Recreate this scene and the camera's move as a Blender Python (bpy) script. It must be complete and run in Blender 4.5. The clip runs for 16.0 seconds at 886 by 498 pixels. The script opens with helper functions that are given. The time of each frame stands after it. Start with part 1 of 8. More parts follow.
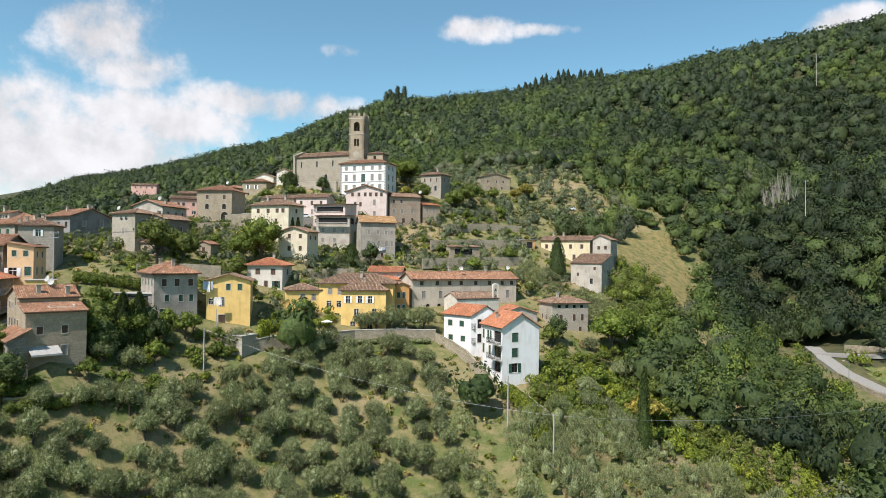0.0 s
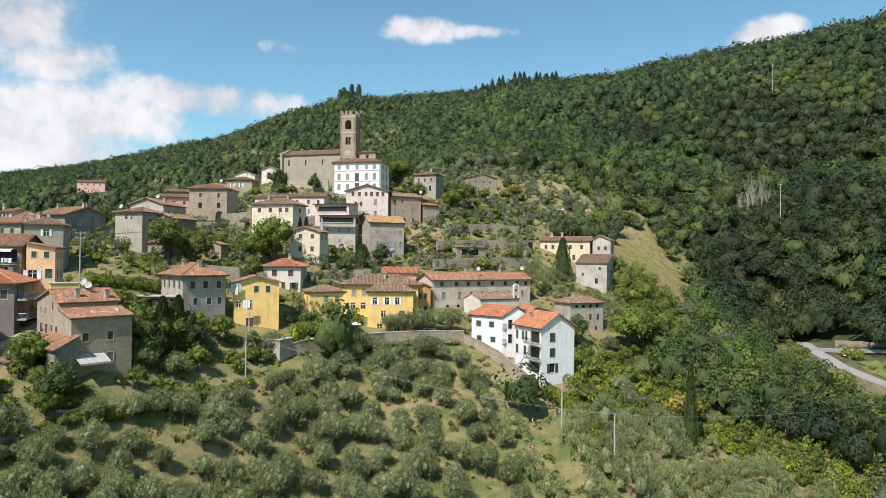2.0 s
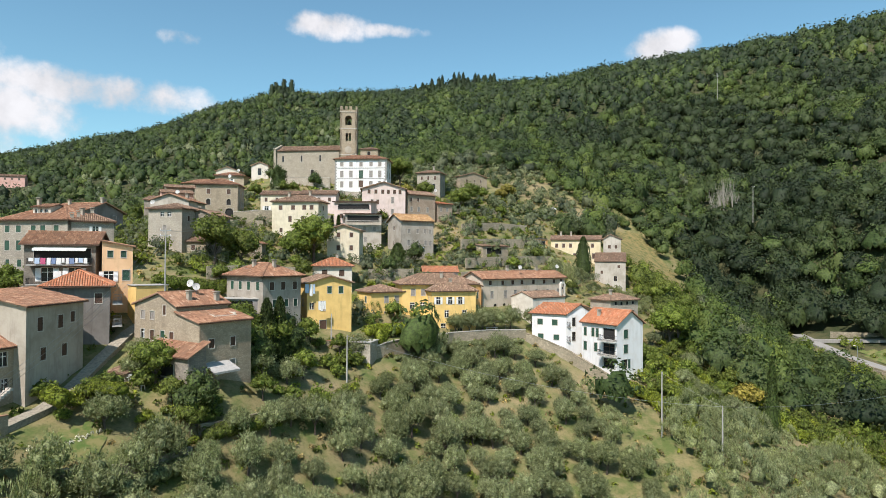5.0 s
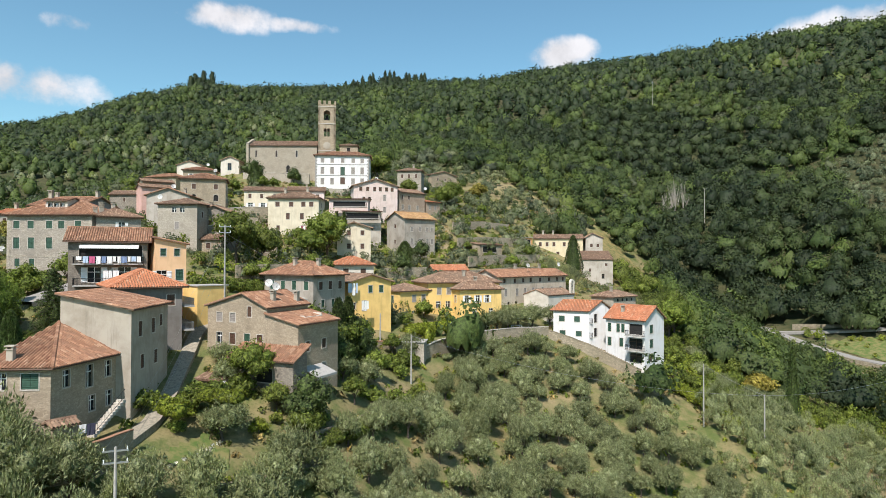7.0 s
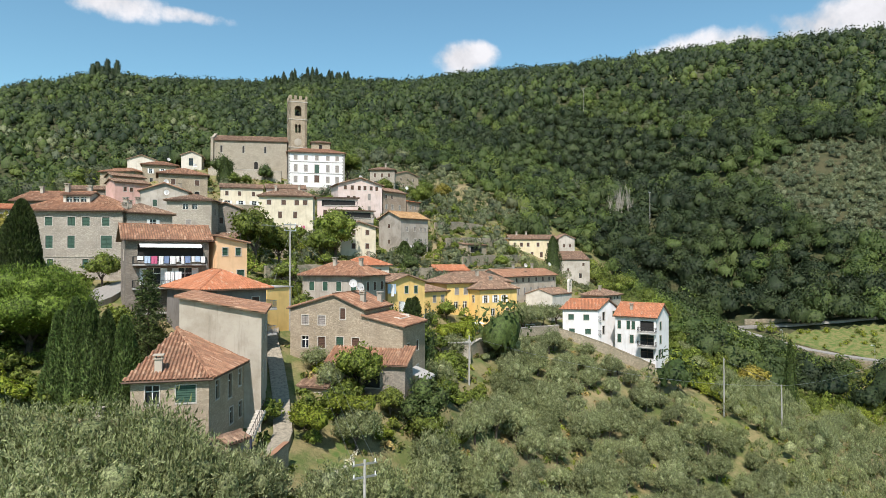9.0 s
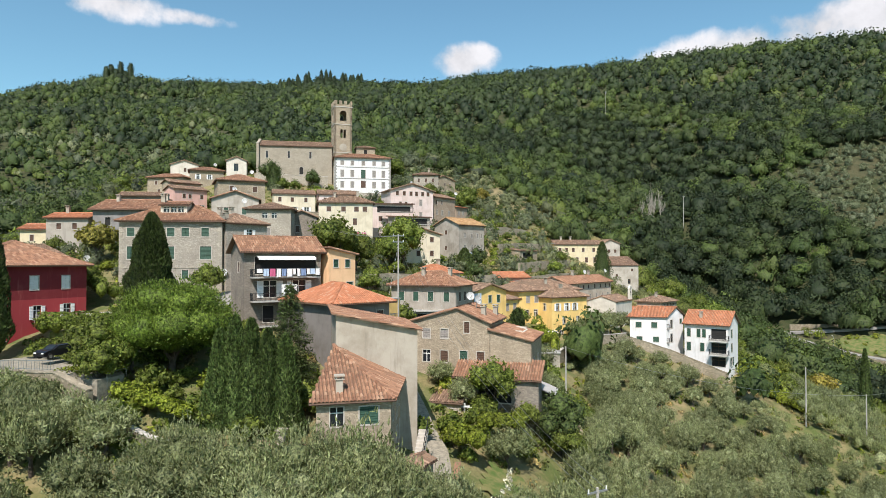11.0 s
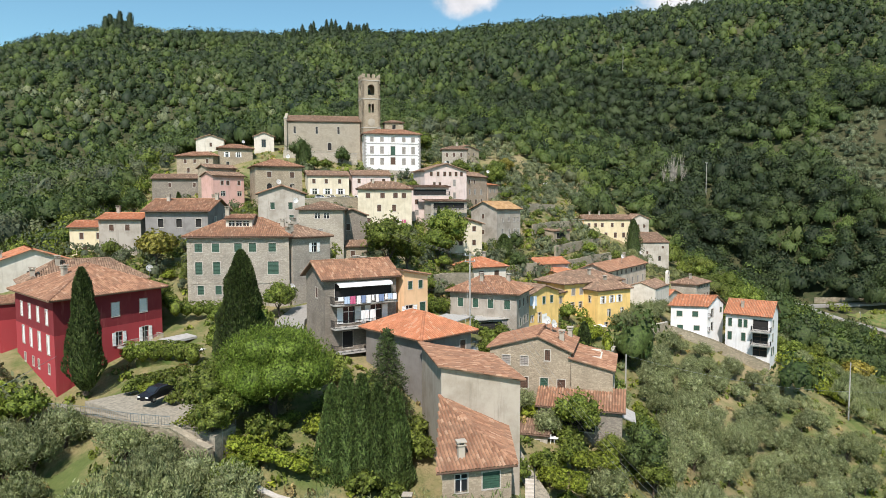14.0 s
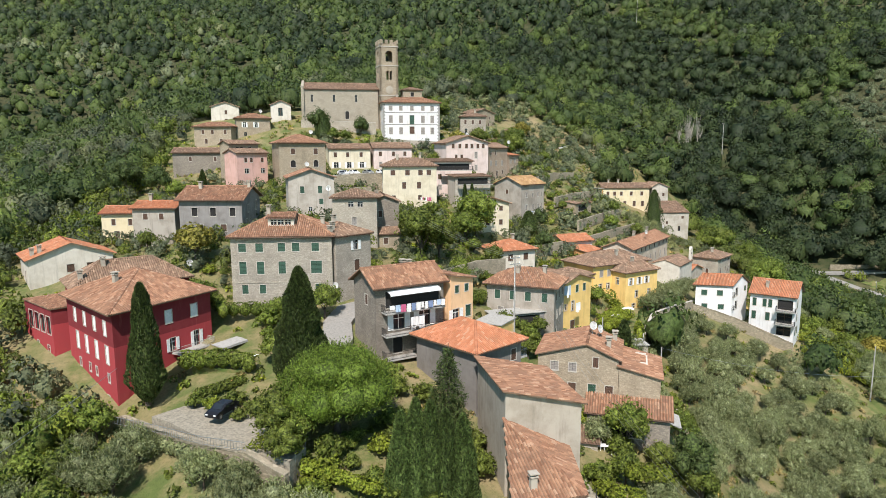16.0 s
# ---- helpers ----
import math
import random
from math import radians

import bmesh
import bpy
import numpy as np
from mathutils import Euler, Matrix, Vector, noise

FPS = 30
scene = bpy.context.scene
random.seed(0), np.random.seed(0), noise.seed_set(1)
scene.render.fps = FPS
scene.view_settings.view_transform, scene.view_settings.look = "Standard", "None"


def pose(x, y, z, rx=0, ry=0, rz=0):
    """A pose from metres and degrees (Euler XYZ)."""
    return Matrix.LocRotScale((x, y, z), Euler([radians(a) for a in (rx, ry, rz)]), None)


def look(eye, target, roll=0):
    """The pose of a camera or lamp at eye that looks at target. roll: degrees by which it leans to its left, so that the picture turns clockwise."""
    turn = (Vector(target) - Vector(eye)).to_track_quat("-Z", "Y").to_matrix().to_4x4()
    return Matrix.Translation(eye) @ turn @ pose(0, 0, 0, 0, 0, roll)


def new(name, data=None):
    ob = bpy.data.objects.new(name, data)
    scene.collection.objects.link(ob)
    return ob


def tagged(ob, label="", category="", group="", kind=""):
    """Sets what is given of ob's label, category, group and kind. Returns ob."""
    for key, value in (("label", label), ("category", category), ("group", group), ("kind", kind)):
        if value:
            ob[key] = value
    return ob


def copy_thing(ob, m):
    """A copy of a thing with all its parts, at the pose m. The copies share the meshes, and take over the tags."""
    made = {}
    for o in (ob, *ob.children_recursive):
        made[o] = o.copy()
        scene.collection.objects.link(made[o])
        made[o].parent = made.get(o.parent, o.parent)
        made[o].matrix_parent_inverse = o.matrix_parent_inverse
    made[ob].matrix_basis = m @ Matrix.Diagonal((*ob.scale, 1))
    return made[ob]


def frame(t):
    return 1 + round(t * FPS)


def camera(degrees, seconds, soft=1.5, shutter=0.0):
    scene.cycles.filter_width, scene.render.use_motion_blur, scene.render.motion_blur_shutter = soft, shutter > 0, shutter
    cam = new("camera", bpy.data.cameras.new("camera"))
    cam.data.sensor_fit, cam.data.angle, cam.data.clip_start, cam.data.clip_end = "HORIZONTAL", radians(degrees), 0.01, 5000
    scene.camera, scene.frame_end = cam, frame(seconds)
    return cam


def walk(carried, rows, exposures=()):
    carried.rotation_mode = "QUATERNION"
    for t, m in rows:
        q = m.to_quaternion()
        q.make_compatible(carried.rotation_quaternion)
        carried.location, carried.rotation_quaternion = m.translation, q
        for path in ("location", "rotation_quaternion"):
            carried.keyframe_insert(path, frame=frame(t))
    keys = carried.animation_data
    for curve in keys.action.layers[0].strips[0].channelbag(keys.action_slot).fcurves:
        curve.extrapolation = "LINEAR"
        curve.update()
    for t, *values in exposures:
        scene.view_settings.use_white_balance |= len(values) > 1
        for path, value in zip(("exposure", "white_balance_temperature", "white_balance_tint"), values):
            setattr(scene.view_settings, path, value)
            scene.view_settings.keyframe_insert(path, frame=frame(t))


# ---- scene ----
cam = camera(69.5, 16.0, 0.8)
METRES, EYE, TILT, LEAN, TURN = 150.0, 50.0, 0.0, 0.0, 0.0
ROWS = [
    (0.0, 0.0, 0.0, 0.0, -0.01, 0.71, -0.7),
    (0.5, -0.0332, 0.0019, -0.0, -1.42, 0.71, -0.69),
    (1.0, -0.0669, 0.0047, 0.0001, -2.63, 0.72, -0.67),
    (1.5, -0.1018, 0.0083, 0.0, -3.78, 0.74, -0.65),
    (2.0, -0.1361, 0.0129, -0.0001, -5.33, 0.75, -0.62),
    (2.5, -0.1716, 0.0188, -0.0005, -6.8, 0.75, -0.59),
    (3.0, -0.2079, 0.0253, -0.001, -7.89, 0.76, -0.54),
    (3.5, -0.2447, 0.0328, -0.0015, -9.25, 0.77, -0.48),
    (4.0, -0.2838, 0.0418, -0.0023, -10.28, 0.79, -0.45),
    (6.5, -0.4892, 0.105, -0.0058, -19.48, 0.78, -0.25),
    (7.0, -0.5322, 0.1238, -0.0068, -21.39, 0.8, -0.22),
    (7.5, -0.5745, 0.1436, -0.0076, -22.97, 0.81, -0.21),
    (8.0, -0.6156, 0.1649, -0.0081, -25.88, 0.83, -0.18),
    (8.5, -0.6526, 0.1862, -0.0087, -28.77, 0.89, -0.14),
    (9.0, -0.685, 0.2067, -0.0091, -30.07, 0.93, -0.08),
    (9.5, -0.7158, 0.2278, -0.0095, -30.04, 0.96, -0.06),
    (12.0, -0.794, 0.277, 0.0192, -30.01, 1.08, -0.03),
    (12.5, -0.8038, 0.2824, 0.032, -30.02, 1.08, -0.03),
    (13.0, -0.8141, 0.2883, 0.0454, -30.02, 0.32, 0.02),
    (13.5, -0.8237, 0.2944, 0.0583, -30.02, -2.52, 0.09),
    (14.0, -0.8331, 0.3007, 0.0721, -30.02, -3.82, 0.1),
    (14.5, -0.8423, 0.3071, 0.0863, -30.02, -3.79, 0.1),
    (15.0, -0.8517, 0.3133, 0.1005, -30.02, -5.42, 0.17),
    (15.5, -0.8611, 0.3198, 0.1153, -30.03, -8.7, 0.2),
    (16.0, -0.8694, 0.3255, 0.1279, -30.02, -8.7, 0.19),
]
walk(cam, [(t, pose(0, 0, EYE, TILT, LEAN, TURN) @ pose(METRES * x, METRES * y, METRES * z, 90 + pitch, roll, yaw)) for t, x, y, z, yaw, pitch, roll in ROWS],
     [(0.0, 0.31, 6500, 13), (16.0, 0.31, 6500, 13)])

# ---- world, sun, sky and clouds ----
SUN = Vector((-0.62, -0.785, 1.30)).normalized()
sun_data = bpy.data.lights.new("sun", "SUN")
sun_data.energy, sun_data.angle, sun_data.color = 5.0, radians(0.5), (1.0, 0.95, 0.895)
sun = new("sun", sun_data)
sun.matrix_world = look(SUN * 400, (0, 0, 0))

world = bpy.data.worlds.new("sky")
scene.world = world
world.use_nodes = True


class Net:
    """Short-hand for node trees."""

    def __init__(self, tree):
        self.t = tree
        tree.nodes.clear()

    def add(self, kind, ins=None, **props):
        n = self.t.nodes.new(kind)
        for k, v in props.items():
            setattr(n, k, v)
        for k, v in (ins or {}).items():
            if isinstance(v, bpy.types.NodeSocket):
                self.t.links.new(v, n.inputs[k])
            else:
                n.inputs[k].default_value = v
        return n

    def math(self, op, a, b=0.0, clamp=False):
        return self.add("ShaderNodeMath", {0: a, 1: b}, operation=op, use_clamp=clamp).outputs[0]

    def mix(self, f, a, b, blend="MIX"):
        n = self.add("ShaderNodeMix", {0: f, 6: a, 7: b}, data_type="RGBA", blend_type=blend)
        return n.outputs[2]

    def ramp(self, f, lo, hi, a=0.0, b=1.0):
        return self.add("ShaderNodeMapRange", {0: f, 1: lo, 2: hi, 3: a, 4: b}, interpolation_type="SMOOTHSTEP").outputs[0]

    def noise(self, vec, scale, detail=4.0, rough=0.55):
        return self.add("ShaderNodeTexNoise", {"Vector": vec, "Scale": scale, "Detail": detail, "Roughness": rough}).outputs[0]


def c4(c):
    return (c[0], c[1], c[2], 1.0)


def build_sky():
    n = Net(world.node_tree)
    sky = n.add("ShaderNodeTexSky", sky_type="NISHITA", sun_disc=False, sun_elevation=math.asin(SUN.z),
                sun_rotation=math.atan2(SUN.x, SUN.y), altitude=200.0, air_density=1.0, dust_density=0.6, ozone_density=2.2)
    d = n.add("ShaderNodeTexCoord").outputs["Generated"]
    soft = n.noise(d, 9.0, 7.0, 0.6)
    fine = n.noise(d, 26.0, 5.0, 0.6)
    puff = n.math("ADD", n.math("MULTIPLY", soft, 0.75), n.math("MULTIPLY", fine, 0.35))
    total = None
    # cumulus: direction, half width, half height (radians), thickness
    for cx, cy, cz, wide, high, thick in ((-0.50, 0.86, 0.13, 0.20, 0.085, 1.0), (-0.62, 0.77, 0.15, 0.25, 0.10, 1.0), (-0.40, 0.90, 0.19, 0.16, 0.05, 0.95),
                                          (-0.46, 0.86, 0.30, 0.085, 0.075, 0.95), (-0.425, 0.86, 0.255, 0.08, 0.05, 0.9), (-0.27, 0.93, 0.222, 0.17, 0.032, 0.95), (-0.15, 0.95, 0.305, 0.05, 0.016, 0.75),
                                          (0.045, 0.94, 0.338, 0.075, 0.024, 0.9), (0.115, 0.94, 0.336, 0.09, 0.013, 0.8), (0.505, 0.81, 0.303, 0.055, 0.028, 0.95),
                                          (0.80, 0.52, 0.290, 0.22, 0.032, 0.9), (0.86, 0.40, 0.30, 0.2, 0.045, 0.95)):
        c = Vector((cx, cy, cz)).normalized()
        side = Vector((c.y, -c.x, 0)).normalized()
        up = side.cross(c)
        a = n.add("ShaderNodeVectorMath", {0: d, 1: tuple(side / wide)}, operation="DOT_PRODUCT").outputs["Value"]
        b0 = n.add("ShaderNodeVectorMath", {0: d, 1: tuple(up / high)}, operation="DOT_PRODUCT").outputs["Value"]
        facing = n.add("ShaderNodeVectorMath", {0: d, 1: tuple(c)}, operation="DOT_PRODUCT").outputs["Value"]
        r2 = n.math("ADD", n.math("MULTIPLY", a, a), n.math("MULTIPLY", b0, b0))
        m = n.math("SUBTRACT", 1.0, n.math("MULTIPLY", r2, 0.5))
        m = n.math("MULTIPLY", n.math("MAXIMUM", m, 0.0), n.math("GREATER_THAN", facing, 0.5))
        m = n.math("MULTIPLY", m, thick)
        total = m if total is None else n.math("MAXIMUM", total, m)
    cover = n.ramp(n.math("ADD", n.math("MULTIPLY", total, 0.62), puff), 0.86, 1.12)
    cover = n.math("MULTIPLY", cover, n.ramp(total, 0.02, 0.25))
    shade = n.ramp(soft, 0.35, 0.65, 6.2, 8.6)
    white = n.add("ShaderNodeCombineColor", {0: shade, 1: shade, 2: n.math("MULTIPLY", shade, 1.02)}).outputs[0]
    blue = n.mix(1.0, sky.outputs[0], (1.17, 1.56, 1.40, 1), "MULTIPLY")
    mixed = n.mix(n.math("MULTIPLY", cover, 0.95), blue, white)
    bg = n.add("ShaderNodeBackground", {0: mixed, 1: 0.091})
    out = n.add("ShaderNodeOutputWorld")
    n.t.links.new(bg.outputs[0], out.inputs[0])


build_sky()

# ---- materials ----
MATS = {}


def material(name, make, rough=0.85, metal=0.0, bump=None, spec=0.3):
    """make(net, position) returns a colour socket or colour, and optionally a height socket."""
    if name in MATS:
        return MATS[name]
    m = bpy.data.materials.new(name)
    m.use_nodes = True
    n = Net(m.node_tree)
    pos = n.add("ShaderNodeNewGeometry").outputs["Position"]
    got = make(n, pos)
    col, height = got if isinstance(got, tuple) and len(got) == 2 and not isinstance(got[0], float) else (got, None)
    p = n.add("ShaderNodeBsdfPrincipled", {"Base Color": col if isinstance(col, bpy.types.NodeSocket) else c4(col),
                                           "Roughness": rough, "Metallic": metal, "Specular IOR Level": spec})
    if height is not None:
        b = n.add("ShaderNodeBump", {"Height": height, "Strength": (bump or (0.5, 0.05))[0], "Distance": (bump or (0.5, 0.05))[1]})
        n.t.links.new(b.outputs[0], p.inputs["Normal"])
    out = n.add("ShaderNodeOutputMaterial")
    n.t.links.new(p.outputs[0], out.inputs[0])
    MATS[name] = m
    return m


def island(n):
    return n.add("ShaderNodeNewGeometry").outputs["Random Per Island"]


def plaster(name, c, dirt=0.35):
    def make(n, pos):
        big = n.noise(pos, 0.35, 5.0, 0.65)
        streak = n.add("ShaderNodeMapping", {"Vector": pos, "Scale": (1.6, 1.6, 0.16)}).outputs[0]
        run = n.noise(streak, 1.0, 5.0, 0.7)
        fine = n.noise(pos, 9.0, 3.0)
        dark = tuple(v * (1 - dirt) * w for v, w in zip(c, (1.0, 0.96, 0.9)))
        col = n.mix(n.ramp(big, 0.38, 0.72), c4(c), c4(dark))
        col = n.mix(n.math("MULTIPLY", n.ramp(run, 0.5, 0.75), 0.55), col, c4(tuple(v * 0.6 for v in dark)))
        col = n.mix(n.math("MULTIPLY", fine, 0.25), col, c4(tuple(min(1, v * 1.15) for v in c)))
        return col, fine
    return material(name, make, 0.9, bump=(0.3, 0.02))


def stone(name, a, b, size=0.27, patch=None):
    def make(n, pos):
        v = n.add("ShaderNodeMapping", {"Vector": pos, "Scale": (1 / size, 1 / size, 1.9 / size)}).outputs[0]
        warp = n.add("ShaderNodeTexNoise", {"Vector": pos, "Scale": 2.2}).outputs["Color"]
        v = n.add("ShaderNodeVectorMath", {0: v, 1: n.add("ShaderNodeVectorMath", {0: warp, 1: (0.5, 0.5, 0.5)}, operation="MULTIPLY").outputs[0]}, operation="ADD").outputs[0]
        cell = n.add("ShaderNodeTexVoronoi", {"Vector": v, "Scale": 1.0}, feature="F1")
        edge = n.add("ShaderNodeTexVoronoi", {"Vector": v, "Scale": 1.0}, feature="DISTANCE_TO_EDGE").outputs["Distance"]
        tone = n.add("ShaderNodeSeparateColor", {0: cell.outputs["Color"]}).outputs[0]
        col = n.mix(tone, c4(a), c4(b))
        joint = n.ramp(edge, 0.02, 0.10)
        mortar = tuple(0.55 * x + 0.45 * y for x, y in zip(a, b))
        col = n.mix(joint, c4(tuple(v2 * 0.84 for v2 in mortar)), col)
        big = n.noise(pos, 0.3, 5.0, 0.65)
        col = n.mix(n.math("MULTIPLY", n.ramp(big, 0.45, 0.7), 0.6), col, c4(patch or tuple(0.65 * x for x in a)))
        col = n.mix(n.math("MULTIPLY", n.noise(pos, 7.0), 0.3), col, c4(tuple(min(1, 1.25 * x) for x in b)))
        return col, n.math("ADD", joint, n.math("MULTIPLY", n.noise(pos, 12.0), 0.6))
    return material(name, make, 0.92, bump=(0.6, 0.05))


def tilemat(name, a, b, c):
    def make(n, pos):
        r = island(n)
        col = n.mix(r, c4(a), c4(b))
        big = n.noise(pos, 0.5, 4.0, 0.65)
        col = n.mix(n.math("MULTIPLY", n.ramp(big, 0.42, 0.66), 0.8), col, c4(c))
        lich = n.noise(pos, 4.0, 5.0, 0.7)
        col = n.mix(n.math("MULTIPLY", n.ramp(lich, 0.56, 0.72), 0.55), col, (0.22, 0.19, 0.14, 1))
        odd = n.math("GREATER_THAN", r, 0.93)
        col = n.mix(n.math("MULTIPLY", odd, 0.5), col, (0.46, 0.30, 0.2, 1))
        return col, lich
    return material(name, make, 0.88, bump=(0.3, 0.02))


def paint(name, c, rough=0.6, metal=0.0, var=0.25):
    def make(n, pos):
        f = n.noise(pos, 3.0, 5.0, 0.7)
        col = n.mix(n.ramp(f, 0.35, 0.7), c4(c), c4(tuple(v * (1 - var) for v in c)))
        return col, n.noise(pos, 20.0)
    return material(name, make, rough, metal, bump=(0.15, 0.01))


def leafmat(name, a, b, c, through_light=0.22, grain=2.6, lo=0.32, hi=1.6):
    """Foliage: tone by leaf spray, by tree, by broad drifts, and painted leaf-gap shade."""
    if name in MATS:
        return MATS[name]
    m = bpy.data.materials.new(name)
    m.use_nodes = True
    n = Net(m.node_tree)
    g = n.add("ShaderNodeNewGeometry")
    r = g.outputs["Random Per Island"]
    pos = g.outputs["Position"]
    tree = n.add("ShaderNodeObjectInfo").outputs["Random"]
    own = n.add("ShaderNodeAttribute", attribute_name="tone").outputs["Fac"]
    drift = n.noise(pos, 0.045, 4.0, 0.7)
    tone = n.noise(pos, 0.16, 3.0, 0.6)
    col = n.mix(r, c4(a), c4(b))
    col = n.mix(n.math("MULTIPLY", n.ramp(drift, 0.42, 0.66), 0.75), col, c4(c))
    warm = n.math("ADD", n.math("MULTIPLY", own, 0.45), 0.1, True)
    col = n.mix(warm, col, c4((b[0] * 1.25, b[1] * 1.12, b[2] * 0.8)))
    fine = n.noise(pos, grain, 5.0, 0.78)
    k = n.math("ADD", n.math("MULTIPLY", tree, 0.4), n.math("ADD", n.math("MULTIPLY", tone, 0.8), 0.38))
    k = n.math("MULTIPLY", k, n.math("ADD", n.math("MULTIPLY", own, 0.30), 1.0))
    # low end of the fine noise stands in for shade between leaves
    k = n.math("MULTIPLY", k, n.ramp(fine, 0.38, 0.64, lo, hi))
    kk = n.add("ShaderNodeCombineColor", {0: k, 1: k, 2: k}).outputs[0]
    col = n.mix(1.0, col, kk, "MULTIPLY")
    p = n.add("ShaderNodeBsdfPrincipled", {"Base Color": col, "Roughness": 0.6, "Specular IOR Level": 0.25})
    bump = n.add("ShaderNodeBump", {"Height": fine, "Strength": 0.55, "Distance": 0.7 / grain})
    n.t.links.new(bump.outputs[0], p.inputs["Normal"])
    tr = n.add("ShaderNodeBsdfTranslucent", {"Color": n.mix(1.0, col, (1.1, 1.25, 0.5, 1), "MULTIPLY")})
    mx = n.add("ShaderNodeMixShader", {0: through_light, 1: p.outputs[0], 2: tr.outputs[0]})
    out = n.add("ShaderNodeOutputMaterial")
    n.t.links.new(mx.outputs[0], out.inputs[0])
    MATS[name] = m
    return m


def ground_make(n, pos):
    big = n.noise(pos, 0.035, 5.0, 0.65)
    mid = n.noise(pos, 0.22, 5.0, 0.7)
    fine = n.noise(pos, 2.6, 5.0, 0.7)
    col = n.mix(n.ramp(mid, 0.36, 0.62), (0.105, 0.135, 0.036, 1), (0.25, 0.205, 0.095, 1))
    col = n.mix(n.math("MULTIPLY", n.ramp(big, 0.48, 0.66), 0.75), col, (0.34, 0.255, 0.145, 1))
    col = n.mix(n.math("MULTIPLY", n.ramp(fine, 0.45, 0.72), 0.55), col, (0.065, 0.085, 0.024, 1))
    # darker green-brown ground on the wooded slopes beyond the village
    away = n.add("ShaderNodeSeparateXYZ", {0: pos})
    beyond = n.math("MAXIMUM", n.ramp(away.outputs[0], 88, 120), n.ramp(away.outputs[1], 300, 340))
    wood_floor = n.mix(n.ramp(mid, 0.36, 0.62), (0.020, 0.030, 0.011, 1), (0.042, 0.046, 0.019, 1))
    col = n.mix(n.math("MULTIPLY", beyond, 0.85), col, wood_floor)
    return col, n.math("ADD", fine, n.math("MULTIPLY", n.noise(pos, 11.0), 0.5))


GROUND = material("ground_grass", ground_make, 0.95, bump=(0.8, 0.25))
MEADOW = material("dry_meadow", lambda n, pos: (n.mix(n.ramp(n.noise(pos, 0.5, 5.0, 0.7), 0.38, 0.66), (0.25, 0.19, 0.075, 1), (0.095, 0.11, 0.036, 1)), n.noise(pos, 3.0)), 0.95, bump=(0.7, 0.2))
LAWN = material("lawn_grass", lambda n, pos: (n.mix(n.ramp(n.noise(pos, 0.7, 5.0, 0.7), 0.35, 0.65), (0.075, 0.12, 0.025, 1), (0.19, 0.17, 0.065, 1)), n.noise(pos, 9.0)), 0.95, bump=(0.5, 0.08))
ASPHALT = paint("pale_asphalt", (0.30, 0.28, 0.25), 0.9)
GRAVEL = paint("pale_gravel", (0.34, 0.30, 0.23), 0.95, 0.0, 0.45)

STONE_GREY = stone("stone_grey", (0.27, 0.235, 0.19), (0.46, 0.405, 0.33))
STONE_WARM = stone("stone_warm", (0.27, 0.215, 0.15), (0.46, 0.375, 0.27))
STONE_DARK = stone("stone_dark", (0.17, 0.145, 0.12), (0.32, 0.275, 0.22))
STONE_PALE = stone("stone_pale", (0.32, 0.28, 0.22), (0.49, 0.43, 0.345))
STONE_BRICK = stone("stone_brick", (0.34, 0.235, 0.165), (0.48, 0.38, 0.29), 0.3)
STONE_CHURCH = stone("stone_church", (0.30, 0.255, 0.195), (0.41, 0.355, 0.275), 0.4)
WALL_RUBBLE = stone("wall_rubble", (0.15, 0.125, 0.085), (0.36, 0.30, 0.21), 0.5, (0.08, 0.09, 0.035))
WALL_PALE = stone("wall_pale", (0.22, 0.185, 0.13), (0.42, 0.355, 0.26), 0.5, (0.16, 0.15, 0.09))
def two_tone_red(n, pos):
    """The villa's upper storey is painted a deeper red than the rest."""
    up = n.math("GREATER_THAN", n.add("ShaderNodeSeparateXYZ", {0: pos}).outputs[2], 44.9)
    col = n.mix(up, (0.38, 0.050, 0.055, 1), (0.20, 0.026, 0.030, 1))
    big = n.noise(pos, 0.4, 5.0, 0.65)
    streak = n.noise(n.add("ShaderNodeMapping", {"Vector": pos, "Scale": (1.8, 1.8, 0.18)}).outputs[0], 1.0, 5.0, 0.7)
    col = n.mix(n.math("MULTIPLY", n.ramp(big, 0.45, 0.75), 0.4), col, (0.30, 0.06, 0.06, 1))
    col = n.mix(n.math("MULTIPLY", n.ramp(streak, 0.55, 0.75), 0.35), col, (0.45, 0.16, 0.14, 1))
    return col, n.noise(pos, 9.0)


RED = material("plaster_red", two_tone_red, 0.9, bump=(0.3, 0.02))
WHITE = plaster("plaster_white", (0.72, 0.71, 0.70), 0.10)
WHITE_OLD = plaster("plaster_offwhite", (0.64, 0.585, 0.50), 0.25)
SAND = plaster("plaster_sand", (0.56, 0.475, 0.375), 0.3)
CREAM_PALE = plaster("plaster_pale_cream", (0.66, 0.585, 0.44), 0.24)
CREAM = plaster("plaster_cream", (0.66, 0.56, 0.37), 0.2)
PINK = plaster("plaster_pink", (0.66, 0.535, 0.485), 0.2)
ROSE = plaster("plaster_rose", (0.66, 0.40, 0.34), 0.2)
YELLOW = plaster("plaster_yellow", (0.80, 0.545, 0.20), 0.2)
PEACH = plaster("plaster_peach", (0.80, 0.52, 0.30), 0.15)
ORANGE = plaster("plaster_orange", (0.62, 0.33, 0.13), 0.2)
BEIGE = plaster("plaster_beige", (0.42, 0.37, 0.30), 0.3)
GREY = plaster("plaster_grey", (0.39, 0.345, 0.29), 0.4)
GREY_LIGHT = plaster("plaster_lightgrey", (0.48, 0.43, 0.365), 0.35)
GREY_DARK = plaster("plaster_darkgrey", (0.26, 0.24, 0.225), 0.4)
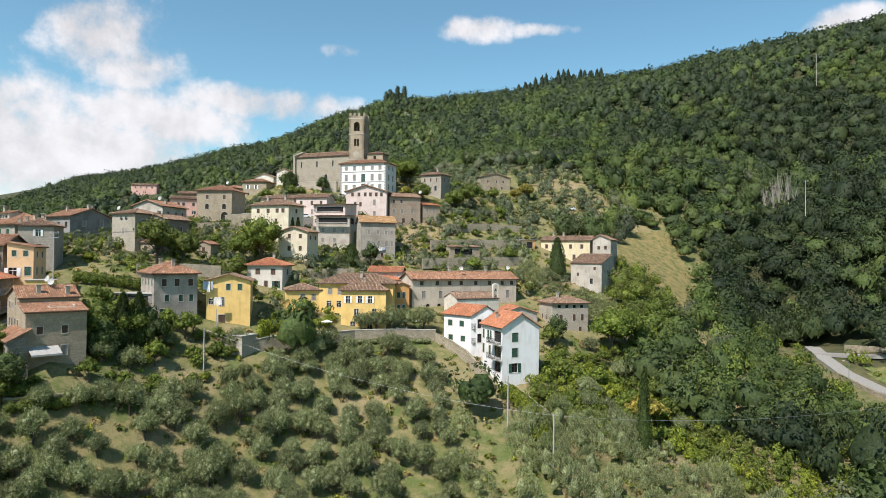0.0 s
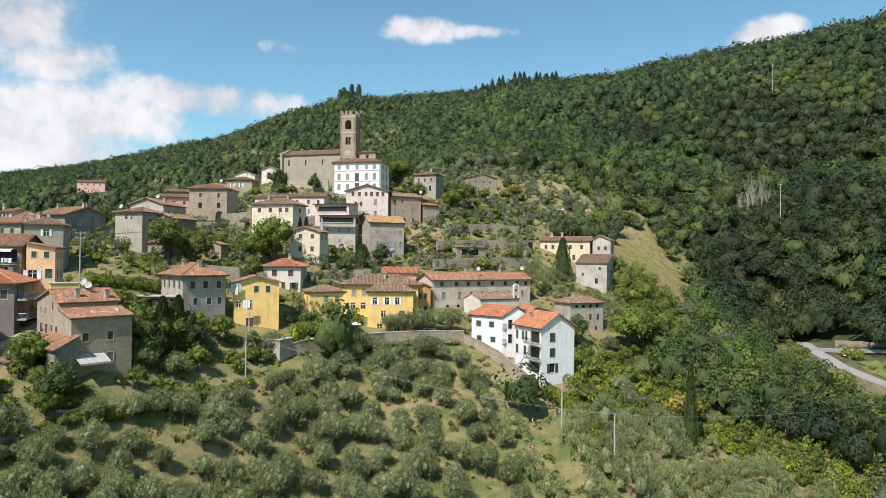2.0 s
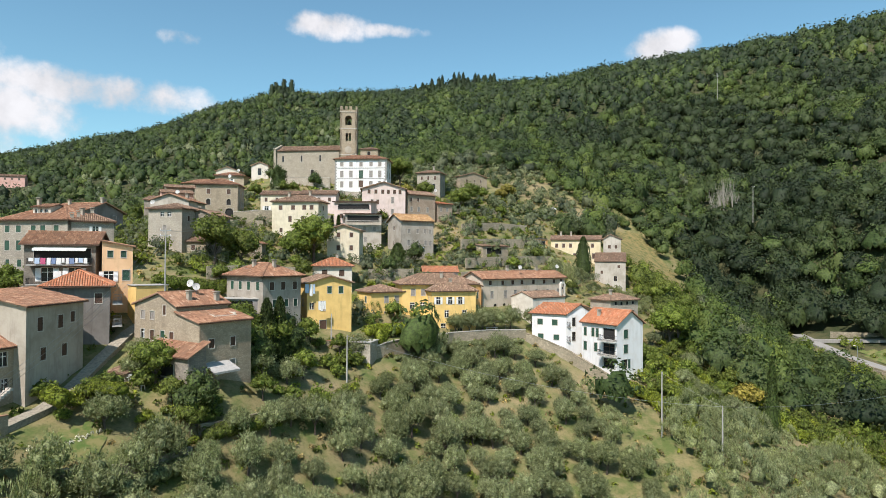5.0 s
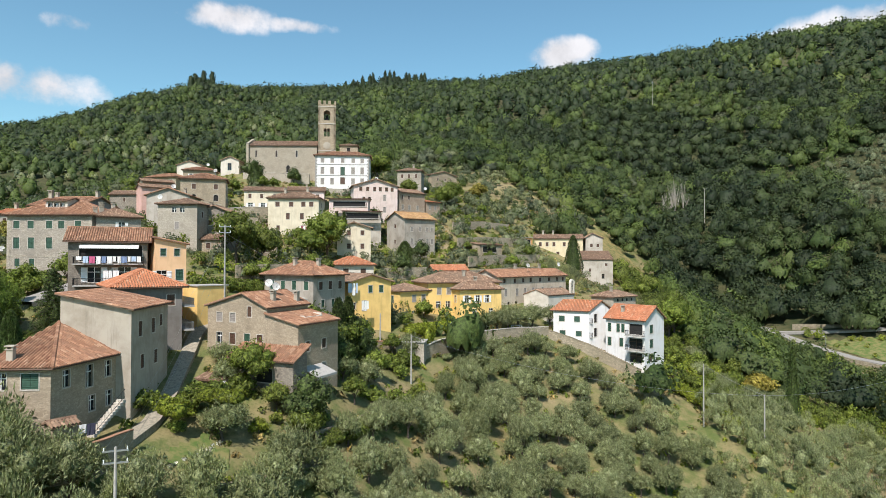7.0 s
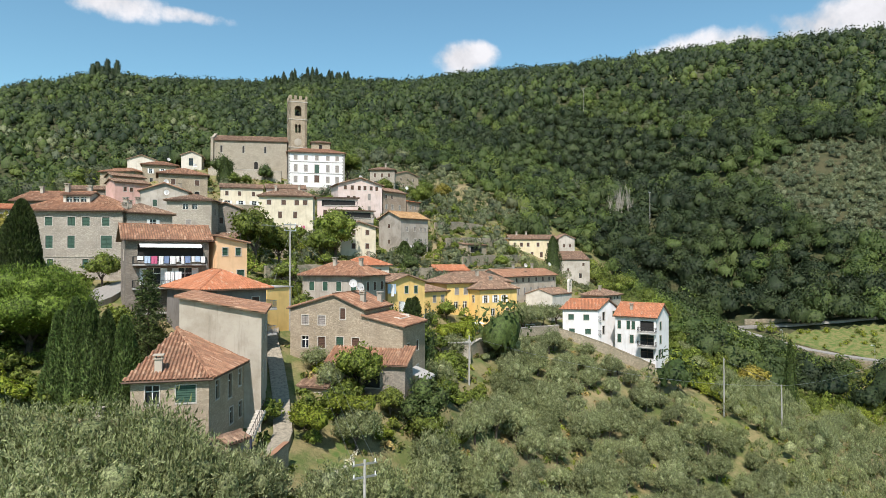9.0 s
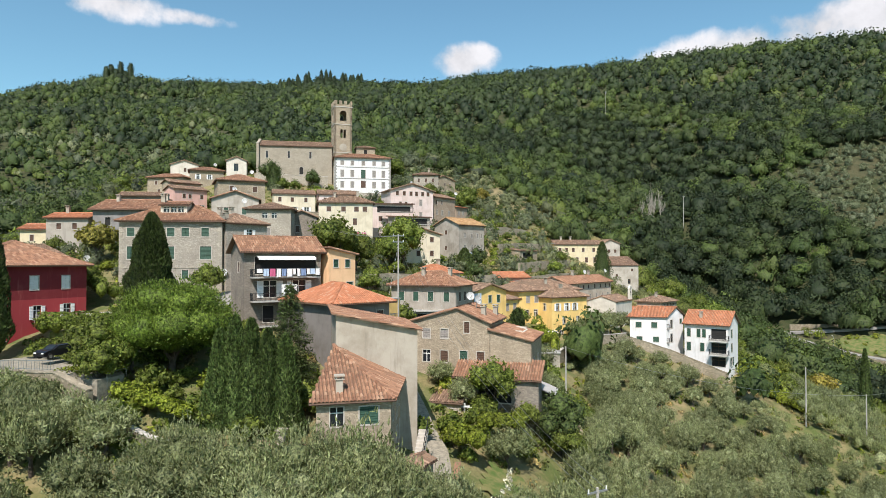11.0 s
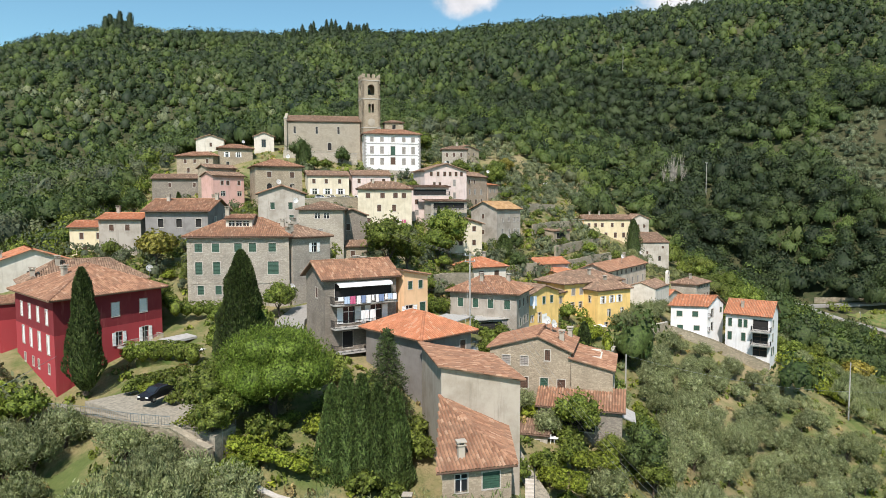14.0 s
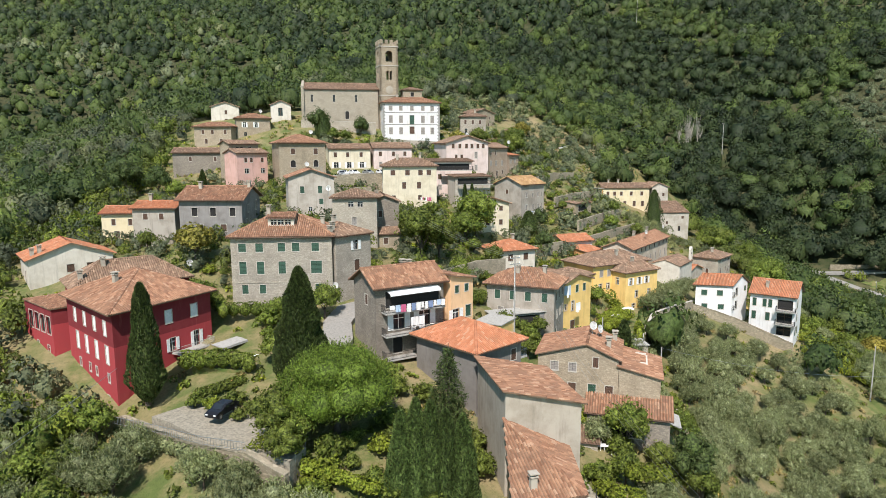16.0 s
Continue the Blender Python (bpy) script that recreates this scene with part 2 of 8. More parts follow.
BLUEGREY = plaster("plaster_bluegrey", (0.22, 0.20, 0.18), 0.35)
TILE_OLD = tilemat("tiles_old", (0.165, 0.095, 0.062), (0.36, 0.235, 0.155), (0.19, 0.13, 0.09))
TILE_NEW = tilemat("tiles_new", (0.42, 0.150, 0.07), (0.55, 0.235, 0.125), (0.35, 0.145, 0.075))
TILE_MID = tilemat("tiles_mid", (0.215, 0.100, 0.057), (0.43, 0.235, 0.140), (0.23, 0.125, 0.078))
TILE_OCHRE = tilemat("tiles_ochre", (0.34, 0.19, 0.08), (0.52, 0.33, 0.16), (0.31, 0.18, 0.09))
EAVE = paint("eave_wood", (0.20, 0.13, 0.085), 0.85)
GREEN = paint("shutter_green", (0.035, 0.085, 0.055), 0.55)
BROWN = paint("shutter_brown", (0.10, 0.055, 0.035), 0.6)
GREYSH = paint("shutter_grey", (0.30, 0.27, 0.24), 0.65)
WHITEP = paint("paint_white", (0.80, 0.79, 0.76), 0.5, 0.0, 0.1)
TRIM = paint("stone_trim", (0.55, 0.50, 0.43), 0.85)
IRON = paint("dark_iron", (0.05, 0.05, 0.05), 0.5, 0.6)
STEEL = paint("galvanised_steel", (0.45, 0.46, 0.46), 0.45, 0.8)
CONCRETE = paint("weathered_concrete", (0.42, 0.40, 0.36), 0.9)
BARK = paint("bark", (0.13, 0.10, 0.075), 0.95, 0.0, 0.5)
# near-black: shade painted inside open recesses, and tyre rubber
DARK = paint("recess_shade_and_tyre", (0.03, 0.028, 0.026), 0.9)
CLOTH = paint("white_cloth", (0.78, 0.77, 0.74), 0.9, 0.0, 0.1)
GREYCLOTH = paint("grey_canvas", (0.42, 0.40, 0.37), 0.9)
GLASS = material("window_glass", lambda n, pos: (0.02, 0.024, 0.028), 0.08, spec=0.6)
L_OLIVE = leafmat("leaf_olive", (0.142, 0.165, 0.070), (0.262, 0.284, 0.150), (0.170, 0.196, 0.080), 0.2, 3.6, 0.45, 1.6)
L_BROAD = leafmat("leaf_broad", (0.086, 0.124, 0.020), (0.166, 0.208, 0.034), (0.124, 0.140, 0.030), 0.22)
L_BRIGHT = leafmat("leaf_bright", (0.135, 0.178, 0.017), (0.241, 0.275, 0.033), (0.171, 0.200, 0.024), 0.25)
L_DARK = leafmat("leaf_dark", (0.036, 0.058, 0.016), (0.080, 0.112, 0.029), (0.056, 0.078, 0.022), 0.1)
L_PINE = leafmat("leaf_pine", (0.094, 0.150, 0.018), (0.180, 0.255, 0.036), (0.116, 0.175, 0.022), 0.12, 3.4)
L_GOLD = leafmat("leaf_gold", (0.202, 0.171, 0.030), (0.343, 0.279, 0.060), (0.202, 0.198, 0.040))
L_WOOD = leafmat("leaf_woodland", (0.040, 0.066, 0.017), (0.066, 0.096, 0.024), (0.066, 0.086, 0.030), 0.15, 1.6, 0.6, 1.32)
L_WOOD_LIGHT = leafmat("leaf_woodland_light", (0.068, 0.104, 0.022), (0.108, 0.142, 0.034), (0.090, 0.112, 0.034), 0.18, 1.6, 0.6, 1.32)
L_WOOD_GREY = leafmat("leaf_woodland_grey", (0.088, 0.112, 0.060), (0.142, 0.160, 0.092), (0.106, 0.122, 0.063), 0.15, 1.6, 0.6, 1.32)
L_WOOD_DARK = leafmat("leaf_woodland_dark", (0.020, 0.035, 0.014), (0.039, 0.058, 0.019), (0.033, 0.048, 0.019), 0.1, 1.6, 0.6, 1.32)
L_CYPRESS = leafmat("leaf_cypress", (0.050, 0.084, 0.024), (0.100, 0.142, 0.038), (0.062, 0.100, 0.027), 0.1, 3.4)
L_FLOWER = leafmat("white_blossom", (0.620, 0.600, 0.520), (0.750, 0.740, 0.680), (0.600, 0.600, 0.500), 0.15)
L_STRAW = leafmat("leaf_straw", (0.270, 0.200, 0.085), (0.380, 0.285, 0.125), (0.200, 0.180, 0.060), 0.15)
DEADWOOD = paint("dead_wood", (0.36, 0.32, 0.27), 0.95)

# ---- lie of the land ----
def spots(text):
    return [tuple(float(v) for v in s.split(",")) for s in text.split()]


VILLAGE = spots("-93,89,30.5 -105,95,31 -118,113,38 -127,131,36 -112,104,34 -100,131,43 -96,122,40.5 -110,148,44 -84,101,31.5 -80,114,36 -64,105,32.5 -60,138,38 "
                "-48,137,33.5 -20,149,32.5 5,165,35 -45,160,40 -42,177,49.5 -22,189,48.5 -34,197,51 -26,212,59 -54,196,54 -62,222,61.5 -76,215,61.5 -88,219,60 "
                "-82,186,55 -83,162,50.5 -108,172,52 -122,197,51 -30,238,71")
UPLAND = spots("-50,256,78 -92,266,71 -67,268,80 -5,244,73.5 22,275,78 43,210,47.5 48,190,38 34,165,30 66,222,50 100,247,52 -117,257,58 -89,292,80 -10,300,86 40,310,92 "
               "-147,499,68 -325,686,114 -191,574,108 -281,596,104 -155,736,178 -75,905,268 -3,825,226 138,771,257 200,1050,305 142,478,172 270,400,171 156,467,171 88,320,96 138,273,68 190,316,88")
SLOPES = spots("-12,108,14 7,114,16 -27,120,20 -36,133,30 -20,144.0,29.6 -1,148.6,29.6 6,140,25.6 21,134,23 14,112,16 19,104,12 0,80,2 -60,78,13 -85,72,24.5 -85,40,8 -60,100,25 -42,98,15 "
               "-120,92,26 -137,112,28 -145,135,32 -100,72,21 75,164,21 60,135,13 45,112,11 100,165,20 104,148,18 110,210,22 206,288,100 167,203,64 246,247,123 -160,190,44 -200,120,15 -200,270,42")
FAR = spots("500,300,238 600,700,300 -500,400,40 -520,760,98 -700,900,95 300,1400,300 -300,1400,250 60,-150,-20 -150,-100,-30 300,60,40 -400,100,-10 150,80,12 700,0,150 -900,1500,200 900,1400,300")
RIDGE = spots("-737,1059,140 -660,1107,172 -340,886,176 -300,880,188 -241,888,194 -178,892,230 52,919,279 0,930,277 315,603,250 376,542,252 304,628,255 443,469,257 455,438,255 433,503,260 458,454,258 477,406,254 400,552,256 487,369,247 240,697,246")
SPOTS = np.array(VILLAGE + UPLAND + SLOPES + FAR + RIDGE)


def spline_weights(p):
    d = np.hypot(p[:, None, 0] - p[None, :, 0], p[:, None, 1] - p[None, :, 1])
    n = len(p)
    k = np.zeros((n + 3, n + 3))
    k[:n, :n] = d + 0.0 + np.eye(n) * -1.5
    k[:n, n:] = np.c_[np.ones(n), p[:, :2]]
    k[n:, :n] = k[:n, n:].T
    return np.linalg.solve(k, np.r_[p[:, 2], 0, 0, 0])


LAND = spline_weights(SPOTS)


def land(x, y):
    """Height of the ground, for numbers or arrays."""
    x, y = np.asarray(x, float), np.asarray(y, float)
    z = LAND[-3] + LAND[-2] * x + LAND[-1] * y
    for (px, py, _), w in zip(SPOTS, LAND):
        z = z + w * np.hypot(x - px, y - py)
    return z


def g(x, y):
    return float(land(x, y))


def axis(fine0, fine1, step, reach):
    a = list(np.arange(fine0, fine1 + 0.1, step))
    s = step
    while a[-1] < reach[1]:
        s = min(s * 1.12, 90)
        a.append(a[-1] + s)
    s = step
    while a[0] > reach[0]:
        s = min(s * 1.12, 90)
        a.insert(0, a[0] - s)
    return np.array(a)


def tri_mesh(name, verts, tris):
    me = bpy.data.meshes.new(name)
    verts, tris = np.asarray(verts, np.float32), np.asarray(tris, np.int32)
    me.vertices.add(len(verts))
    me.vertices.foreach_set("co", verts.ravel())
    me.loops.add(len(tris) * 3)
    me.loops.foreach_set("vertex_index", tris.ravel())
    me.polygons.add(len(tris))
    me.polygons.foreach_set("loop_start", np.arange(0, len(tris) * 3, 3, dtype=np.int32))
    me.update(calc_edges=True)
    return me


def build_ground():
    xs, ys = axis(-170, 130, 2.2, (-3800, 3800)), axis(50, 300, 2.2, (-2500, 4200))
    gx, gy = np.meshgrid(xs, ys)
    z = land(gx, gy)
    far = np.clip((np.hypot(gx + 20, gy - 300) - 1300) / 900, 0, 1)
    z = z * (1 - far) + 40 * far
    rough = np.sin(gx * 0.9 + np.sin(gy * 0.7) * 2) * np.cos(gy * 0.8 + np.sin(gx * 0.5)) * 0.18
    z = z + rough
    v = np.c_[gx.ravel(), gy.ravel(), z.ravel()]
    nx, ny = len(xs), len(ys)
    i = (np.arange(ny - 1)[:, None] * nx + np.arange(nx - 1)[None, :]).ravel()
    t = np.r_[np.c_[i, i + 1, i + nx + 1], np.c_[i, i + nx + 1, i + nx]]
    me = tri_mesh("ground", v, t)
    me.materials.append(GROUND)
    me.polygons.foreach_set("use_smooth", np.ones(len(t), bool))
    return tagged(new("ground", me), "hillside of patchy green and dry grass with bare earth", "ground", kind="structure")


build_ground()


# ---- small mesh kit ----
def part(name, data, mat, parent=None, label="", m=None):
    """Link a bmesh or a mesh as one object, under parent when there is one."""
    if isinstance(data, bmesh.types.BMesh):
        me = bpy.data.meshes.new(name)
        data.to_mesh(me)
        data.free()
    else:
        me = data
    if mat and not me.materials:
        me.materials.append(mat)
    ob = new(name, me)
    if parent:
        ob.parent = parent
    if m is not None:
        ob.matrix_basis = m
    return tagged(ob, label)


def thing(name, at, label, category, group="", kind=""):
    ob = new(name)
    ob.empty_display_size = 0.2
    ob.matrix_basis = at if isinstance(at, Matrix) else Matrix.Translation(at)
    return tagged(ob, label, category, group, kind)


def box(bm, x0, x1, y0, y1, z0, z1, m=None):
    v = [bm.verts.new((x, y, z)) for z in (z0, z1) for x, y in ((x0, y0), (x1, y0), (x1, y1), (x0, y1))]
    if m is not None:
        for q in v:
            q.co = m @ q.co
    for f in ((3, 2, 1, 0), (4, 5, 6, 7), (0, 1, 5, 4), (1, 2, 6, 5), (2, 3, 7, 6), (3, 0, 4, 7)):
        bm.faces.new([v[i] for i in f])
    return v


def boxes(*bs, bevel=0.0):
    bm = bmesh.new()
    for b in bs:
        box(bm, *b)
    if bevel:
        bmesh.ops.bevel(bm, geom=bm.edges[:], offset=bevel, segments=1, affect="EDGES")
    return bm


def tube(bm, a, b, r0, r1, n=6):
    a, b = Vector(a), Vector(b)
    q = (b - a).to_track_quat("Z", "Y").to_matrix()
    rings = []
    for c, r in ((a, r0), (b, r1)):
        rings.append([bm.verts.new(c + q @ Vector((r * math.cos(k * 2 * math.pi / n), r * math.sin(k * 2 * math.pi / n), 0))) for k in range(n)])
    for k in range(n):
        bm.faces.new((rings[0][k], rings[0][(k + 1) % n], rings[1][(k + 1) % n], rings[1][k]))
    bm.faces.new(rings[0][::-1])
    bm.faces.new(rings[1])


# ---- windows ----
WINDOW_MESHES = {}


def window_meshes(w, h, style):
    key = (round(w, 2), round(h, 2), style)
    if key in WINDOW_MESHES:
        return WINDOW_MESHES[key]
    a, b = w / 2, h / 2
    t = 0.09 if style not in "vx" else 0.05
    fr = bmesh.new()
    rings = [[fr.verts.new((sx * (a + ex), y, sz * b + (ez if sz > 0 else -ez2))) for sx, sz in ((-1, -1), (1, -1), (1, 1), (-1, 1))]
             for ex, ez, ez2, y in ((0, 0, 0, 0.12), (0, 0, 0, -0.05), (t, t, 0.12, -0.05), (t, t, 0.12, 0.12))]
    for p, q in zip(rings, rings[1:] + rings[:1]):
        for k in range(4):
            fr.faces.new((p[k], p[(k + 1) % 4], q[(k + 1) % 4], q[k]))
    bmesh.ops.recalc_face_normals(fr, faces=fr.faces[:])
    me_f = bpy.data.meshes.new("window")
    fr.to_mesh(me_f)
    me_f.materials.append(TRIM)
    me_c = None
    if style not in "vagbckd":
        # glazing bars: one cross-shaped piece
        k, zc = 0.045, 0.18 * h
        outline = [(-a, zc - k), (-k, zc - k), (-k, -b), (k, -b), (k, zc - k), (a, zc - k), (a, zc + k), (k, zc + k), (k, b), (-k, b), (-k, zc + k), (-a, zc + k)]
        cr = bmesh.new()
        f0 = cr.faces.new([cr.verts.new((x, 0.15, z)) for x, z in outline])
        ext = bmesh.ops.extrude_face_region(cr, geom=[f0])
        bmesh.ops.translate(cr, verts=[v for v in ext["geom"] if isinstance(v, bmesh.types.BMVert)], vec=(0, 0.05, 0))
        bmesh.ops.recalc_face_normals(cr, faces=cr.faces[:])
        me_c = bpy.data.meshes.new("glazing_bar")
        cr.to_mesh(me_c)
        me_c.materials.append(WHITEP if style in "wnk" else BROWN)
    pn = boxes((-a, a, 0.2, 0.23, -b, b))
    me_p = bpy.data.meshes.new("pane")
    pn.to_mesh(me_p)
    # open styles v and a have no glass: a black sheet is their shade
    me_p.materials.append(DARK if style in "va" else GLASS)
    me_s = None
    if style in "gbcwodk":
        # louvred leaf: one folded sheet with a back
        s = bmesh.new()
        k = max(4, int(h / 0.2))
        zs = [-b + 0.01 + i * (h - 0.02) / k for i in range(k + 1)]
        front = []
        for i, z in enumerate(zs):
            front.append((-0.035, z))
            if i < k:
                front.append((0.0, z + (h - 0.02) / k * 0.75))
        sec = front + [(0.04, zs[-1]), (0.04, zs[0])]
        rows = [[s.verts.new((x, y, z)) for y, z in sec] for x in (0.01, a - 0.01)]
        for i in range(len(sec)):
            j = (i + 1) % len(sec)
            s.faces.new((rows[0][i], rows[0][j], rows[1][j], rows[1][i]))
        s.faces.new(rows[0][::-1])
        s.faces.new(rows[1])
        bmesh.ops.recalc_face_normals(s, faces=s.faces[:])
        me_s = bpy.data.meshes.new("shutter")
        s.to_mesh(me_s)
        me_s.materials.append({"g": GREEN, "o": GREEN, "b": BROWN, "c": GREYSH, "w": WHITEP, "d": BROWN, "k": WHITEP}[style])
    WINDOW_MESHES[key] = (me_f, me_p, me_s, me_c)
    return WINDOW_MESHES[key]


def arch_head(w, h, deep=0.28):
    """The two spandrels that round off the top of an opening."""
    a, b = w / 2, h / 2
    r = min(a, h * 0.42)
    bm = bmesh.new()
    prev = None
    for k in range(13):
        q = math.pi * k / 12
        x, z = -a * math.cos(q), b - r + r * math.sin(q)
        ring = [bm.verts.new((x, y, zz)) for y, zz in ((-0.012, z), (-0.012, b + 0.02), (deep, b + 0.02), (deep, z))]
        if prev:
            for e in range(4):
                bm.faces.new((prev[e], prev[(e + 1) % 4], ring[(e + 1) % 4], ring[e]))
        prev = ring
    bmesh.ops.recalc_face_normals(bm, faces=bm.faces[:])
    return bm


def add_window(house, m, w, h, style, wall=None):
    me_f, me_p, me_s, me_c = window_meshes(w, h, style)
    win = part("door" if style == "d" else "window", me_f, None, house, "", m)
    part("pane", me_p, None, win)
    if style == "a":
        part("arch_head", arch_head(w, h), wall, win)
    if me_c:
        part("glazing_bar", me_c, None, win)
    if me_s:
        if style in "wo":
            part("shutter", me_s, None, win, "", pose(-w - 0.02, -0.08, 0))
            part("shutter", me_s, None, win, "", pose(w / 2 + 0.02, -0.08, 0))
        else:
            part("shutter", me_s, None, win, "", pose(-w / 2 + 0.0, 0.06, 0))
            part("shutter", me_s, None, win, "", pose(0.01, 0.06, 0))
    return win


# ---- roofs ----
ROOF_RNG = random.Random(5)


def tile_plane(acc, poly, wide=0.33, long=0.6):
    """Rows of curved clay tiles over a flat polygon whose first edge is the eave."""
    p0, p1 = poly[0], poly[1]
    u = (p1 - p0).normalized()
    nrm = Vector((0, 0, 0))
    for i in range(1, len(poly) - 1):
        nrm += (poly[i] - p0).cross(poly[i + 1] - p0)
    nrm.normalize()
    if nrm.z < 0:
        nrm = -nrm
    v = nrm.cross(u)
    if sum((q - p0).dot(v) for q in poly) < 0:
        v = -v
    pts = [((q - p0).dot(u), (q - p0).dot(v)) for q in poly]
    lo, hi = min(p[0] for p in pts), max(p[0] for p in pts)
    n = max(1, round((hi - lo) / wide))
    wide = (hi - lo) / n
    verts, faces = acc
    for i in range(n):
        c = lo + (i + 0.5) * wide
        cut = []
        for (a0, b0), (a1, b1) in zip(pts, pts[1:] + pts[:1]):
            if (a0 - c) * (a1 - c) <= 0 and abs(a1 - a0) > 1e-6:
                cut.append(b0 + (b1 - b0) * (c - a0) / (a1 - a0))
        if len(cut) < 2:
            continue
        s0, s1 = min(cut), max(cut)
        k = max(1, round((s1 - s0) / long))
        for j in range(k):
            a = s0 + (s1 - s0) * j / k - 0.03
            b = s0 + (s1 - s0) * (j + 1) / k + 0.02
            jx, jz = ROOF_RNG.uniform(-0.025, 0.025), ROOF_RNG.uniform(0, 0.025)
            k0 = len(verts)
            for s, lift in ((a, 0.035), (b, 0.0)):
                for du, dz in ((-0.44, -0.03), (-0.2, 0.11), (0.2, 0.11), (0.44, -0.03)):
                    verts.append(p0 + u * (c + du * wide + (jx if s == b else -jx)) + v * s + nrm * (dz + lift + jz))
            faces.extend(((k0, k0 + 1, k0 + 5, k0 + 4), (k0 + 1, k0 + 2, k0 + 6, k0 + 5), (k0 + 2, k0 + 3, k0 + 7, k0 + 6)))


def ridge_caps(acc, a, b):
    verts, faces = acc
    n = max(1, round((b - a).length / 0.42))
    side = (b - a).cross(Vector((0, 0, 1))).normalized()
    for i in range(n):
        p, q = a.lerp(b, i / n), a.lerp(b, (i + 1.1) / n)
        k0 = len(verts)
        lift = ROOF_RNG.uniform(0.0, 0.03)
        for c, l2 in ((p, 0.04), (q, 0.0)):
            for s, z in ((-0.2, 0.02), (-0.11, 0.15), (0.11, 0.15), (0.2, 0.02)):
                verts.append(c + side * s + Vector((0, 0, z + l2 + lift)))
        for e in range(3):
            faces.append((k0 + e, k0 + e + 1, k0 + 5 + e, k0 + 4 + e))


def roof_planes(kind, r, ze, rise, par):
    """Planes, eave first, and the lines that carry caps, over the corners r (front-left, front-right, back-right, back-left)."""
    z = lambda p, h: Vector((p[0], p[1], h))
    lerp = lambda a, b, f: (a[0] + (b[0] - a[0]) * f, a[1] + (b[1] - a[1]) * f)
    e = [z(p, ze) for p in r]
    top = ze + rise
    if kind == "gx":
        f = par.get("ridge", 0.5)
        a, b = z(lerp(r[0], r[3], f), top), z(lerp(r[1], r[2], f), top)
        zb = ze - par.get("drop", 0.0)
        e2, e3 = z(r[2], zb), z(r[3], zb)
        return [[e[0], e[1], b, a], [e2, e3, a, b]], [(a, b)]
    if kind == "gy":
        f = par.get("ridge", 0.5)
        a, b = z(lerp(r[0], r[1], f), top), z(lerp(r[3], r[2], f), top)
        zr = ze - par.get("drop", 0.0)
        e1, e2 = z(r[1], zr), z(r[2], zr)
        return [[e[3], e[0], a, b], [e1, e2, b, a]], [(a, b)]
    if kind == "hip":
        lx = math.dist(r[0], r[1])
        ly = math.dist(r[0], r[3])
        if lx >= ly:
            f = min(0.49, 0.5 * ly / lx)
            m0, m1 = lerp(r[0], r[3], 0.5), lerp(r[1], r[2], 0.5)
            a, b = z(lerp(m0, m1, f), top), z(lerp(m0, m1, 1 - f), top)
            return [[e[0], e[1], b, a], [e[1], e[2], b], [e[2], e[3], a, b], [e[3], e[0], a]], [(a, b), (e[0], a), (e[3], a), (e[1], b), (e[2], b)]
        f = min(0.49, 0.5 * lx / ly)
        m0, m1 = lerp(r[0], r[1], 0.5), lerp(r[3], r[2], 0.5)
        a, b = z(lerp(m0, m1, f), top), z(lerp(m0, m1, 1 - f), top)
        return [[e[0], e[1], a], [e[1], e[2], b, a], [e[2], e[3], b], [e[3], e[0], a, b]], [(a, b), (e[0], a), (e[1], a), (e[2], b), (e[3], b)]
    if kind == "corner":
        # two slopes that fall from the back-left corner, with a hip between them
        a = z(r[3], top)
        return [[e[0], e[1], a], [e[1], e[2], a]], [(e[1], a)]
    # one slope: rise at the side named
    hi = {"N": (2, 3), "S": (0, 1), "W": (0, 3), "E": (1, 2)}[par.get("high", "N")]
    q = [z(p, ze + (rise if i in hi else 0)) for i, p in enumerate(r)]
    order = {"N": (0, 1, 2, 3), "S": (2, 3, 0, 1), "W": (1, 2, 3, 0), "E": (3, 0, 1, 2)}[par.get("high", "N")]
    return [[q[i] for i in order]], []


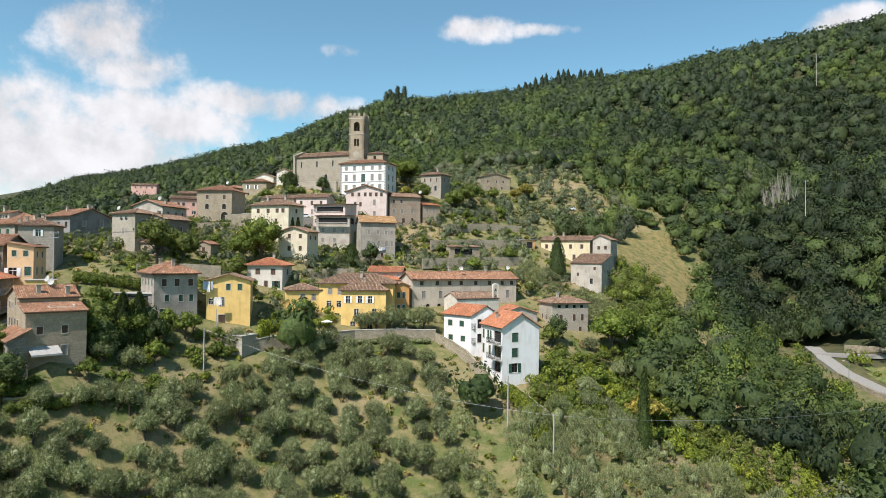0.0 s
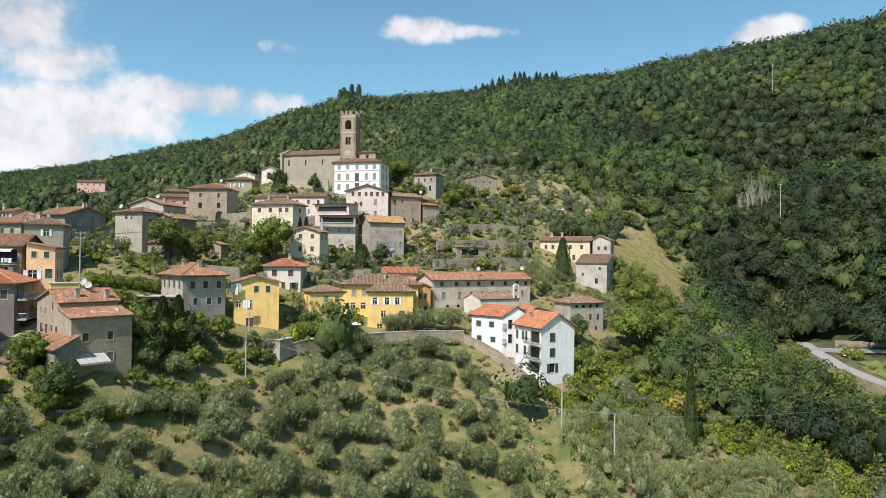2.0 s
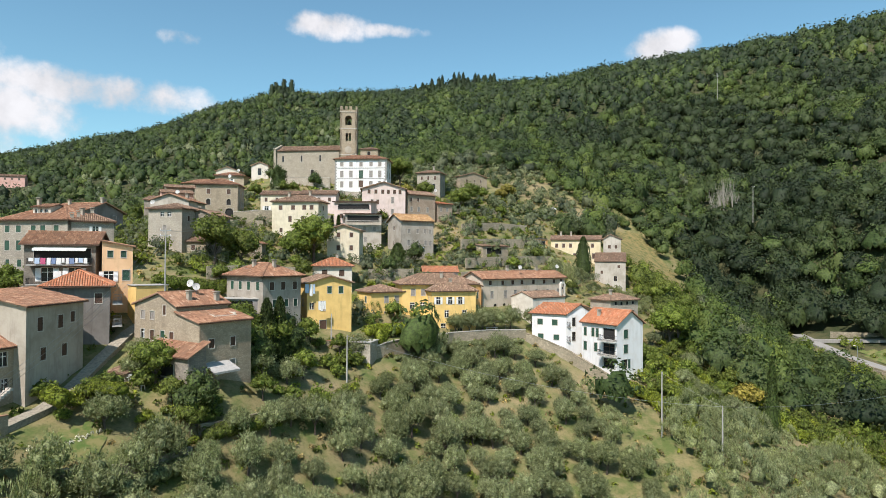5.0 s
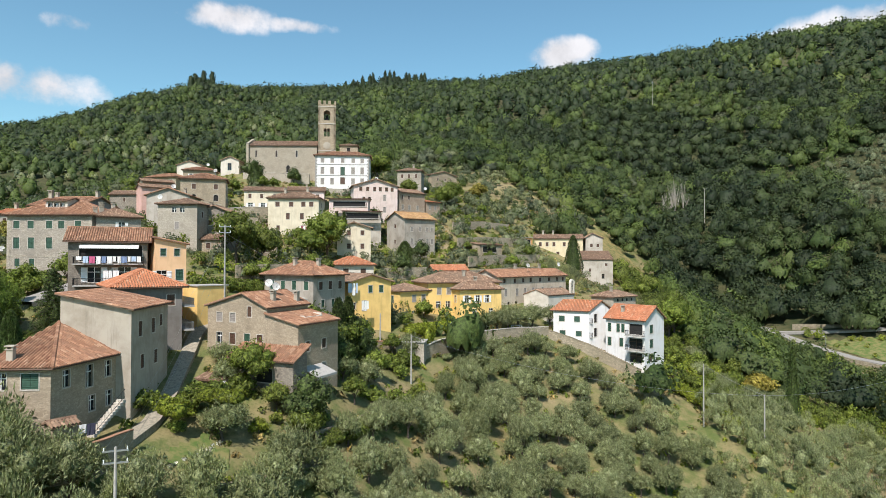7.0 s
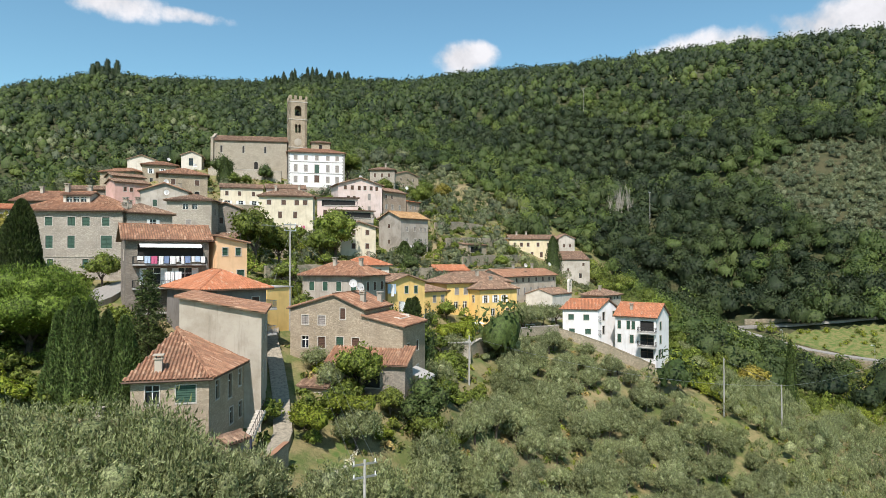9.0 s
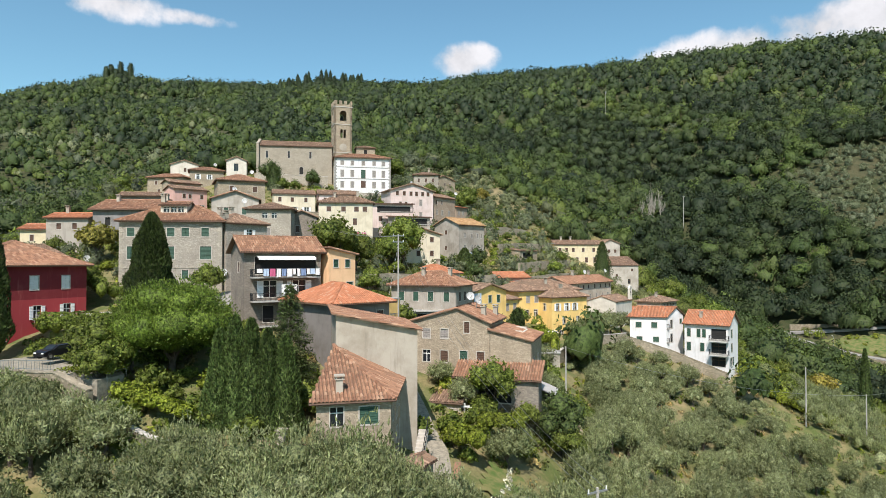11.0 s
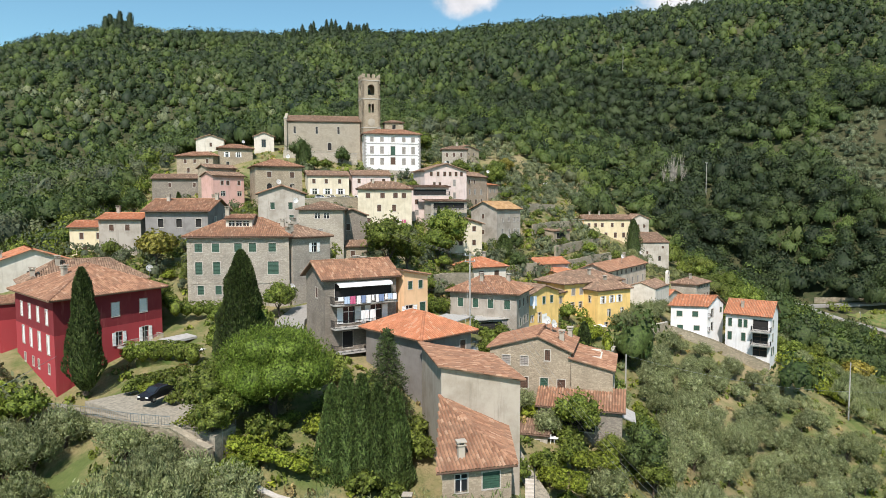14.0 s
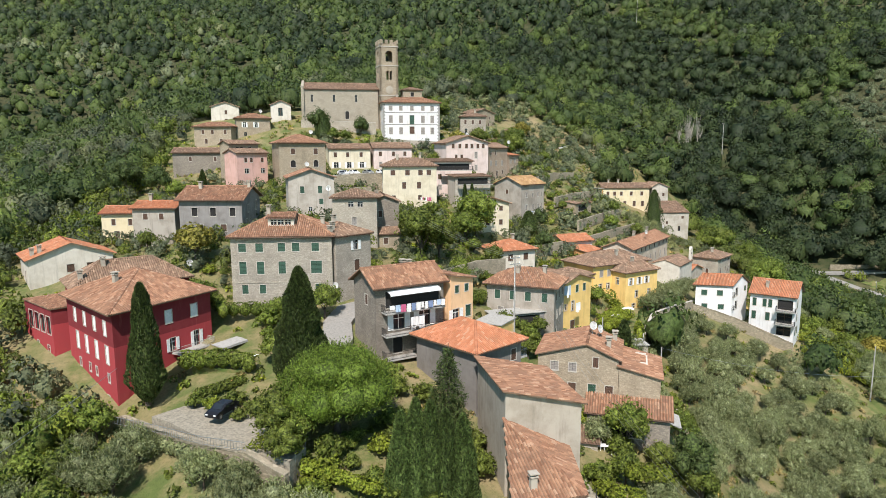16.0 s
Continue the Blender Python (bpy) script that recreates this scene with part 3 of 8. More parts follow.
def house(name, label, a, b, d, ze, z0, roof, rise, wall, tiles, wins=(), over=0.55, chimneys=(), category="house", group="", **par):
    """A house whose roof edge runs from a to b along its front; d is its depth, or the plan point of its back-left corner."""
    a, b = Vector(a), Vector(b)
    ex = (b - a).normalized()
    ey = Vector((-ex.y, ex.x)) if not isinstance(d, tuple) else (Vector(d) - a).normalized()
    depth = d if not isinstance(d, tuple) else (Vector(d) - a).length
    r = [a, b, b + ey * depth, a + ey * depth]
    wq = [a + ex * over + ey * over, b - ex * over + ey * over, b - ex * over + ey * (depth - over), a + ex * over + ey * (depth - over)]
    base = Vector(((a.x + r[2].x) / 2, (a.y + r[2].y) / 2, z0))
    h = thing(name, base, label, category, group)
    planes, caps = roof_planes(roof, [tuple(p) for p in r], ze, rise, par) if roof != "flat" else ([[Vector((p.x, p.y, ze)) for p in r]], [])

    def under(p):
        """Height of the roof's underside over a plan point."""
        best = None
        for pl in planes:
            n = Vector((0, 0, 0))
            for i in range(1, len(pl) - 1):
                n += (pl[i] - pl[0]).cross(pl[i + 1] - pl[0])
            if abs(n.z) < 1e-6:
                continue
            zz = pl[0].z - (n.x * (p.x - pl[0].x) + n.y * (p.y - pl[0].y)) / n.z
            best = zz if best is None else min(best, zz)
        return best - 0.12

    bm = bmesh.new()
    names = "SENW"
    for i in range(4):
        p, q = wq[i], wq[(i + 1) % 4]
        along = (q - p).normalized()
        inward = Vector((-along.y, along.x))
        length = (q - p).length
        top = lambda u: under(p + along * min(max(u, 0), length))
        holes = []
        for w in wins:
            side, us, dz, ww, hh, style = w
            if side != names[i]:
                continue
            for u in us:
                u = length - u if side == "W" else u
                if u - ww / 2 > 0.15 and u + ww / 2 < length - 0.15 and ze - dz + hh / 2 < min(top(u - ww / 2), top(u + ww / 2)) - 0.05:
                    holes.append((u - ww / 2, u + ww / 2, ze - dz - hh / 2, ze - dz + hh / 2))
                    mm = Matrix(((along.x, inward.x, 0, 0), (along.y, inward.y, 0, 0), (0, 0, 1, 0), (0, 0, 0, 1)))
                    mm.translation = Vector((*(p + along * u), ze - dz)) - base
                    add_window(h, mm, ww, hh, style, wall)
        us = sorted({0.0, length, *[length * k / 8 for k in range(1, 8)], *[x for o in holes for x in o[:2]]})
        zs = sorted({z0, *[x for o in holes for x in o[2:]]})
        at = lambda u, zz, deep=0.0: bm.verts.new(Vector((*(p + along * u + inward * deep), zz)) - base)
        for k in range(len(us) - 1):
            t0, t1 = top(us[k]), top(us[k + 1])
            col_z = [z for z in zs if z < min(t0, t1) - 0.03]
            for l in range(len(col_z)):
                lo, hi = col_z[l], (col_z[l + 1] if l + 1 < len(col_z) else None)
                cu, cz = (us[k] + us[k + 1]) / 2, (lo + (hi or lo + 0.02)) / 2
                if hi and any(o[0] < cu < o[1] and o[2] < cz < o[3] for o in holes):
                    continue
                bm.faces.new((at(us[k], lo), at(us[k + 1], lo), at(us[k + 1], hi or t1), at(us[k], hi or t0)))
        for u0, u1, v0, v1 in holes:
            ring = ((u0, v0), (u1, v0), (u1, v1), (u0, v1))
            for s in range(4):
                (ua, va), (ub, vb) = ring[s], ring[(s + 1) % 4]
                bm.faces.new((at(ua, va), at(ua, va, 0.3), at(ub, vb, 0.3), at(ub, vb)))
    bmesh.ops.remove_doubles(bm, verts=bm.verts[:], dist=0.002)
    part("wall", bm, wall, h)
    # roof: boarding under the tiles, then the tiles themselves
    bm = bmesh.new()
    acc = ([], [])
    for pl in planes:
        lowv = [bm.verts.new(q - base - Vector((0, 0, 0.14))) for q in pl]
        topv = [bm.verts.new(q - base) for q in pl]
        bm.faces.new(topv)
        bm.faces.new(lowv[::-1])
        for k in range(len(pl)):
            bm.faces.new((lowv[k], lowv[(k + 1) % len(pl)], topv[(k + 1) % len(pl)], topv[k]))
        if roof != "flat":
            tile_plane(acc, [q - base for q in pl])
    bmesh.ops.recalc_face_normals(bm, faces=bm.faces[:])
    rf = part("roof", bm, EAVE if roof != "flat" else CONCRETE, h)
    if roof != "flat":
        for p, q in caps:
            ridge_caps(acc, p - base, q - base)
        me = bpy.data.meshes.new("tiles")
        me.from_pydata([tuple(v) for v in acc[0]], [], acc[1])
        tagged(part("tiles", me, tiles, rf), "clay roof tiles", kind="stuff")
        # gutter along the eaves
        for pl in planes[:2]:
            p, q = pl[0] - base, pl[1] - base
            if abs(p.z - q.z) < 0.2:
                bm = bmesh.new()
                tube(bm, p + Vector((0, 0, -0.1)), q + Vector((0, 0, -0.1)), 0.07, 0.07, 6)
                part("gutter", bm, BROWN, rf)
    for fu, fv in chimneys:
        p = r[0] + (r[1] - r[0]) * fu + (r[3] - r[0]) * fv
        zc = under(p) - z0
        bm = boxes((-0.3, 0.3, -0.3, 0.3, 0, 1.2), (-0.4, 0.4, -0.4, 0.4, 1.2, 1.28), (-0.3, -0.2, -0.3, 0.3, 1.28, 1.5), (0.2, 0.3, -0.3, 0.3, 1.28, 1.5),
                   (-0.45, 0.45, -0.42, 0.42, 1.5, 1.6))
        part("chimney", bm, BEIGE, rf, "", pose(p.x - base.x, p.y - base.y, zc, 0, 0, math.degrees(math.atan2(ex.y, ex.x))))
    return h

# ---- the houses of the village ----
house("church", "long plain stone church nave under a tiled gable roof", (-61.6, 262.3), (-37.5, 252.9), 12.5, 90.0, 74, "gx", 2.6, STONE_CHURCH, TILE_OLD,
      (("S", (2.8, 10.2, 17.6), 3.0, 0.7, 2.4, "x"), ("S", (14.5,), 8.5, 1.3, 2.6, "a")), 0.4, category="church")
house("town_villa", "large white villa with grey shutters and stone corners", (-40.6, 244.8), (-21.3, 238.5), 11, 85.2, 70, "hip", 2.0, WHITE, TILE_MID,
      (("S", (2.6, 6.0, 9.7, 13.4, 16.6), 1.8, 1.1, 1.5, "c"), ("S", (2.6, 6.0, 13.4, 16.6), 5.4, 1.15, 2.3, "c"), ("S", (9.7,), 5.6, 1.5, 3.0, "g"),
       ("S", (2.6, 6.0, 13.4, 16.6), 9.2, 1.15, 2.1, "c"), ("S", (9.7,), 9.0, 1.6, 2.4, "d"), ("W", (2.5, 6.5), 1.8, 1.1, 1.5, "c"), ("W", (2.5, 6.5), 5.4, 1.1, 2.2, "c"),
       ("E", (2.5, 6.5), 1.8, 1.1, 1.5, "c"), ("E", (2.5, 6.5), 5.4, 1.1, 2.2, "c"), ("E", (2.5, 6.5), 9.0, 1.1, 2.0, "c")), 0.6, ((0.3, 0.6),), category="villa")
house("gabled_house", "tall pale pink gabled house with arched attic windows", (-33.6, 215), (-18.6, 213), 11, 71.6, 57, "gy", 2.3, PINK, TILE_OLD,
      (("S", (2.2, 4.4, 6.6, 8.4, 10.4, 12.2), 0.9, 0.9, 1.3, "b"), ("S", (3.2, 5.0), 4.2, 0.8, 1.5, "b"), ("S", (9.8,), 3.6, 0.9, 1.9, "c"), ("S", (4.6, 9.8), 7.4, 0.9, 1.7, "c"),
       ("S", (3.0,), 10.8, 0.9, 1.5, "n")), 0.6)
house("terrace_house", "old stone and brick house with small windows", (-18.4, 214.5), (-7.4, 219), 9, 70.2, 57, "gx", 1.6, STONE_BRICK, TILE_OLD,
      (("S", (1.5, 4.2), 1.6, 0.8, 1.2, "b"), ("S", (1.6, 4.4, 8.0), 4.8, 0.85, 1.5, "c"), ("S", (8.2,), 7.6, 0.8, 1.2, "b"), ("S", (5,), 8.0, 1.0, 1.6, "b")), 0.4)
house("corner_house", "low stone house under an orange tiled roof", (-7.2, 219.3), (-0.8, 222), 8, 67.8, 56, "mono", 1.4, STONE_BRICK, TILE_NEW,
      (("S", (1.5, 4.0), 1.9, 0.8, 1.2, "c"), ("S", (2.4,), 4.9, 0.9, 1.5, "b")), 0.4)
house("balcony_block", "grey rendered block with dark covered balconies", (-43, 207.2), (-31, 203), 9, 66.4, 50, "mono", 0.7, PINK, TILE_OLD,
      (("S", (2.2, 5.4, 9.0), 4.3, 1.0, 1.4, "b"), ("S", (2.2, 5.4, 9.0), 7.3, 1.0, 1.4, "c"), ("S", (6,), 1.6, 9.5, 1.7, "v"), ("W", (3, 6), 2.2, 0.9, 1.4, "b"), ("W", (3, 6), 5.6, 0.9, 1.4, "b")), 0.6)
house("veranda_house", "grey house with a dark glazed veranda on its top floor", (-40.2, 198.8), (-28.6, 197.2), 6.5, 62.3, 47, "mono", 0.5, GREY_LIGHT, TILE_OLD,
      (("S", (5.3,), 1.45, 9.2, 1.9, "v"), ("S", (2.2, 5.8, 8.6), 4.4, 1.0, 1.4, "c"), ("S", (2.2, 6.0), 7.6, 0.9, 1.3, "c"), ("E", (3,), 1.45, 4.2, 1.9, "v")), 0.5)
house("tower_house", "tall grey rendered house with an ochre tiled roof", (-24.8, 188.9), (-13.8, 191.9), 10.5, 60.0, 45, "gx", 2.2, GREY, TILE_OCHRE,
      (("S", (2.4, 5.2, 7.6, 9.3), 2.9, 0.8, 1.2, "c"), ("S", (2.4, 5.4, 7.8, 9.4), 6.3, 0.85, 1.5, "c"), ("S", (3.2, 6.4), 9.6, 0.8, 1.2, "b"), ("W", (5,), 2.0, 0.9, 1.2, "b"), ("W", (5,), 6.4, 0.8, 1.2, "b")), 0.5)
house("cream_cottage", "small cream cottage with brown windows", (-46.6, 178.6), (-37.2, 176.2), 8, 56.5, 46, "gy", 1.5, CREAM_PALE, TILE_OLD,
      (("S", (3.0, 6.4), 1.2, 0.9, 1.2, "b"), ("S", (3.0, 6.4), 4.6, 0.9, 1.3, "b"), ("E", (2, 5), 1.6, 0.8, 1.1, "b")), 0.6)
house("cream_house", "long cream house with brown windows and a hipped roof", (-61.2, 200.8), (-47.2, 195.0), 9, 65.4, 50, "hip", 2.0, CREAM_PALE, TILE_OLD,
      (("S", (2.6, 6.4, 9.8, 12.0), 1.7, 1.15, 1.3, "b"), ("S", (5.5, 9.4), 5.0, 1.0, 1.7, "b"), ("S", (2.8, 9.6), 8.2, 0.9, 1.2, "b"), ("W", (2.5, 6.0), 1.6, 0.9, 1.2, "b"),
       ("W", (2.5, 6.0), 5.0, 0.9, 1.4, "b"), ("E", (4,), 1.7, 1.0, 1.3, "b"), ("S", (2.6,), 11.0, 1.1, 2.1, "n"), ("S", (7.4,), 11.2, 1.1, 2.1, "n")), 0.55, ((0.7, 0.5), (0.3, 0.4)))
house("arcade_house", "cream house with two arches opening on the square", (-65.5, 228), (-52.8, 225.3), 8, 70.0, 59, "gx", 1.5, CREAM_PALE, TILE_OLD,
      (("S", (1.8, 5.4, 9.4), 1.7, 0.9, 1.3, "b"), ("S", (2.0, 5.8, 9.6), 4.7, 1.3, 1.6, "w"), ("S", (5.8, 9.4), 8.3, 2.0, 2.6, "a")), 0.4)
house("pink_house", "pale pink house beside the square", (-52.6, 225.2), (-40.5, 222.4), 8, 70.2, 58, "gx", 1.6, PINK, TILE_OLD,
      (("S", (2.0, 6.0, 9.5), 1.7, 0.9, 1.3, "b"), ("S", (2.0, 6.2), 4.9, 0.9, 1.6, "c"), ("S", (3.5,), 8.6, 2.0, 2.4, "a")), 0.4, ((0.5, 0.6),))
house("fortified_house", "square old stone house with arched windows and gate", (-84, 215), (-70.6, 213.6), 12, 71.5, 58, "hip", 2.2, STONE_WARM, TILE_MID,
      (("S", (3.6, 9.6), 2.2, 1.1, 1.5, "b"), ("S", (3.6, 9.6), 5.4, 1.3, 1.8, "a"), ("S", (9.8,), 8.9, 2.4, 3.2, "a"), ("E", (3, 8), 2.2, 0.9, 1.4, "c"), ("E", (3, 6, 9), 5.6, 0.9, 1.5, "c")), 0.6)
house("rose_house", "small rose pink house with brown windows", (-93.8, 218), (-84.5, 220.8), 7, 68.9, 57, "gx", 1.1, ROSE, TILE_OLD,
      (("S", (2.6, 4.2, 7.4), 1.8, 0.8, 1.1, "b"), ("S", (2.8, 7.5), 4.6, 1.2, 1.2, "n")), 0.4)
house("rose_house_annex", "narrow stone house with a small loggia", (-94, 225.2), (-85, 227.8), 6, 71.3, 60, "gx", 1.0, STONE_WARM, TILE_OLD,
      (("S", (2.4, 3.6), 1.4, 0.9, 1.2, "v"), ("S", (6.0,), 1.4, 0.9, 1.2, "b")), 0.4)
house("grey_gable_house", "light grey house with a gabled front", (-90.8, 185), (-80.2, 182.4), 12, 63.6, 51, "gy", 1.9, GREY_LIGHT, TILE_MID,
      (("S", (3.0, 6.8), 2.6, 0.9, 1.5, "g"), ("S", (7.0,), 5.2, 0.9, 1.2, "g"), ("S", (4.6,), 6.8, 0.7, 0.9, "n"), ("E", (2.5, 6.0, 9.0), 2.0, 0.8, 1.2, "b"), ("E", (4.0,), 5.4, 1.0, 1.6, "b")), 0.5, ((0.75, 0.4),))
house("lane_house", "stone house with an open attic loggia and hipped roof", (-87.6, 167.2), (-78.8, 163), 9, 60.3, 47, "hip", 1.4, STONE_PALE, TILE_OLD,
      (("S", (3.6, 5.4), 1.3, 1.0, 1.0, "n"), ("S", (4.2,), 4.6, 0.9, 1.5, "c"), ("S", (4.4,), 8.0, 0.9, 1.5, "b"), ("W", (2.5, 5.5), 2.2, 0.8, 1.3, "b"), ("E", (2.5, 5.5), 2.2, 0.8, 1.3, "b")), 0.55)
house("stone_lodge", "narrow stone house behind the lane with a chimney", (-79, 168.5), (-72.5, 166.2), 10, 59.0, 46, "gy", 1.4, STONE_DARK, TILE_OLD,
      (("S", (2.2,), 2.4, 0.8, 1.3, "b"), ("S", (3.6,), 5.6, 0.9, 1.4, "b"), ("E", (3, 6), 2.4, 0.8, 1.3, "b")), 0.45, ((0.3, 0.3),))
house("long_grey_house", "long grey rendered house with a wide tiled roof and balcony", (-113.9, 181.2), (-102.2, 174.2), 13, 60.0, 49, "gx", 2.4, GREY_DARK, TILE_MID,
      (("S", (3.0, 6.6, 10.4), 2.3, 1.1, 1.6, "v"), ("E", (2.6,), 4.8, 1.1, 1.8, "c"), ("E", (9.0,), 1.6, 1.0, 1.9, "c"), ("E", (4.0,), 1.9, 0.9, 1.5, "c"), ("S", (4.0, 8.5), 5.4, 1.2, 1.4, "b")), 0.7, ((0.25, 0.4), (0.85, 0.6), (0.95, 0.45)))
house("side_annex", "low annex with an orange tiled roof", (-121.5, 186.2), (-113.5, 181.6), 8, 58.4, 49, "gx", 1.2, GREY, TILE_NEW, (("S", (2.5, 5.6), 1.6, 0.9, 1.2, "b"),), 0.5, ((0.3, 0.5),))
house("cream_annex", "small cream house with a bright tiled roof", (-126.5, 198.6), (-117.4, 194.2), 8, 56.6, 48, "gx", 1.3, CREAM, TILE_NEW,
      (("S", (2.4, 5.8), 1.8, 0.8, 1.3, "b"), ("E", (2.5, 5.0), 1.9, 0.8, 1.3, "g"), ("S", (3.0,), 4.4, 0.9, 1.4, "b")), 0.5)
house("upper_house", "stone house with brown windows and a hipped roof", (-96.3, 268.5), (-85.4, 260.2), 8, 77.2, 66, "hip", 1.5, STONE_WARM, TILE_MID,
      (("S", (3, 6.2, 10.5), 1.7, 0.9, 1.3, "b"), ("S", (4, 9), 4.6, 0.9, 1.5, "b")), 0.6)
house("upper_stone_house", "stone house with pale shutters near the church", (-84, 263), (-72.3, 261), 9, 80.0, 69, "hip", 1.6, STONE_WARM, TILE_MID,
      (("S", (2.6, 6.2), 2.1, 0.9, 1.6, "w"), ("S", (2.8,), 5.2, 0.9, 1.5, "x")), 0.6)
house("barn", "low dark stone barn with a tiled gable roof", (-105.6, 248.4), (-90.5, 241), 7, 69.0, 60, "gx", 1.4, STONE_DARK, TILE_OLD, (("S", (5, 12), 1.8, 0.8, 1.2, "b"), ("E", (3,), 1.6, 0.8, 1.4, "b")), 0.5)
house("white_gable_house", "white gabled house above the village", (-86.5, 289.5), (-76.5, 287), 9, 85.0, 74, "gy", 1.8, WHITE_OLD, TILE_OLD, (("S", (5,), 1.8, 0.8, 1.4, "b"), ("S", (5,), 5.0, 0.9, 1.6, "b"), ("E", (3, 6), 1.8, 0.8, 1.3, "b")), 0.4)
house("little_chapel", "little white chapel with an arched window", (-71, 268.6), (-63.8, 266.6), 9, 84.8, 77, "gy", 1.6, WHITE_OLD, TILE_OLD, (("S", (3.2,), 2.2, 1.4, 2.6, "x"), ("E", (4,), 2.4, 3.0, 2.2, "v")), 0.4, category="chapel")
house("hill_house", "tall stone house on the slope by the trees", (-9.6, 246.4), (-0.8, 241.6), 8, 81.4, 69, "hip", 1.4, STONE_GREY, TILE_OLD,
      (("S", (1.8, 4.4, 7.0), 2.0, 0.8, 1.5, "b"), ("S", (2.0, 6.6), 5.2, 1.0, 2.0, "x"), ("E", (2.5, 5.5), 2.0, 0.8, 1.4, "b"), ("W", (3.5,), 2.2, 0.8, 1.4, "b")), 0.5, ((0.6, 0.5),))
house("field_house", "stone farmhouse under a shallow gable among olive trees", (15.5, 276.5), (29.6, 280.2), 8, 85.0, 74, "gy", 1.9, STONE_WARM, TILE_OLD,
      (("S", (3.5, 7.5, 10.6), 1.8, 0.8, 1.2, "b"), ("S", (5, 10), 4.6, 0.8, 1.2, "b")), 0.4)
house("field_shed", "small shed with a low tiled roof", (31, 273), (36.5, 272), 5, 77.6, 72, "mono", 0.8, STONE_WARM, TILE_OLD, (("S", (2.5,), 1.5, 1.4, 1.8, "v"),), 0.4, category="shed")
house("farmhouse", "cream farmhouse with dark windows on the hillside", (33, 218.4), (48.6, 210.0), 9, 56.0, 43, "gx", 1.6, CREAM, TILE_OLD,
      (("S", (2.0, 4.4, 6.8, 10.4, 14.2), 2.0, 0.95, 1.4, "b"), ("S", (2.0, 5.0, 8.2, 11.6, 14.6), 5.6, 1.0, 1.8, "b"), ("W", (3, 6), 2.2, 0.9, 1.4, "b")), 0.4, ((0.2, 0.5), (0.4, 0.5)))
house("farm_barn", "tall grey rendered barn joined to the farmhouse", (48.7, 209.9), (54.6, 206.8), 10, 56.2, 40, "gy", 1.7, GREY_LIGHT, TILE_OLD,
      (("S", (2.0, 4.2), 2.6, 0.9, 1.2, "b"), ("S", (3.2,), 5.8, 0.8, 1.4, "x"), ("E", (3, 6.5), 2.2, 0.9, 1.4, "c"), ("E", (3, 6.5), 6.0, 0.9, 1.4, "c")), 0.4, ridge=0.4)
house("farm_tower_house", "tall plain grey farm building with slit windows", (39.2, 197.0), (48.0, 192.2), 12.5, 48.6, 30, "mono", 3.0, GREY_LIGHT, TILE_OLD,
      (("S", (3.0,), 9.5, 0.9, 1.1, "b"), ("S", (6.4,), 5.4, 0.9, 1.6, "x"), ("S", (7.4,), 1.6, 0.8, 0.9, "b"), ("S", (2.2,), 3.4, 0.7, 1.0, "b"), ("E", (3, 7), 2.6, 0.8, 1.3, "b"), ("W", (5,), 4.2, 0.8, 1.3, "b")), 0.25)
house("long_row_house", "long grey row house with shuttered windows and new tiles", (-8, 163.6), (21.2, 177.2), 9, 44.1, 32, "gx", 1.9, SAND, TILE_MID,
      (("S", (2.6, 7.0, 10.6, 14.0, 18.4, 22.6, 26.6, 29.6), 1.0, 1.0, 1.1, "b"), ("S", (3.2, 8.0, 11.6, 15.2, 19.6, 24.0, 28.4), 4.0, 1.0, 1.9, "c"),
       ("S", (4.4, 7.6, 11.8, 14.6, 19.8, 24.2), 7.3, 1.05, 1.9, "a"), ("S", (7.6,), 9.9, 2.6, 1.9, "d"), ("S", (14.4,), 9.9, 2.8, 2.3, "a"), ("W", (3, 6), 2.0, 0.9, 1.3, "b")), 0.55, ((0.4, 0.5), (0.75, 0.5)))
house("white_chapel", "white rendered chapel with a sloping parapet", (3.6, 158.6), (14.6, 163.6), 8, 39.6, 28, "gx", 1.4, WHITE_OLD, TILE_OLD, (("S", (8.6,), 5.8, 1.3, 1.9, "b"),), 0.15, category="chapel")
house("little_orange_house", "small grey house under an orange gable roof", (15, 164.8), (25.6, 168.2), 8, 35.6, 26, "gy", 1.7, GREY_LIGHT, TILE_NEW, (("S", (3, 6.5), 2.6, 0.8, 1.3, "b"),), 0.4)
house("lower_stone_house", "stone house with dark windows and a hipped roof", (28.3, 165.4), (39.3, 169), 8.5, 38.3, 26, "hip", 1.6, STONE_PALE, TILE_OLD,
      (("S", (2.6, 6.4, 8.8), 3.8, 0.85, 1.7, "b"), ("S", (4.0, 8.2), 7.0, 0.9, 1.6, "b"), ("S", (2.0, 4.2, 6.4, 8.6), 0.9, 1.0, 0.9, "v"), ("W", (3, 5.5), 3.8, 0.8, 1.4, "b")), 0.5, ((0.3, 0.4),))
house("orange_house", "orange rendered house squeezed between its neighbours", (-12.5, 161.5), (-8, 162.8), 8, 42.4, 30, "gy", 1.0, ORANGE, TILE_MID, (("S", (1.2, 2.6), 2.2, 0.8, 1.4, "g"), ("S", (1.2, 2.6), 5.4, 0.8, 1.4, "g")), 0.35)
house("lilac_house", "small white house with an orange tiled roof", (-21, 175.6), (-11, 174.6), 8, 45.6, 35, "gx", 1.5, PINK, TILE_NEW, (("S", (2.0, 5.2, 7.6), 1.6, 0.8, 1.2, "n"), ("W", (3,), 2.0, 0.9, 1.5, "n"), ("S", (3, 6), 4.6, 0.9, 1.5, "b")), 0.5)
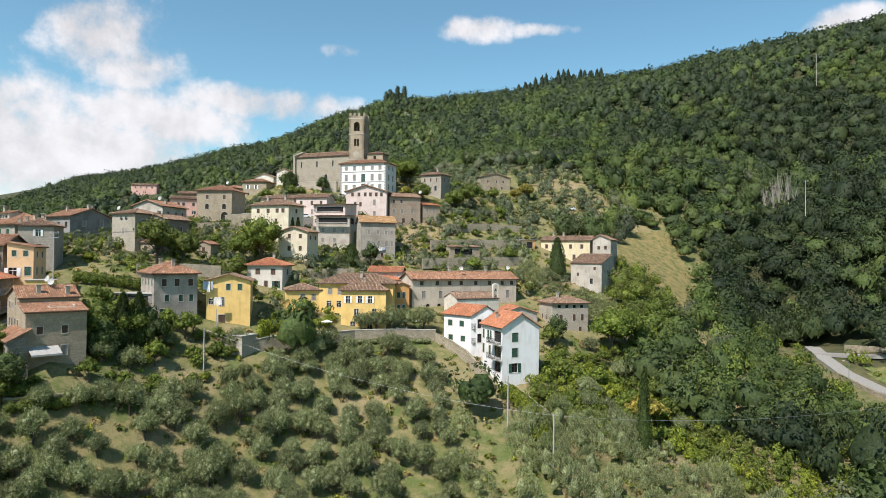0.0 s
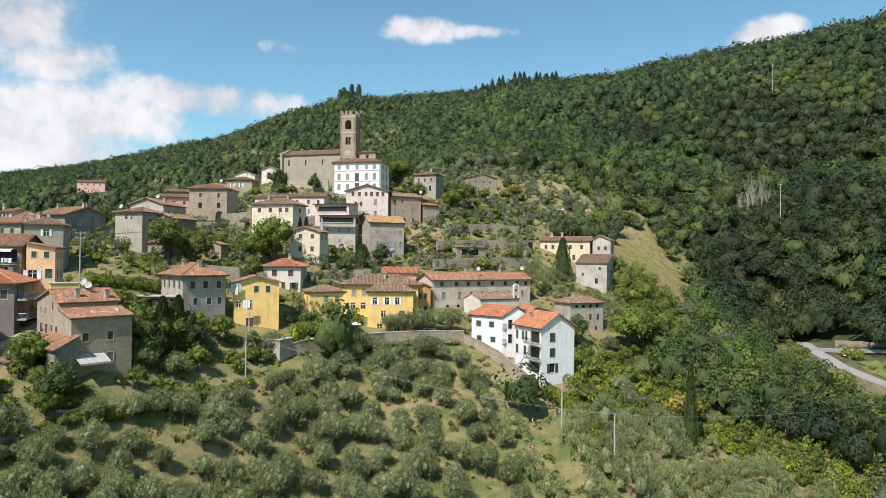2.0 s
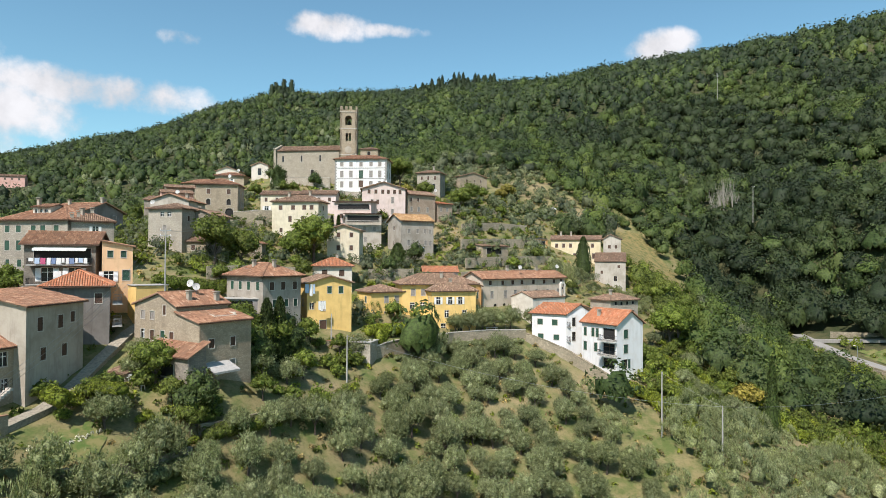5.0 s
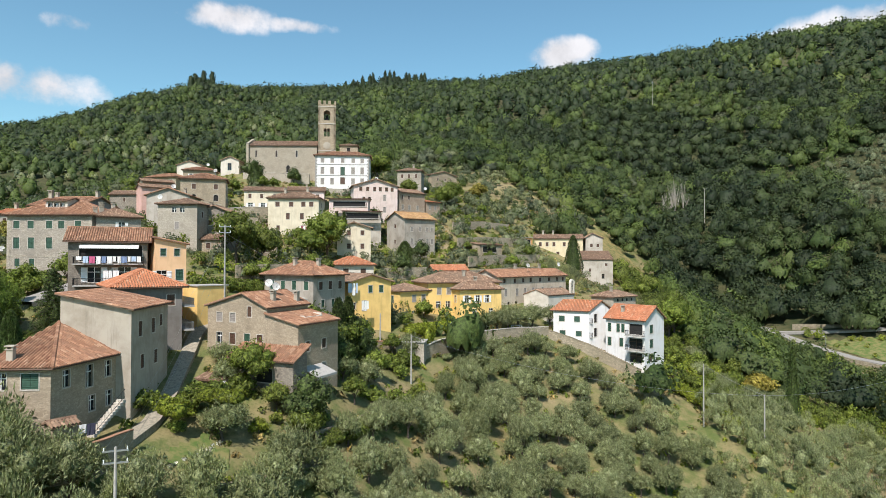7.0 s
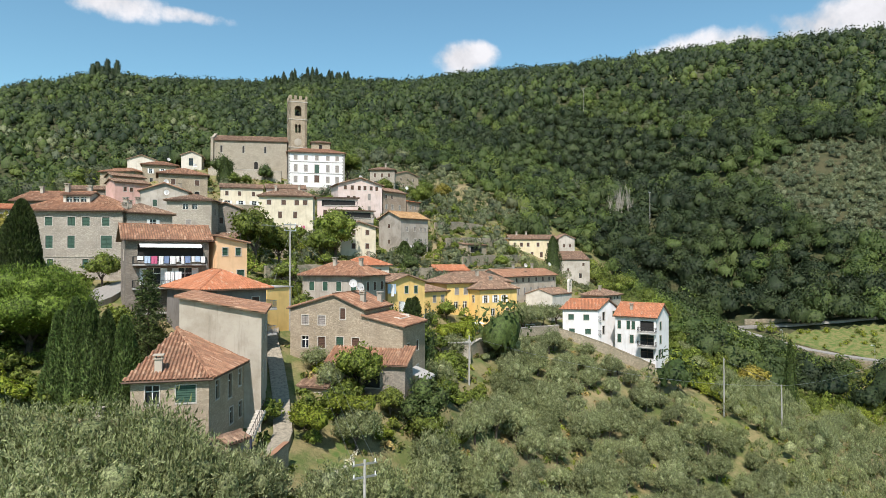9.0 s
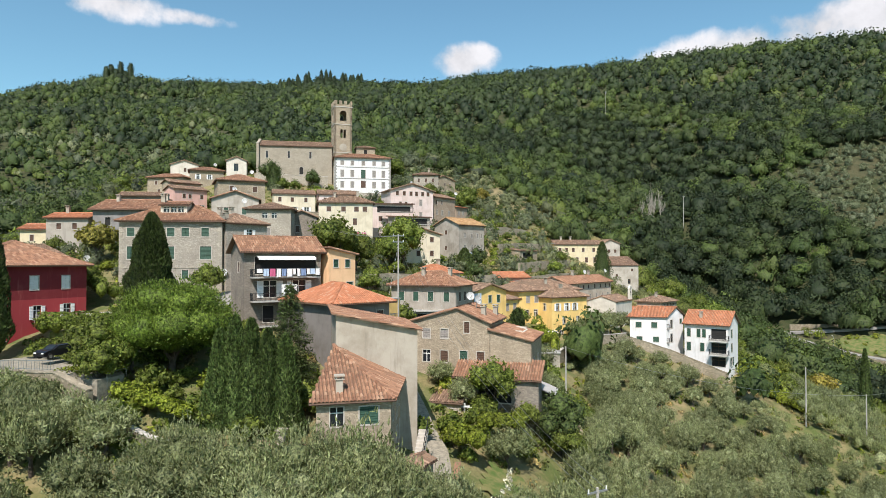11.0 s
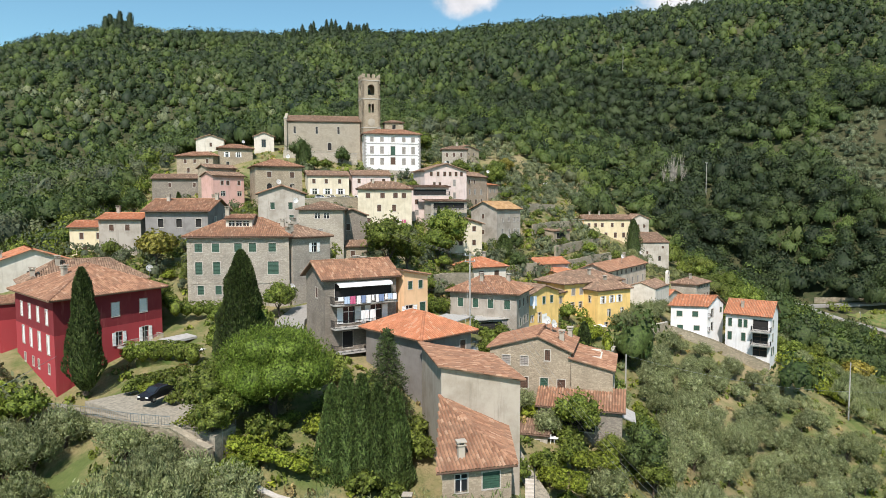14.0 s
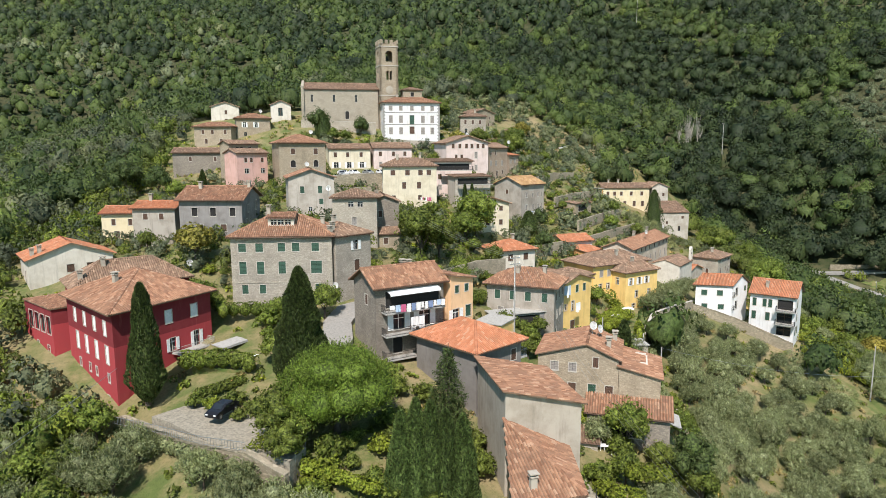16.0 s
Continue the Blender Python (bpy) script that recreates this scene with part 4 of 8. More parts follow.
house("orange_annex", "orange rendered annex with a sloping roof", (-18.5, 169.4), (-11.2, 171.6), 5.5, 43.6, 34, "mono", 1.2, ORANGE, TILE_NEW, (("S", (2.5,), 2.4, 0.9, 1.3, "b"),), 0.4)
house("white_garden_house", "white garden house under a bright orange roof", (-50.6, 162.6), (-40.2, 161.8), 9, 47.3, 37, "hip", 1.9, WHITE_OLD, TILE_NEW,
      (("S", (2.8, 6.8), 1.6, 1.2, 1.5, "b"), ("S", (2.4, 5.0), 4.8, 0.9, 1.8, "b"), ("S", (7.6,), 4.8, 1.0, 1.7, "o"), ("E", (4,), 1.7, 1.0, 1.4, "b")), 0.6, ((0.6, 0.5),))
house("grey_hip_house", "grey rendered house with a wide hipped roof", (-68.2, 142.6), (-60, 131.6), (-60.2, 149), 45.8, 33, "hip", 2.4, GREY, TILE_MID,
      (("S", (2.0, 4.8, 7.6, 10.6), 1.9, 1.05, 1.6, "g"), ("S", (2.6, 5.6, 9.6), 5.0, 1.0, 1.7, "c"), ("S", (2.4, 7), 8.0, 1.0, 1.6, "b"), ("E", (2.0, 4.6, 7.4), 1.9, 1.0, 1.5, "b"), ("E", (2.6, 5.4, 7.6), 5.2, 0.9, 1.4, "g"), ("E", (1.8,), 8.2, 1.3, 1.6, "g")), 0.7, ((0.42, 0.35), (0.75, 0.5)))
house("yellow_gable_house", "bright yellow house with a gabled front", (-52.1, 139.2), (-42, 141.6), 10, 44.2, 31, "gy", 1.5, YELLOW, TILE_OLD,
      (("S", (4.6, 7.0), 1.4, 0.9, 1.4, "g"), ("S", (3.2, 3.3), 4.6, 0.9, 1.9, "n"), ("S", (1.0,), 4.6, 0.8, 1.2, "n"), ("S", (3.3,), 8.6, 1.4, 2.2, "d"), ("W", (3, 6), 4.0, 0.9, 1.4, "n"), ("E", (3, 6), 2.0, 0.9, 1.4, "n")), 0.55)
house("yellow_wing", "yellow wing with a low tiled roof", (-37.6, 152.4), (-29, 155), 9, 41.6, 30, "hip", 1.5, YELLOW, TILE_OLD,
      (("S", (3.8, 6.4), 1.7, 1.0, 1.5, "c"), ("S", (3.8, 6.6), 5.2, 1.0, 1.4, "n"), ("W", (3,), 1.8, 1.0, 1.4, "g")), 0.45)
house("yellow_villa", "large yellow villa with several tiled roofs", (-30.5, 154.4), (-11.4, 154.6), 11, 43.3, 29.5, "hip", 2.3, YELLOW, TILE_OLD,
      (("S", (2.6, 5.0, 15.8), 1.9, 1.0, 1.5, "c"), ("S", (2.4, 4.8, 15.6), 5.0, 1.0, 1.4, "n"), ("S", (2.4, 4.4), 8.4, 1.2, 2.2, "x"), ("E", (3, 7), 2.2, 0.9, 1.5, "b"), ("E", (3, 7), 5.4, 0.9, 1.5, "b"), ("W", (3, 6), 2.0, 0.9, 1.4, "b")), 0.6, ((0.55, 0.3),), category="villa")
house("yellow_front_wing", "projecting yellow wing with its own hipped roof", (-24.4, 150.2), (-12.8, 150.6), 6, 41.9, 29.5, "hip", 1.7, YELLOW, TILE_OLD,
      (("S", (1.6, 4.4, 6.8), 2.2, 0.95, 1.6, "w"), ("S", (3.6, 7.8), 5.2, 0.95, 1.5, "n"), ("S", (2.8, 6.8), 8.4, 1.1, 2.0, "n"), ("E", (2.5,), 2.2, 0.9, 1.5, "n"), ("W", (2.5,), 2.2, 0.9, 1.5, "n")), 0.55, ((0.5, 0.6),))
house("white_house", "white rendered house with balconies and a new orange roof", (-0.4, 151.4), (6.4, 145), (7.2, 152.0), 36.6, 24, "gx", 2.4, WHITE, TILE_NEW,
      (("S", (2.0, 5.6), 1.9, 1.3, 1.3, "g"), ("S", (2.2, 6.0), 5.3, 1.3, 1.2, "g"), ("E", (2.0,), 1.7, 0.9, 2.0, "v"), ("E", (5.6,), 1.2, 0.8, 1.2, "g"), ("E", (2.0,), 5.0, 0.9, 2.0, "v")), 0.5, group="pair of white houses")
house("white_house", "tall white house with balconies on the slope", (8.2, 142.3), (12.3, 132.4), 9.8, 35.3, 20, "gx", 3.0, WHITE, TILE_NEW,
      (("S", (1.0, 3.2, 4.4), 2.0, 0.8, 1.9, "g"), ("S", (1.0, 4.0), 5.2, 0.9, 1.9, "g"), ("S", (7.6,), 2.0, 3.2, 2.3, "v"), ("S", (7.6,), 5.2, 3.2, 2.3, "x"), ("S", (7.6,), 8.3, 3.0, 2.1, "x"),
       ("E", (3.0,), 2.0, 1.4, 1.9, "g"), ("E", (3.0,), 5.2, 1.4, 1.9, "g"), ("E", (3.0,), 8.4, 1.4, 1.9, "o")), 0.5, ((0.35, 0.25),), group="pair of white houses")
house("palazzo", "big grey stone palazzo with rows of green shutters", (-110.8, 149.6), (-95.8, 142.4), 11.5, 56.2, 41, "hip", 2.8, STONE_GREY, TILE_MID,
      (("S", (1.7, 4.3, 7.7, 9.9, 12.9), 1.7, 1.15, 1.35, "g"), ("S", (1.7, 4.4, 7.7), 4.9, 1.1, 1.95, "g"), ("S", (13.0,), 4.9, 1.7, 2.0, "g"), ("S", (1.9, 4.6, 9.9, 13.2), 8.3, 0.95, 1.4, "g"),
       ("S", (3.4, 10.0), 11.3, 2.2, 1.5, "a"), ("E", (3,), 4.9, 1.0, 1.7, "g"), ("E", (7,), 1.9, 1.0, 1.4, "g"), ("W", (3, 7), 1.8, 1.0, 1.4, "g"), ("W", (3, 7), 5.0, 1.0, 1.8, "g")), 0.6, ((0.85, 0.55), (0.3, 0.7)), category="palazzo")
house("roof_dormer", "wide tiled dormer with white windows on the palazzo roof", (-104.6, 149.4), (-100.4, 147.4), 4.5, 58.9, 57.0, "gx", 0.6, WHITE_OLD, TILE_MID,
      (("S", (0.9, 2.0, 3.1), 0.75, 0.9, 0.8, "n"),), 0.3, ((0.05, 0.4),), category="dormer")
house("palazzo_annex", "stone annex with one white shuttered window", (-95.7, 142.6), (-88, 145), 9, 56.0, 41, "hip", 1.7, STONE_GREY, TILE_OLD,
      (("S", (4.0,), 1.7, 1.0, 1.5, "w"), ("S", (4.2,), 5.0, 1.1, 1.8, "b"), ("S", (4.4,), 7.9, 0.8, 1.3, "g"), ("E", (3,), 2.0, 0.9, 1.4, "b")), 0.45, ((0.2, 0.3), (0.06, 0.2), (0.5, 0.6)))
house("balcony_house", "dark stone house with laundry on tiers of balconies", (-97.4, 124.4), (-85.6, 124.6), 8.5, 51.2, 36, "gx", 2.2, STONE_DARK, TILE_MID,
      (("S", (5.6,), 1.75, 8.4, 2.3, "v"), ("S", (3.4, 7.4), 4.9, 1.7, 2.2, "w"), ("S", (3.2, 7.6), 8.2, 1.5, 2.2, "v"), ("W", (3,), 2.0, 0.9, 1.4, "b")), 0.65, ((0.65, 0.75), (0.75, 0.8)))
house("peach_house", "peach rendered house with green shutters", (-85.5, 124.4), (-80.3, 125.8), 8, 51.0, 38, "mono", 1.0, PEACH, TILE_MID,
      (("S", (1.2, 3.2), 1.3, 0.8, 1.1, "g"), ("S", (3.6,), 4.8, 1.1, 1.7, "g"), ("S", (1.0,), 5.0, 1.4, 1.7, "w"), ("E", (2, 5), 1.5, 0.8, 1.2, "g"), ("E", (2, 5), 4.8, 0.8, 1.4, "g")), 0.4, (), high="W")
house("pyramid_roof_house", "blue-grey house under a bright pyramid roof", (-89.9, 111), (-80.3, 113.3), 12.5, 44.9, 33, "hip", 2.3, BLUEGREY, TILE_NEW,
      (("E", (2, 5.0), 1.6, 1.1, 2.0, "v"), ("E", (2, 5.0), 5.0, 1.0, 1.6, "b"), ("S", (7,), 1.8, 1.0, 1.5, "b")), 0.7)
house("blank_wall_house", "tall house with a blank beige wall and sloping roof", (-94, 99.8), (-85.8, 96.1), (-90.4, 111), 43.2, 29, "mono", 1.7, BEIGE, TILE_MID,
      (("E", (2.4, 6.2), 2.4, 1.0, 1.7, "b"), ("E", (8.6,), 2.0, 0.9, 1.4, "b"), ("E", (3.0, 7), 6.2, 1.0, 1.6, "b")), 0.45, (), high="W")
house("hip_roof_house", "old stone house with worn render and a hipped roof", (-99.2, 90.9), (-92.2, 88.9), (-93.6, 100.2), 38.3, 27, "corner", 3.4, STONE_WARM, TILE_MID,
      (("S", (1.7,), 1.3, 1.1, 1.6, "n"), ("S", (4.4,), 1.3, 1.6, 1.5, "g"), ("E", (2.0, 8.0), 1.4, 0.9, 1.7, "n"), ("E", (5.2,), 1.7, 0.95, 2.3, "n"), ("E", (5.6, 8.2), 4.6, 0.9, 1.6, "n")), 0.5, ((0.3, 0.16),))
house("stone_house", "rough stone house with a crooked gable and small windows", (-78.3, 114.4), (-70.6, 106.2), 9.5, 42.2, 29, "gy", 1.9, STONE_WARM, TILE_MID,
      (("S", (2.2, 4.6), 1.5, 1.0, 1.2, "c"), ("S", (2.2,), 4.4, 1.0, 1.5, "n"), ("S", (4.6,), 4.4, 1.0, 1.5, "b"), ("S", (7.6,), 0.6, 0.7, 1.4, "b"), ("S", (7.2,), 4.3, 1.0, 1.4, "g"), ("S", (9.4,), 4.4, 1.0, 1.5, "b"),
       ("S", (3.6,), 7.4, 1.3, 2.0, "n"), ("W", (3.0, 6.5), 3.0, 0.9, 1.3, "b")), 0.35, ((0.84, 0.35), (0.9, 0.8)), ridge=0.6)
house("stone_house_wing", "lower stone wing with a sloping tiled roof", (-71.0, 106.65), (-67, 102.4), 9.5, 40.2, 29, "mono", 1.3, STONE_WARM, TILE_MID,
      (("E", (2.0, 5.6), 3.0, 0.9, 1.3, "b"), ("E", (2.0, 5.6), 6.4, 0.95, 1.6, "c"), ("S", (2.4,), 6.6, 0.9, 1.3, "b")), 0.3, (), high="W")
house("yellow_shed", "small flat-roofed yellow outbuilding", (-79.2, 121), (-74.6, 123.6), 4.5, 44.7, 36, "flat", 0.0, YELLOW, TILE_OLD, (), 0.15, category="outbuilding")
house("red_villa", "tall red villa with white shutters and an orange hipped roof", (-128, 135.2), (-113.5, 144), (-133.4, 152.5), 49.4, 34, "hip", 3.4, RED, TILE_MID,
      (("S", (8.2, 12.4), 2.3, 1.1, 1.8, "k"), ("S", (8.6,), 6.3, 1.0, 1.8, "w"), ("S", (12.6,), 6.4, 1.0, 2.2, "w"), ("W", (2.6, 6.2, 9.8, 13.4), 2.4, 0.95, 1.9, "k"), ("W", (2.4, 6.0, 9.6, 13.0), 5.9, 1.05, 2.4, "k"),
       ("W", (2.4, 6.6, 9.0, 12.6), 9.0, 0.7, 1.2, "n"), ("W", (3.0, 4.8, 6.6), 12.0, 0.7, 1.1, "n"), ("S", (13.8,), 9.6, 1.3, 2.2, "d"), ("S", (4.0,), 10.6, 1.6, 1.8, "v")), 0.8, ((0.3, 0.5),), category="villa")
house("red_wing", "lower red wing with a row of arches", (-134.6, 153.0), (-127, 155), (-138.4, 163), 47.2, 33, "mono", 0.0, RED, TILE_MID,
      (("W", (1.4, 3.6, 5.8, 8.0), 2.6, 1.5, 2.6, "a"), ("W", (2.0, 6.0), 6.4, 0.8, 1.5, "n")), 0.15)
house("red_back_house", "red house behind the villa with an old tiled roof", (-132.0, 154.2), (-114.6, 156.6), 10, 49.4, 37, "hip", 3.2, RED, TILE_OLD,
      (("E", (3,), 2.0, 0.9, 1.4, "b"), ("S", (13.0,), 2.0, 1.0, 1.5, "v")), 0.6, ((0.3, 0.4), (0.1, 0.2)))
house("white_back_house", "white gabled house with an orange tiled roof", (-138.6, 177.6), (-124.4, 180.0), 11, 50.8, 38, "gy", 2.6, WHITE_OLD, TILE_NEW,
      (("S", (6.4, 9.6), 2.0, 1.2, 1.4, "b"), ("W", (4,), 3.0, 1.0, 1.4, "b")), 0.5, ((0.1, 0.2), (0.18, 0.2)))

# ---- bell tower ----
def bell_tower():
    a, b = Vector((-37.8, 251.6)), Vector((-31.5, 250.4))
    ex = (b - a).normalized()
    base = Vector((-34.0, 254.0, 76))
    t = thing("bell_tower", pose(*base, 0, 0, math.degrees(math.atan2(ex.y, ex.x))), "square stone bell tower with battlements and arched openings", "bell tower")
    s, top = 3.15, 29.0
    bm = bmesh.new()
    # shaft as four walls with the openings left free
    for k in range(4):
        m = pose(0, 0, 0, 0, 0, 90 * k)
        holes = [(-1.2, 1.2, 23.2, 26.8), (-1.0, -0.12, 17.2, 20.2), (0.12, 1.0, 17.2, 20.2)]
        us = sorted({-s, s, *[x for o in holes for x in o[:2]]})
        zs = sorted({0, top, *[x for o in holes for x in o[2:]]})
        for i in range(len(us) - 1):
            for j in range(len(zs) - 1):
                cu, cz = (us[i] + us[i + 1]) / 2, (zs[j] + zs[j + 1]) / 2
                if not any(o[0] < cu < o[1] and o[2] < cz < o[3] for o in holes):
                    box(bm, us[i], us[i + 1], -s, -s + 0.7, zs[j], zs[j + 1], m)
    part("shaft", bm, STONE_WARM, t)
    for k in range(4):
        m = pose(0, 0, 0, 0, 0, 90 * k)
        for u0, u1, z0, z1 in holes:
            part("arch_head", arch_head(u1 - u0, z1 - z0, 0.6), STONE_WARM, t, "", m @ pose((u0 + u1) / 2, -s, (z0 + z1) / 2))
    for z in (11.9, 21.8, 28.0):
        part("string_course", boxes((-s - 0.15, s + 0.15, -s - 0.15, s + 0.15, z, z + 0.25)), TRIM, t)
    for k in range(4):
        for u in (-2.6, -0.85, 0.85):
            part("merlon", boxes((u - 0.5, u + 0.5, -s - 0.1, -s + 0.5, top, top + 1.3), bevel=0.05), STONE_WARM, t, "", pose(0, 0, 0, 0, 0, 90 * k))
    bm = bmesh.new()
    tube(bm, (0, -s - 0.08, 13.9), (0, -s, 13.9), 1.3, 1.3, 20)
    part("clock_face", bm, BEIGE, t, "worn round clock face")
    bm = bmesh.new()
    tube(bm, (0, 0, 24.0), (0, 0, 25.4), 0.75, 0.3, 12)
    part("bell", bm, IRON, t, "dark bronze bell")
    part("floor", boxes((-s + 0.7, s - 0.7, -s + 0.7, s - 0.7, 22.5, 22.8)), STONE_DARK, t)


bell_tower()

# ---- plants ----
RNG = np.random.default_rng(11)


def lump(d, seed, amount):
    """Uneven radius for unit directions d."""
    s = Vector((seed * 7.3, seed * 3.1, seed * 5.7))
    return np.array([1 + amount * (noise.noise(Vector(v) * 1.7 + s) + 0.5 * noise.noise(Vector(v) * 4.0 + s)) for v in d])


def ico(sub):
    bm = bmesh.new()
    bmesh.ops.create_icosphere(bm, subdivisions=sub, radius=1.0)
    v = np.array([x.co[:] for x in bm.verts])
    f = np.array([[x.index for x in y.verts] for y in bm.faces])
    bm.free()
    return v, f


def sprays(p, nrm, size, spread, slim=(0.45, 0.8)):
    """Small folded leaf sprays, two triangles each, at points p facing about along nrm."""
    n = len(p)
    d = nrm + RNG.normal(0, spread, (n, 3))
    d /= np.linalg.norm(d, axis=1)[:, None]
    r = RNG.normal(0, 1, (n, 3))
    a = np.cross(d, r)
    a /= np.linalg.norm(a, axis=1)[:, None]
    b = np.cross(d, a)
    s = (size * RNG.uniform(0.6, 1.35, n))[:, None]
    w = RNG.uniform(*slim, n)[:, None]
    v = np.stack([p - a * s, p - b * s * w + d * s * 0.15, p + a * s, p + b * s * w - d * s * 0.15], 1).reshape(-1, 3)
    i = np.arange(n) * 4
    f = np.r_[np.c_[i, i + 1, i + 2], np.c_[i, i + 2, i + 3]]
    return v, f


def shoots(p, nrm, size, spread, slim=(0.14, 0.24)):
    """Narrow leafy shoots that grow outwards and up, two triangles each."""
    n = len(p)
    a = nrm * 0.75 + np.array((0, 0, 0.75)) + RNG.normal(0, spread, (n, 3))
    a /= np.linalg.norm(a, axis=1)[:, None]
    b = np.cross(a, RNG.normal(0, 1, (n, 3)))
    b /= np.linalg.norm(b, axis=1)[:, None]
    s = (size * RNG.uniform(0.6, 1.4, n))[:, None]
    w = RNG.uniform(*slim, n)[:, None]
    v = np.stack([p - a * s * 0.5, p - b * s * w, p + a * s * 1.1, p + b * s * w], 1).reshape(-1, 3)
    i = np.arange(n) * 4
    return v, np.r_[np.c_[i, i + 1, i + 2], np.c_[i, i + 2, i + 3]]


def join(lots):
    vs, fs, k = [], [], 0
    for v, f in lots:
        vs.append(v)
        fs.append(f + k)
        k += len(v)
    return np.concatenate(vs), np.concatenate(fs)


def unit(n, up=-1.0):
    d = RNG.normal(0, 1, (n * 3, 3))
    d /= np.linalg.norm(d, axis=1)[:, None]
    return d[d[:, 2] > up][:n]


def lobed_crown(lobes, count, size, spread=0.55, core=0.72, seed=0, rough=0.3, fine=1, slim=(0.45, 0.8), leaves=sprays):
    """lobes: (x, y, z, rx, rz). Sprays over each lobe, and a darker uneven core inside."""
    lots = []
    area = np.array([l[3] * l[4] for l in lobes])
    share = np.maximum(8, (count * area / area.sum()).astype(int))
    for k, ((x, y, z, rx, rz), n) in enumerate(zip(lobes, share)):
        d = unit(int(n), -0.75)
        r = lump(d, seed + k, rough) * RNG.uniform(0.66, 1.1, len(d))
        e = np.array((rx, rx, rz))
        lots.append(leaves(np.array((x, y, z)) + d * r[:, None] * e, d / e * e.mean(), size, spread, slim))
        if core:
            cv, cf = ico(fine)
            lots.append((np.array((x, y, z)) + cv * (lump(cv, seed + k, rough) * RNG.uniform(0.82, 1.12, len(cv)))[:, None] * e * core, cf))
    return join(lots)


def trunk_mesh(h, r, limbs, reach, lean=0.0):
    bm = bmesh.new()
    p, q = Vector((0, 0, -0.4)), Vector((lean, lean * 0.4, h * 0.5))
    tube(bm, p, q, r, r * 0.75, 7)
    tube(bm, q, Vector((lean * 1.3, lean, h)), r * 0.75, r * 0.45, 7)
    for k in range(limbs):
        a = k * 2 * math.pi / limbs + 0.6
        tip = Vector((math.cos(a) * reach, math.sin(a) * reach, h + reach * 0.8))
        tube(bm, Vector((lean, lean * 0.4, h * (0.55 + 0.1 * (k % 3)))), tip, r * 0.42, r * 0.12, 5)
    me = bpy.data.meshes.new("trunk")
    bm.to_mesh(me)
    bm.free()
    me.materials.append(BARK)
    return me


def make_tree(name, label, crown, leaf, trunk, category="tree", group=""):
    t = thing(name, (0, 0, -500), label, category, group)
    part("trunk", trunk, None, t)
    me = tri_mesh("crown", *crown)
    me.materials.append(leaf)
    part("crown", me, None, t)
    return t


def ring_lobes(r, z, rz, n, seed, spread=0.62):
    rr = random.Random(seed)
    out = [(0, 0, z + rz * 0.35, r * 0.62, rz * 0.66)]
    for k in range(n):
        a = k * 2 * math.pi / n + rr.uniform(-0.4, 0.4)
        q = r * spread * rr.uniform(0.75, 1.15)
        out.append((math.cos(a) * q, math.sin(a) * q, z + rz * rr.uniform(-0.35, 0.25), r * rr.uniform(0.38, 0.55), rz * rr.uniform(0.42, 0.6)))
    return out


KINDS = {}


def kind(key, trees):
    KINDS[key] = trees


kind("olive", [make_tree("olive_tree", "silvery olive tree with a loose open crown", lobed_crown(ring_lobes(2.3, 2.8, 2.3, 13, s, 0.68), 3800, 0.22, 0.6, 0.55, s, 0.55, 1, (0.16, 0.3), shoots), L_OLIVE, trunk_mesh(1.6, 0.22, 5, 1.1, 0.2), group="olive grove") for s in range(6)])
kind("old_olive", [make_tree("olive_tree", "large old olive tree with a wide silvery crown", lobed_crown(ring_lobes(4.2, 5.0, 4.0, 19, 15 + s, 0.7), 13000, 0.24, 0.6, 0.55, s + 4, 0.55, 1, (0.15, 0.28), shoots), L_OLIVE, trunk_mesh(2.6, 0.36, 6, 2.0, 0.3), group="olive grove") for s in range(3)])
kind("broad", [make_tree("tree", "green broadleaf tree with a full uneven crown", lobed_crown(ring_lobes(3.4, 5.2, 3.0, 11, 20 + s), 1800, 0.215, 0.9, 0.76, s + 9, 0.35), L_BROAD, trunk_mesh(3.0, 0.28, 5, 1.8)) for s in range(4)])
kind("dark", [make_tree("tree", "dark evergreen tree with a dense crown", lobed_crown(ring_lobes(2.8, 4.4, 3.2, 8, 40 + s), 2000, 0.17, 0.9, 0.76, s + 19, 0.35), L_DARK, trunk_mesh(2.4, 0.25, 4, 1.4)) for s in range(2)])
kind("shrub", [make_tree("shrub", "rounded green garden shrub", lobed_crown(ring_lobes(1.2, 0.9, 0.95, 6, 60 + s), 480, 0.13, 0.9, 0.76, s + 29, 0.35), L_BROAD, trunk_mesh(0.5, 0.08, 4, 0.5), "shrub") for s in range(3)])
kind("bright", [make_tree("shrub", "bright yellow-green leafy shrub", lobed_crown(ring_lobes(1.5, 1.0, 1.0, 6, 70 + s), 540, 0.14, 0.9, 0.76, s + 39, 0.35), L_BRIGHT, trunk_mesh(0.5, 0.08, 4, 0.5), "shrub") for s in range(2)])


kind("small", [make_tree("tree", "small green garden tree", lobed_crown(ring_lobes(3.4, 5.0, 3.0, 8, 80 + s), 800, 0.3, 0.9, 0.76, s + 49, 0.35), L_BROAD, trunk_mesh(3.0, 0.28, 4, 1.8)) for s in range(4)])


def plant(key, x, y, s=1.0, z=None, sz=1.0):
    t = RNG.choice(KINDS[key])
    m = pose(x, y, (g(x, y) if z is None else z), 0, 0, RNG.uniform(0, 360)) @ Matrix.Diagonal((s, s, s * sz, 1))
    return copy_thing(t, m)


